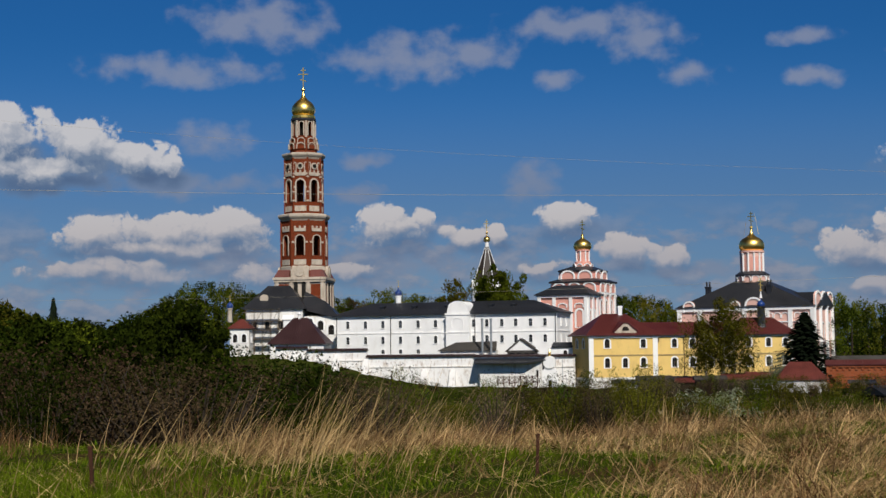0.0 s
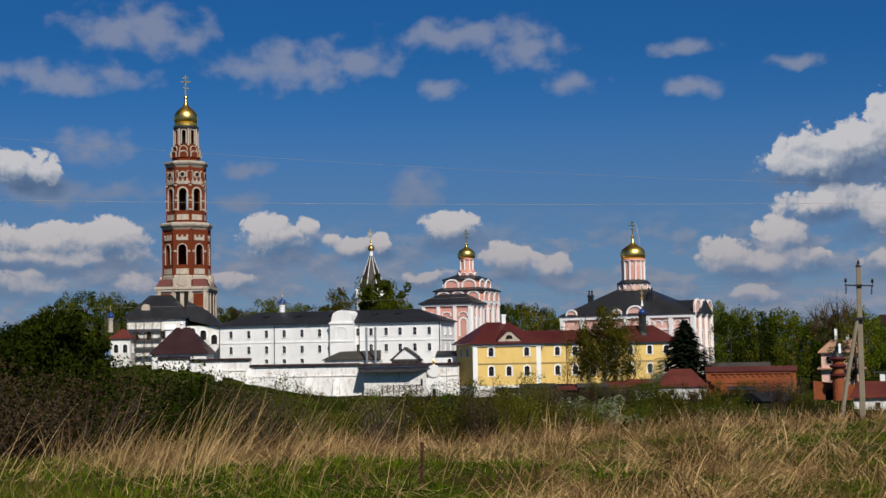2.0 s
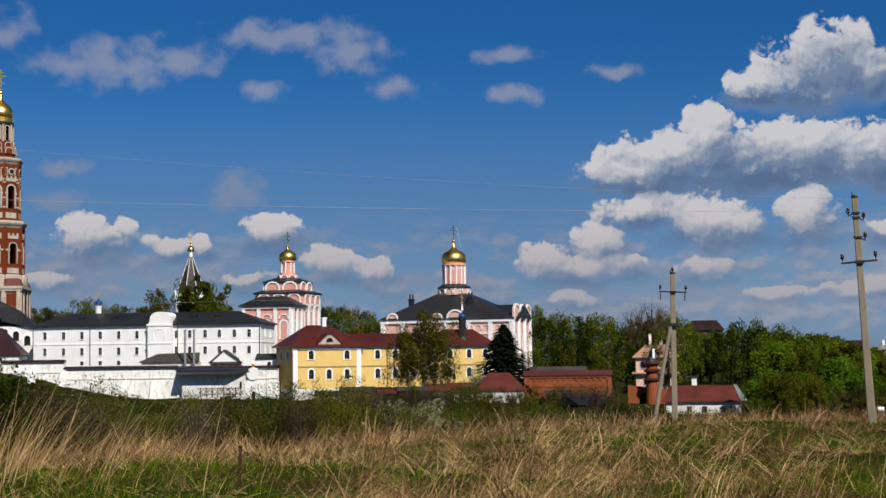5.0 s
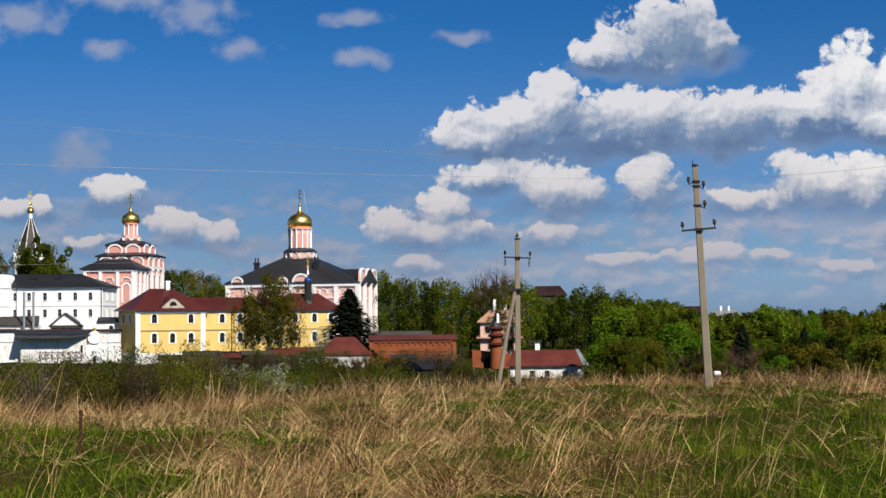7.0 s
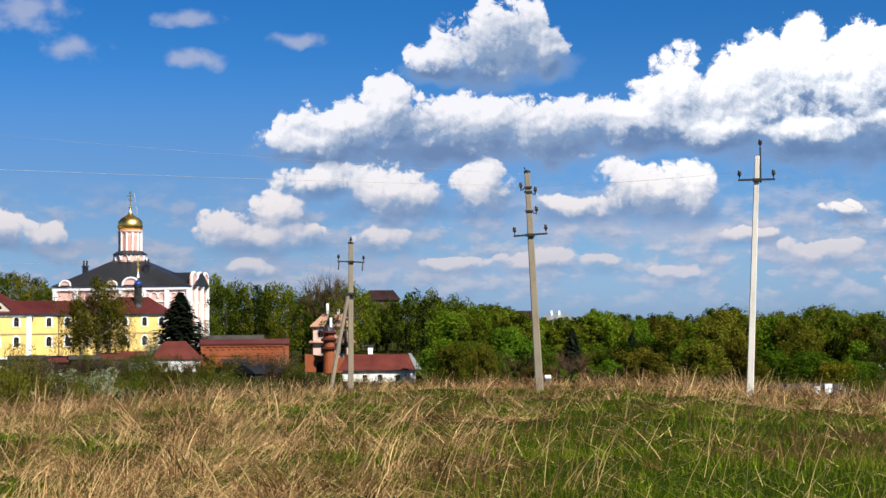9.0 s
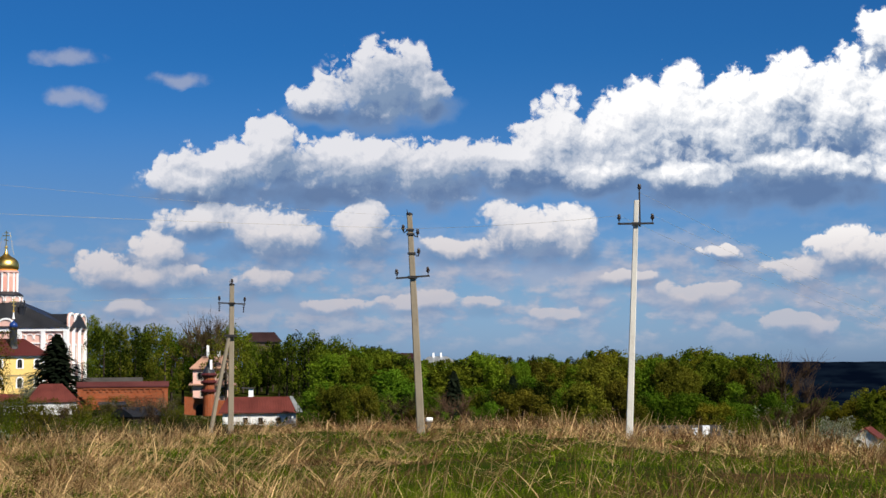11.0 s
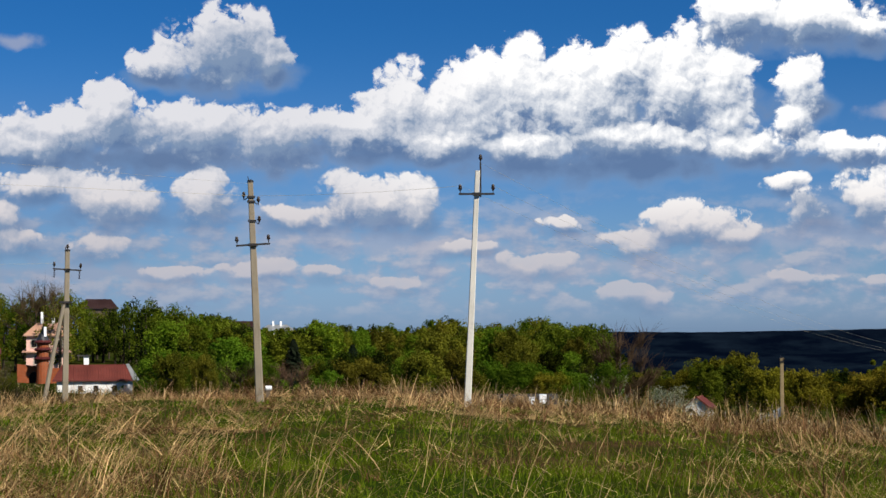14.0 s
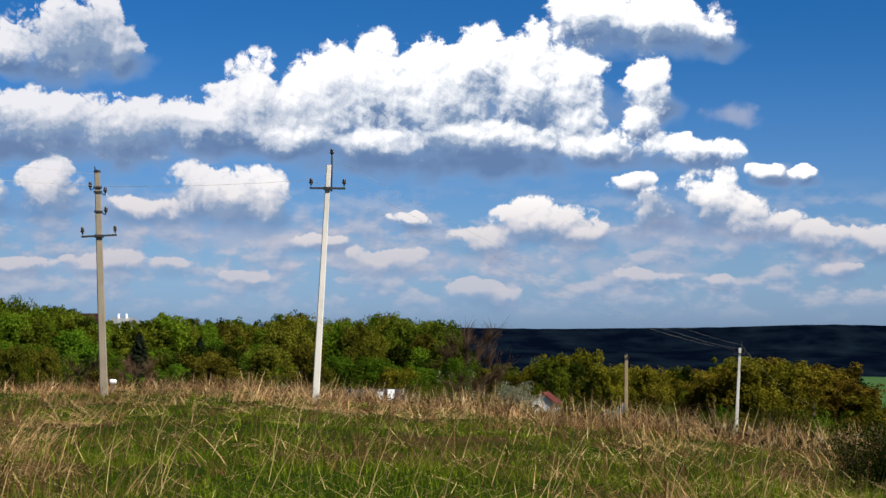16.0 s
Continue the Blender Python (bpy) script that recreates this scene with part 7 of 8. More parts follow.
LEFT_SKY = [(-20, 2.3), (-16.7, 2.22), (-15.6, 2.07), (-14.5, 1.53), (-13.1, 1.42), (-11.8, 1.26), (-10.8, 1.57), (-9.8, 2.10), (-9.2, 2.4), (-8.7, 2.2), (-8.4, 0.9), (-8.2, 0.55), (-6.6, 0.45), (-5.6, 0.0)]
LEFT_LOW = [(-20, 0.7), (-15.6, 0.65), (-13.7, 0.64), (-11.8, 0.22), (-9.8, 0.60), (-7.8, 0.6), (-6.4, 0.35), (-5.6, -0.3), (-5.0, -0.55), (-3.8, -1.25), (-1.8, -1.4)]
BEHIND = [(-11.5, 1.3), (-10.5, 1.7), (-9.8, 2.2), (-8.7, 2.76), (-8.1, 2.5), (-7.3, 2.59), (-6.4, 2.28), (-5.8, 1.9), (-4.3, 1.96), (-3.0, 1.99), (-2.1, 2.31), (-1.3, 2.13), (-0.3, 2.02), (0.3, 2.63), (0.9, 2.11), (3.0, 2.08), (4.4, 1.86), (6.1, 1.83), (6.8, 2.13), (7.8, 1.81), (8.6, 1.49), (13.2, 1.49)]
NEAR_BUSH = [(-5.8, -1.26), (-3.8, -1.49), (-2.2, -1.3), (-0.5, -1.4), (0.7, -1.54), (2.3, -1.56), (3.5, -1.6), (4.3, -1.75), (6.3, -1.6), (8.3, -1.5), (10.3, -1.55), (12.3, -1.4), (14.2, -1.5), (15.5, -1.6), (19, -1.75), (22, -1.9)]
WOOD_SKY = [(13.2, 1.49), (13.5, 1.69), (14.0, 1.99), (14.6, 1.64), (15.5, 1.37), (16.3, 1.46), (17.1, 1.15), (18.5, 1.34), (19.1, 1.50), (19.6, 0.85), (20.6, 0.85), (21.2, 1.41), (22.2, 1.00), (23.6, 0.68), (24.6, 0.57), (25.4, 0.2), (26.8, 0.15)]
WOOD_SKY += [(27.5, 0.57), (28.3, 0.33), (29.0, 0.2), (29.8, 0.27), (31.0, 0.19), (32.3, 0.59), (33.1, 0.33), (34.3, 0.27), (35.5, 0.53), (36.7, 0.22), (38.0, 0.18), (38.4, -0.6), (39.2, -1.1)]
WOOD_LOW = [(13.2, -0.6), (15.8, -0.5), (17.3, -0.2), (17.5, -1.3), (18.6, -1.3), (19.0, -0.6), (20.5, -0.7), (22.0, -0.5), (26, -0.7), (30, -0.5), (36, -0.5), (38.2, -0.9), (39, -1.5)]
RIGHT_SKY = [(37.0, -1.5), (37.9, -1.40), (39.8, -1.19), (40.8, -1.19), (41.2, -0.99), (42.4, -0.63), (43.1, -0.55), (43.9, -0.95), (44.5, -1.22), (45.5, -1.18), (46.1, -1.04), (46.6, -1.47), (47.4, -0.94), (48.3, -0.9), (49.6, -0.87), (50.7, -1.17), (51.3, -0.97), (52.3, -1.69), (53.0, -2.55), (56, -2.9)]
MIXED = [GREEN[0], GREEN[1], GREEN[2], GREEN[0], GREEN[5], GREEN[4], GREEN[2]]
# the shade over this wood and thicket is put into their darker leaves
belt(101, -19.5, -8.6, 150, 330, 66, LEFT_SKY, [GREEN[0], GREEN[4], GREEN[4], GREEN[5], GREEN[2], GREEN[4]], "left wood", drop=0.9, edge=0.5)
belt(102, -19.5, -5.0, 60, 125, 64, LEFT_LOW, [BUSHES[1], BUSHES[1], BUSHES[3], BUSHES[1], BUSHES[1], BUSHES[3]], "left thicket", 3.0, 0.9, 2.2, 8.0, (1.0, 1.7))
belt(104, -5.6, 22.0, 70, 190, 58, NEAR_BUSH, [BUSHES[0], BUSHES[2], BUSHES[3], BUSHES[6], BUSHES[1], BUSHES[6]], "slope bushes", 3.0, 0.5, 1.4, 5.0, (0.9, 1.6))
belt(106, 18.8, 38.4, 225, 375, 85, WOOD_SKY, MIXED + [GREEN[3], BARE[1], GREEN[6], GREEN[3]], "hillside wood", drop=0.9, most=16, clear=(17.0, 22.4, 402))
belt(107, 22.0, 38.6, 130, 230, 50, WOOD_LOW, [GREEN[4], GREEN[3], GREEN[2], GREEN[0], BARE[0]], "wood edge", drop=1.0, least=2.6, most=7.5, wide=(0.8, 1.6), clear=(33.2, 37.9, 240))
belt(112, 46.5, 54.0, 185, 215, 20, RIGHT_SKY, [GREEN[7], GREEN[7], GREEN[6]], "valley willows", drop=0.4, least=3.5, most=18, wide=(1.1, 1.6))
belt(108, 37.4, 56.0, 190, 330, 48, RIGHT_SKY, [GREEN[6], GREEN[0], GREEN[6], GREEN[2], GREEN[6], GREEN[4]], "valley willows", drop=0.7, least=3.5, most=18, wide=(1.0, 1.5))
belt(109, 38.0, 56.0, 150, 200, 28, [(a, min(e - 1.3, -2.6)) for a, e in RIGHT_SKY], [FAR_BUSHES[0], FAR_BUSHES[2], FAR_BUSHES[1], FAR_BUSHES[5]], "valley bushes", 3.0, 0.8, 1.5, 5.0, (1.0, 1.8))
belt(110, 14.0, 38.0, 78, 150, 30, [(10, -1.9), (22, -1.95), (26, -1.75), (38, -1.95)], [BUSHES[6], BUSHES[2], BUSHES[0], BUSHES[3]], "field edge bushes", 3.0, 0.35, 0.8, 3.0, (0.9, 1.8))

belt(111, 5.4, 17.0, 285, 325, 38, [(5, -0.9), (9, -0.85), (11.5, -0.7), (13, -0.9), (17, -0.8)], [FAR_BUSHES[0], FAR_BUSHES[2], FAR_BUSHES[1], FAR_BUSHES[3], FAR_BUSHES[6], FAR_BUSHES[6]], "yard bushes", 3.0, 0.3, 1.5, 5.5, (0.9, 1.5))


def far_wood(seed, az0, az1, r0, r1, count, profile, mats, label, drop=0.35, most=28.0):
    """A distant wood: trunks and leaf clumps of many trees that nobody could count, by kind of leaf."""
    rng = np.random.default_rng(seed)
    crowns, trunks = {m.name: [] for m in mats}, Mesh()
    for i in range(count):
        az = az0 + (az1 - az0) * (i + rng.random()) / count
        r = math.sqrt(rng.uniform(r0 * r0, r1 * r1))
        p = on_ground(az, r, 0.1)
        el = min(curve_at(profile, az + k) for k in (-0.15, 0, 0.15)) - (0 if rng.random() < 0.45 else rng.random() * drop)
        height = min(EYE.z + r * math.tan(radians(el)) - p.z, most)
        if height < 4:
            continue
        s = height / 9.6
        z = rng.uniform(2.0, 9.3, 34)
        a, reach = rng.uniform(0, 6.283, 34), 2.8 * np.sqrt(rng.random(34)) * np.sin(np.clip((z - 1.2) / 9.2, 0.05, 0.97) * math.pi) ** 0.6
        centres = np.stack([np.cos(a) * reach, np.sin(a) * reach, z], 1) * s + np.array(p)
        mat = mats[int(rng.integers(0, len(mats)))]
        crowns[mat.name].append(leaf_cloud(rng, centres, rng.uniform(0.4, 0.95, 34) * s, 2000, 0.36, 1.3))
        trunks.tube([tuple(p), tuple(p + Vector((0.1, 0.1, height * 0.8)))], [0.22 * s, 0.05 * s], 5)
    me = trunks.data("far_trunks", BARK)
    base = tagged(new("far_wood", me), label, "wood", kind="stuff")
    for m in {m.name: m for m in mats}.values():
        if crowns[m.name]:
            part("canopy", leaf_mesh("canopy", np.concatenate(crowns[m.name]), m), None, base)


far_wood(103, -10.8, 13.2, 478, 560, 150, BEHIND, [LEAF, LEAF_SHADED, LEAF_OLIVE, LEAF, LEAF_SHADED, TWIGS, LEAF], "mixed spring wood on the rise behind the monastery", 0.4)
far_wood(105, 13.2, 38.6, 385, 520, 165, [(a, e + 0.10) for a, e in WOOD_SKY], [LEAF, LEAF, LEAF_OLIVE, LEAF_SHADED, LEAF_BRIGHT], "mixed spring wood covering the far hillside")

# trees that stand out by themselves
plant(BIRCH, Vector((60.3, 344.8, -7.4)), 21.6, 40, 1.30)
plant(BIRCH, Vector((57.0, 346.5, -7.4)), 18.0, 170, 1.05)
plant(BIRCH, Vector((63.4, 347.5, -7.4)), 16.5, 250, 1.05)
plant(SPRUCE, Vector((77.8, 343.3, -7.2)), 15.8, 10, 2.5)
plant(GREEN[0], Vector((14.6, 421.8, 0.5)), 23.6, 75, 0.95, label="dark poplar-like tree behind the cell block")
plant(GREEN[5], Vector((11.0, 424.0, 0.5)), 20.0, 10, 0.9)
plant(BARE[0], Vector((122.2, 380.9, -5.0)), 21.5, 30, 1.0, unit=9.4)
plant(BARE[1], Vector((127.0, 384.0, -5.0)), 20.0, 120, 1.0, unit=9.4)
plant(THIN[0], Vector((3.0, 455.0, 1.0)), 23.0, 60, 1.0)
plant(SPRUCE, Vector((-73.0, 297.0, -7.0)), 18.8, 0, 0.75, label="single dark spruce above a thicket")
for az, d, h in ((26.8, 205, 8.8), (28.92, 178, 7.4), (29.3, 182, 6.0)):
    plant(SPRUCE, on_ground(az, d, 0.2), h, az * 13, 1.6)
plant(GREEN[3], on_ground(24.75, 205, 0.2), 9.6, 20, 1.25, label="round bright green tree at the wood's edge")
plant(GREEN[3], on_ground(24.2, 210, 0.2), 8.0, 200, 1.2)
plant(BARE[0], on_ground(38.5, 215, 0.2), 13.5, 0, 1.1, unit=9.4, label="bare red-brown tree at the end of the wood")
plant(BUSHES[4], on_ground(38.3, 190, 0.2), 5.6, 0, 1.0, 3.0, label="small tree in white blossom")
plant(BUSHES[4], on_ground(37.75, 198, 0.2), 5.4, 70, 0.8, 3.0)
plant(BUSHES[4], on_ground(39.9, 150, 0.2), 3.2, 90, 1.3, 3.0)
plant(BUSHES[4], on_ground(40.4, 165, 0.2), 4.0, 10, 1.3, 3.0)
plant(BUSHES[4], on_ground(9.8, 120, 0.1), 4.2, 30, 1.5, 3.0)
plant(BUSHES[4], on_ground(11.75, 325, 0.2), 8.0, 0, 0.9, 3.0)
plant(BUSHES[2], on_ground(30.85, 112, 0.1), 2.4, 0, 1.8, 3.0, label="yellow-olive bush at the field's edge")
for az, d, h in ((17.9, 240, 2.6), (18.5, 236, 2.0), (19.1, 246, 2.8), (19.7, 240, 3.4), (17.3, 245, 3.4)):
    plant(BUSHES[3], on_ground(az, d, 0.1), h, az * 40, 1.6, 3.0)
plant(FEATHERY, on_ground(-1.25, 62, 0.1), 3.5, 0, 0.52, 3.0, label="upright green bush before the precinct wall")
plant(FEATHERY, on_ground(1.75, 64, 0.1), 3.0, 50, 0.42, 3.0, label="upright green bush on the slope")
plant(BUSHES[2], on_ground(7.0, 72, 0.1), 2.9, 50, 1.4, 3.0, label="twiggy olive thicket bush")
plant(BUSHES[2], on_ground(12.3, 95, 0.1), 3.2, 50, 1.2, 3.0)
for az, d, h in ((53.2, 27.0, 1.25), (54.6, 26.0, 1.6), (52.2, 30.0, 0.9)):
    plant(BUSHES[1], on_ground(az, d, 0.05), h, az * 31, 1.3, 3.0, label="small dark leafy bush at the field's edge")


def bank_bushes():
    """Olive and twiggy bushes scattered over the bank before the precinct wall."""
    rng = random.Random(67)
    for i in range(26):
        az = -5.0 + 13.0 * (i + rng.random()) / 26
        kind = rng.choice((BUSHES[0], BUSHES[2], BUSHES[6], FEATHERY, BUSHES[3], BUSHES[2]))
        plant(kind, on_ground(az, rng.uniform(56, 92), 0.1), rng.uniform(1.8, 3.3), rng.uniform(0, 360), rng.uniform(0.8, 1.4), 3.0, "bank bushes")


bank_bushes()


def fresh_bank():
    """A bank of fresh bushes between the field and the wood."""
    rng = random.Random(65)
    for i in range(14):
        az = 33.0 + 5.0 * (i + rng.random()) / 14
        r = rng.uniform(140, 215)
        kind = rng.choice((FAR_BUSHES[5], FAR_BUSHES[5], FAR_BUSHES[0], FAR_BUSHES[2], FAR_BUSHES[3]))
        plant(kind, on_ground(az, r, 0.2), rng.uniform(1.8, 4.6), rng.uniform(0, 360), rng.uniform(1.0, 1.7), 3.0, "fresh bank bushes")
    for i in range(9):
        plant(rng.choice((GREEN[3], GREEN[3], GREEN[6])), on_ground(33.6 + 0.45 * i, rng.uniform(185, 215), 0.2), rng.uniform(5.4, 7.4), rng.uniform(0, 360), rng.uniform(1.1, 1.6), group="fresh bank trees")


fresh_bank()


def wall_foot():
    """Ragged bushes and saplings along the foot of the precinct wall."""
    rng = random.Random(64)
    for i in range(32):
        az = -4.6 + 9.4 * (i + rng.random()) / 32
        r = rng.uniform(318, 376)
        kind = rng.choice((FAR_BUSHES[0], FAR_BUSHES[1], FAR_BUSHES[3], FAR_BUSHES[2], FAR_BUSHES[5], FAR_BUSHES[6]))
        plant(kind, on_ground(az, r, 0.2), rng.uniform(1.2, 3.0), rng.uniform(0, 360), rng.uniform(0.9, 1.7), 3.0, "wall-foot bushes")
    plant(FAR_BUSHES[5], on_ground(4.35, 300, 0.2), 5.0, 10, 1.5, 3.0, "wall-foot bushes", "broad bright green bush below the gate")


wall_foot()


# ---------------------------------------------------------------- the meadow
def value_noise(x, y, scale, seed):
    """Smooth noise in 0..1 over the plane."""
    grid = np.random.default_rng(seed).random((257, 257))
    u, v = (x * scale) % 256, (y * scale) % 256
    i, j = u.astype(int), v.astype(int)
    fu, fv = u - i, v - j
    fu, fv = fu * fu * (3 - 2 * fu), fv * fv * (3 - 2 * fv)
    return (grid[i, j] * (1 - fu) + grid[i + 1, j] * fu) * (1 - fv) + (grid[i, j + 1] * (1 - fu) + grid[i + 1, j + 1] * fu) * fv


def strips(name, root, heading, lean, bend, length, width, steps, mat, label, rng):
    """Curved tapering blades: lean and bend are angles from upright at the foot and added along the blade."""
    n = len(root)
    rows = []
    p = root.copy()
    side = np.stack([-np.sin(heading + rng.normal(0, 0.9, n)), np.cos(heading + rng.normal(0, 0.9, n)), np.zeros(n)], 1)
    side[:, 0] += 0.7
    side /= np.linalg.norm(side, axis=1)[:, None]
    for k in range(steps + 1):
        half = (width * (1 - 0.85 * k / steps) * 0.5)[:, None]
        rows.append((p - side * half, p + side * half))
        tilt = lean + bend * (k + 0.5) / steps
        d = np.stack([np.sin(tilt) * np.cos(heading), np.sin(tilt) * np.sin(heading), np.cos(tilt)], 1)
        p = p + d * (length / steps)[:, None]
        floor = ground_z(p[:, 0], p[:, 1]) + 0.02
        p[:, 2] = np.maximum(p[:, 2], floor)
    verts = np.empty((n, (steps + 1) * 2, 3), np.float32)
    for k, (a, b) in enumerate(rows):
        verts[:, 2 * k], verts[:, 2 * k + 1] = a, b
    per = (steps + 1) * 2
    cell = np.array([[2 * k, 2 * k + 1, 2 * k + 3, 2 * k + 2] for k in range(steps)], np.int32)
    index = (np.arange(n, dtype=np.int32)[:, None, None] * per + cell[None]).reshape(-1)
    me = bpy.data.meshes.new(name)
    me.vertices.add(n * per)
    me.vertices.foreach_set("co", verts.ravel())
    me.loops.add(len(index))
    me.loops.foreach_set("vertex_index", index)
    me.polygons.add(len(index) // 4)
    me.polygons.foreach_set("loop_start", np.arange(0, len(index), 4, dtype=np.int32))
    me.update(calc_edges=True)
    me.materials.append(mat)
    return tagged(new(name, me), label, "grass", kind="stuff")


def crest(az):
    """How far the level field reaches before it falls away."""
    return np.interp(az, [-24, -16, -6, 0, 8, 16, 22, 34, 42, 48, 56, 62], [38, 41, 46, 54, 62, 78, 86, 80, 52, 40, 36, 34])


def scatter(rng, count, near=12.5, power=1.0):
    az = rng.uniform(-20, 57, count)
    far = crest(az)
    u = rng.random(count)
    r = near * (far / near) ** (u ** power)
    a = np.radians(az)
    return r * np.sin(a), r * np.cos(a), r, az


def dry_share(x, y):
    """Where dead straw stands: 0 in green turf, 1 in thick straw."""
    n = 0.32 * value_noise(x + 200, y + 200, 0.15, 5) + 0.40 * value_noise(x + 90, y + 40, 0.42, 6) + 0.28 * value_noise(x, y + 77, 1.1, 7)
    az, r = np.degrees(np.arctan2(x, y)), np.hypot(x, y)
    open_turf = 1.6 * np.exp(-((az - 2.0) / 6.0) ** 2) * np.clip((36 - r) / 10, 0, 1) + 0.7 * np.exp(-((az - 34) / 9.0) ** 2) * np.clip((46 - r) / 10, 0, 1) + 1.6 * np.clip((az - 45) / 5, 0, 1) + 2.2 * np.clip((-6.5 - az) / 4, 0, 1)
    rim = np.clip(r / crest(az) - 0.70, 0, 0.3)
    return np.clip((n - 0.470 - 0.20 * open_turf + 0.95 * rim) / 0.14, 0, 1)


def meadow():
    rng = np.random.default_rng(77)

    def ground_of(x, y):
        return np.stack([x, y, ground_z(x, y) - 0.02], 1)
    # short green turf
    x, y, r, az = scatter(rng, 135000, power=0.95)
    keep = rng.random(len(x)) < (1.0 - 0.7 * dry_share(x, y)) * np.clip((value_noise(x + 17, y + 23, 0.8, 15) - 0.18) * 3.2, 0.45, 1)
    x, y, r = x[keep], y[keep], r[keep]
    n = len(x)
    strips("green_grass", ground_of(x, y), rng.uniform(0, 6.283, n), rng.uniform(0.05, 0.6, n), rng.uniform(0.1, 1.0, n),
           rng.uniform(0.09, 0.27, n) * (0.40 + 1.1 * value_noise(x, y, 0.5, 9)), 0.006 + 0.00040 * r, 2, GREEN_BLADES, "short green spring grass of the meadow", rng)
    # lodged straw: sheaves fanning over in swirls, each from its own tuft
    x, y, r, az = scatter(rng, 8600, power=0.92)
    share = dry_share(x, y)
    keep = rng.random(len(x)) < 0.04 + 0.96 * share
    x, y, share = x[keep], y[keep], share[keep]
    each = (rng.uniform(6, 16, len(x)) * (1 + 2.2 * rng.random(len(x)) ** 2)).astype(int)
    tuft = np.repeat(np.arange(len(x)), each)
    n = len(tuft)
    swirl = -np.arctan2(x, y) + 2.0 * (value_noise(x + 31, y + 12, 0.20, 11) - 0.5) + rng.normal(0, 0.7, len(x))
    swirl = np.where(rng.random(len(x)) < 0.42, swirl + math.pi, swirl)
    size = rng.uniform(0.5, 1.25, len(x)) * (0.62 + 0.38 * share)
    rim = np.clip((np.hypot(x, y) / crest(np.degrees(np.arctan2(x, y))) - 0.55) / 0.35, 0, 1)
    flop = (0.30 + 1.10 * rng.random(len(x)) ** 0.7) * (1 - 0.30 * rim)
    size *= 1 - 0.10 * rim
    spread = rng.uniform(0.06, 0.26, len(x))
    mid = x, y
    x, y = x[tuft] + rng.normal(0, 1, n) * spread[tuft], y[tuft] + rng.normal(0, 1, n) * spread[tuft] * 0.7
    r = np.hypot(x, y)
    heading, tilt, bend = swirl[tuft] + rng.normal(0, 0.30, n), flop[tuft] + rng.normal(0, 0.17, n), rng.uniform(0.2, 1.6, n)
    long, wide = rng.uniform(0.40, 1.2, n) * size[tuft], (0.0065 + 0.00042 * r) * rng.uniform(0.5, 1.5, n)
    # towards the plain more of the tufts are russet than straw
    brown = (rng.random(len(size)) < np.interp(np.degrees(np.arctan2(*mid)), [-10, 16, 26, 40], [0.10, 0.16, 0.34, 0.46]))[tuft]
    for name, mat, keep, label in (("dry_grass", STRAW, ~brown, "lodged dry straw from last year"), ("brown_grass", RUSSET, brown, "lodged russet dead grass")):
        strips(name, ground_of(x[keep], y[keep]), heading[keep], tilt[keep], bend[keep], long[keep], wide[keep], 4, mat, label, rng)
    # flat thatch close to the ground
    x, y, r, az = scatter(rng, 70000, power=0.95)
    keep = rng.random(len(x)) < 0.12 + 0.45 * dry_share(x, y)
    x, y, r = x[keep], y[keep], r[keep]
    n = len(x)
    strips("thatch", ground_of(x, y) + np.array([0, 0, 0.06]), rng.uniform(0, 6.283, n), rng.uniform(1.1, 1.5, n), rng.uniform(-0.2, 0.3, n),
           rng.uniform(0.25, 0.7, n), 0.006 + 0.00042 * r, 2, STRAW, "flattened dead grass on the turf", rng)
    # tall stems that still stand
    x, y, r, az = scatter(rng, 3600, power=0.55)
    keep = rng.random(len(x)) < 0.15 + 0.85 * dry_share(x, y)
    x, y, r = x[keep], y[keep], r[keep]
    n = len(x)
    strips("standing_stalks", ground_of(x, y), -np.arctan2(x, y) + 0.1 + rng.normal(0, 0.5, n), rng.uniform(0.05, 0.55, n), rng.uniform(0.0, 0.7, n),
           rng.uniform(0.4, 1.0, n), 0.005 + 0.00034 * r, 4, STRAW, "tall pale standing grass stalks", rng)
    # a few long reeds that tower over the rest, in loose stands
    x, y, r, az = scatter(rng, 800, power=1.2)
    keep = rng.random(len(x)) < np.clip((value_noise(x + 60, y + 160, 0.22, 31) - 0.55) * 3.0, 0, 1)
    x, y, r = x[keep], y[keep], r[keep]
    n = len(x)
    strips("tall_reeds", ground_of(x, y), -np.arctan2(x, y) + rng.normal(0, 0.6, n), rng.uniform(0.02, 0.5, n), rng.uniform(0.0, 0.8, n),
           rng.uniform(0.8, 1.5, n), 0.006 + 0.00030 * r, 5, STRAW, "long pale reeds over the straw", rng)
    # a stand of old reeds before the thicket
    az = np.radians(rng.normal(-5.0, 3.2, 300))
    r = rng.uniform(24, 42, 300)
    x, y = r * np.sin(az), r * np.cos(az)
    n = len(x)
    strips("old_reeds", ground_of(x, y), -az + rng.normal(0, 0.35, n), rng.uniform(0.15, 0.75, n), rng.uniform(0.0, 0.6, n),
           rng.uniform(0.9, 1.9, n), 0.008 + 0.00032 * r, 5, STRAW, "leaning old reeds before a thicket", rng)
    # brown dock stalks of last year
    x, y, r, az = scatter(rng, 150, power=0.6)
    n = len(x)
    strips("dock_stalks", ground_of(x, y), rng.uniform(0, 6.283, n), rng.uniform(0.0, 0.2, n), rng.uniform(-0.1, 0.2, n),
           rng.uniform(0.5, 1.0, n), 0.008 + 0.00035 * r, 3, DOCK, "dark brown dead dock stalks", rng)
    # russet dead weeds in patches, thick along the far edge
    x, y, r, az = scatter(rng, 46000, power=0.7)
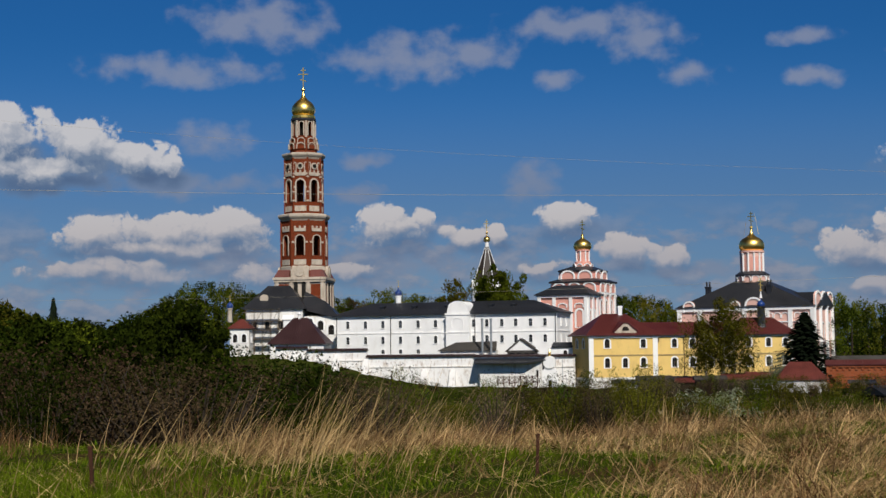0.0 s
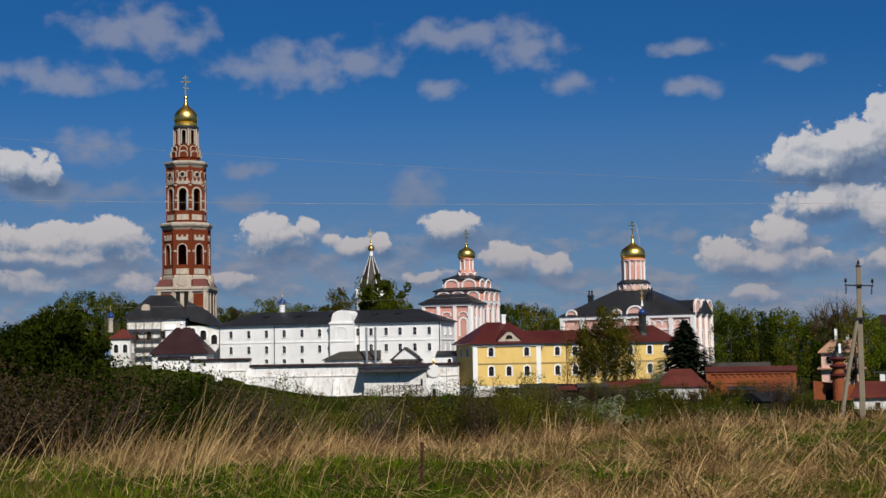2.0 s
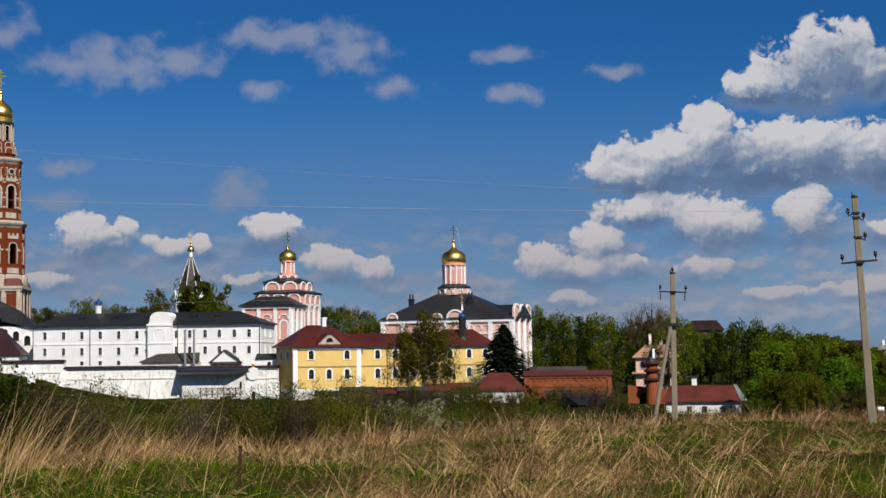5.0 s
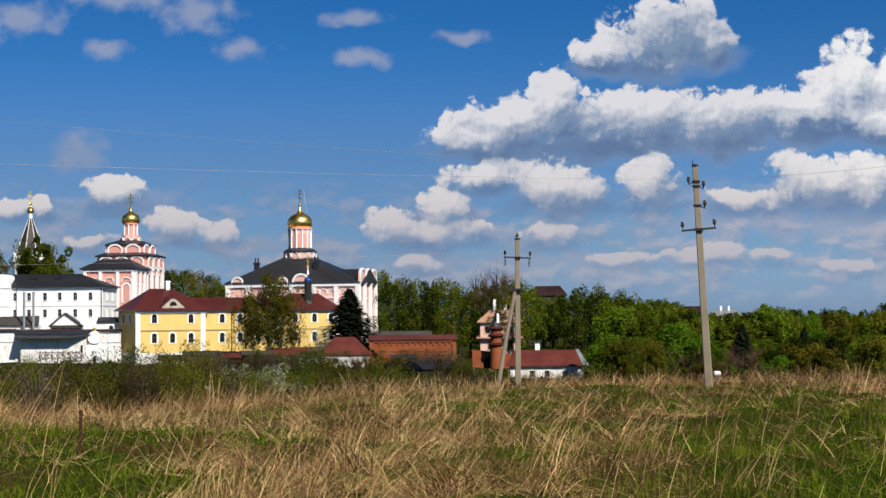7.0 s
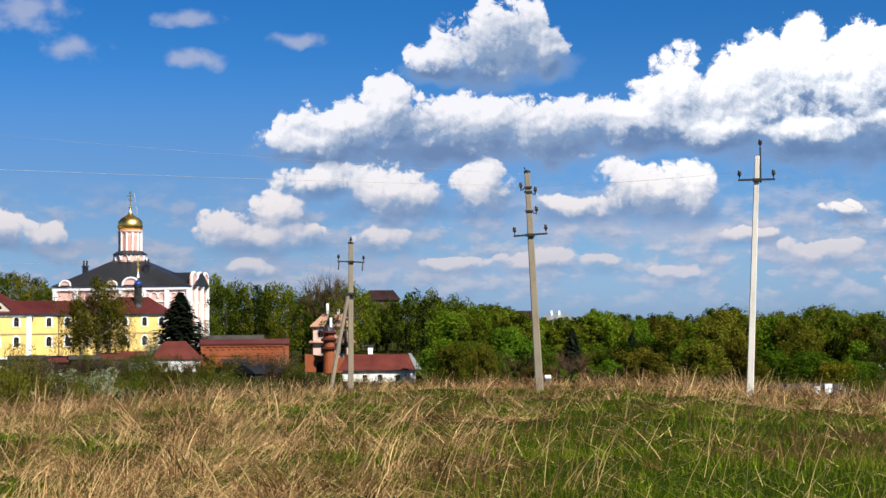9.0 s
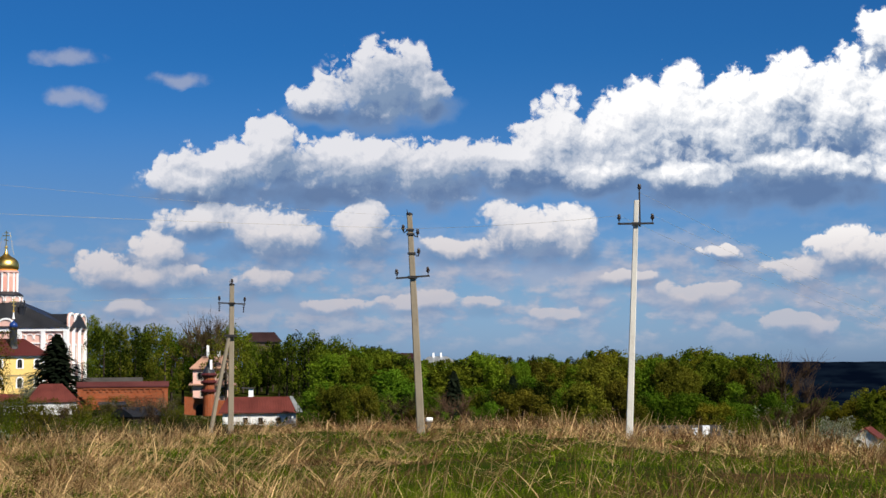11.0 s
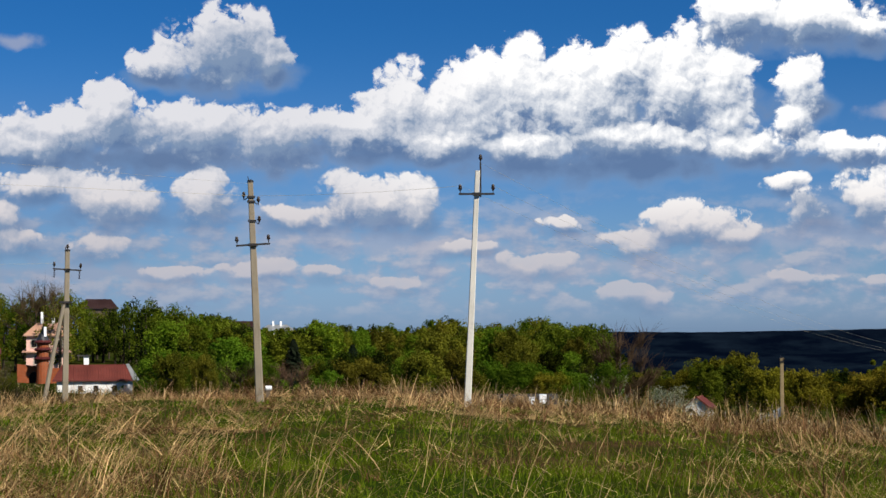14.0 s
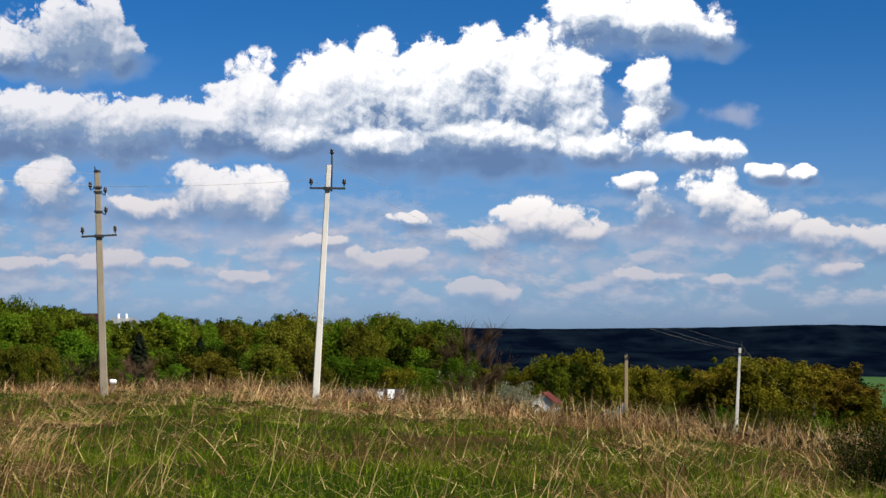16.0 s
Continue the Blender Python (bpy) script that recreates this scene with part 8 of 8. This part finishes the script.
    patch = value_noise(x + 140, y + 9, 0.3, 21) + 0.70 * np.clip(r / crest(np.degrees(np.arctan2(x, y))) - 0.6, 0, 1)
    keep = (patch > 0.70) & (rng.random(len(x)) < 0.25 + 1.5 * np.clip(r / crest(az) - 0.55, 0, 0.5))
    x, y, r = x[keep], y[keep], r[keep]
    n = len(x)
    strips("dead_weeds", ground_of(x, y), rng.uniform(0, 6.283, n), rng.uniform(0.0, 0.9, n), rng.uniform(-0.2, 0.7, n),
           rng.uniform(0.30, 0.95, n), 0.004 + 0.00030 * r, 3, RUSSET, "russet dead weed stalks", rng)


meadow()


def scrub():
    """Rank growth on the slopes beyond the field: low leafy tangles and pale dead stems."""
    rng = np.random.default_rng(88)
    for name, mat, count, size, label in (("green_scrub", LEAF_SHADED, 120000, 0.22, "low dark green scrub on the slopes"), ("olive_scrub", LEAF_OLIVE, 90000, 0.20, "olive budding scrub on the slopes"),
                                          ("brown_scrub", PALE_TWIGS, 110000, 0.21, "brown leafless scrub on the slopes"), ("nettle_patch", LEAF_BRIGHT, 36000, 0.20, "bright green nettle beds on the slopes")):
        az = rng.uniform(-19, 56, count)
        r = 48 * (392 / 48) ** (rng.random(count) ** 0.75)
        keep = (r > crest(az) * 1.02) & (r < np.interp(az, [-19, 5, 6, 56], [392, 384, 330, 330]))
        x, y = r * np.sin(np.radians(az)), r * np.cos(np.radians(az))
        keep &= value_noise(x + 50 * size, y, 0.07, int(1700 * size)) > {"nettle_patch": 0.62, "green_scrub": 0.46, "brown_scrub": 0.30, "olive_scrub": 0.38}[name]
        x, y, r = x[keep], y[keep], r[keep]
        lump = value_noise(x, y, 0.35, 3) * 1.3
        at = np.stack([x, y, ground_z(x, y) + rng.random(len(x)) ** 1.6 * lump * 0.8], 1)
        leaves = leaf_cloud(rng, at, np.full(len(at), 0.05), len(at), 1.25).reshape(-1, 3, 3)
        leaves = np.repeat(at, 3, axis=0) + (leaves - leaves.mean(1, keepdims=True)).reshape(-1, 3) * 0.62 * size * np.repeat(0.6 + r / 300, 3)[:, None]
        tagged(new(name, leaf_mesh(name, leaves, mat)), label, "scrub", kind="stuff")


scrub()


def slope_straw():
    """Dead grass and weeds standing on the slopes beyond the field."""
    rng = np.random.default_rng(91)
    az = rng.uniform(-10, 54, 30000)
    r = crest(az) * (1 + 2.6 * rng.random(len(az)) ** 1.3)
    x, y = r * np.sin(np.radians(az)), r * np.cos(np.radians(az))
    keep = value_noise(x + 11, y + 5, 0.09, 41) + 0.5 * value_noise(x, y, 0.5, 42) > 0.62
    x, y, r = x[keep], y[keep], r[keep]
    n = len(x)
    root = np.stack([x, y, ground_z(x, y) - 0.02], 1)
    half = n * 11 // 20
    for name, mat, cut, label in (("slope_straw", STRAW, slice(0, half), "pale dead grass on the slope"), ("slope_weeds", RUSSET, slice(half, n), "russet dead weeds on the slope")):
        k = len(x[cut])
        strips(name, root[cut], rng.uniform(0, 6.283, k), rng.uniform(0.0, 0.7, k), rng.uniform(0.0, 0.9, k), rng.uniform(0.5, 1.5, k), 0.010 + 0.00042 * r[cut], 3, mat, label, rng)


slope_straw()

# the patterns that the copies were taken from are not part of the place
for master in (*GREEN, *THIN, *BARE, *BUSHES, *FAR_BUSHES, SPRUCE, BIRCH, FEATHERY):
    for ob in (*master.children_recursive, master):
        bpy.data.objects.remove(ob)
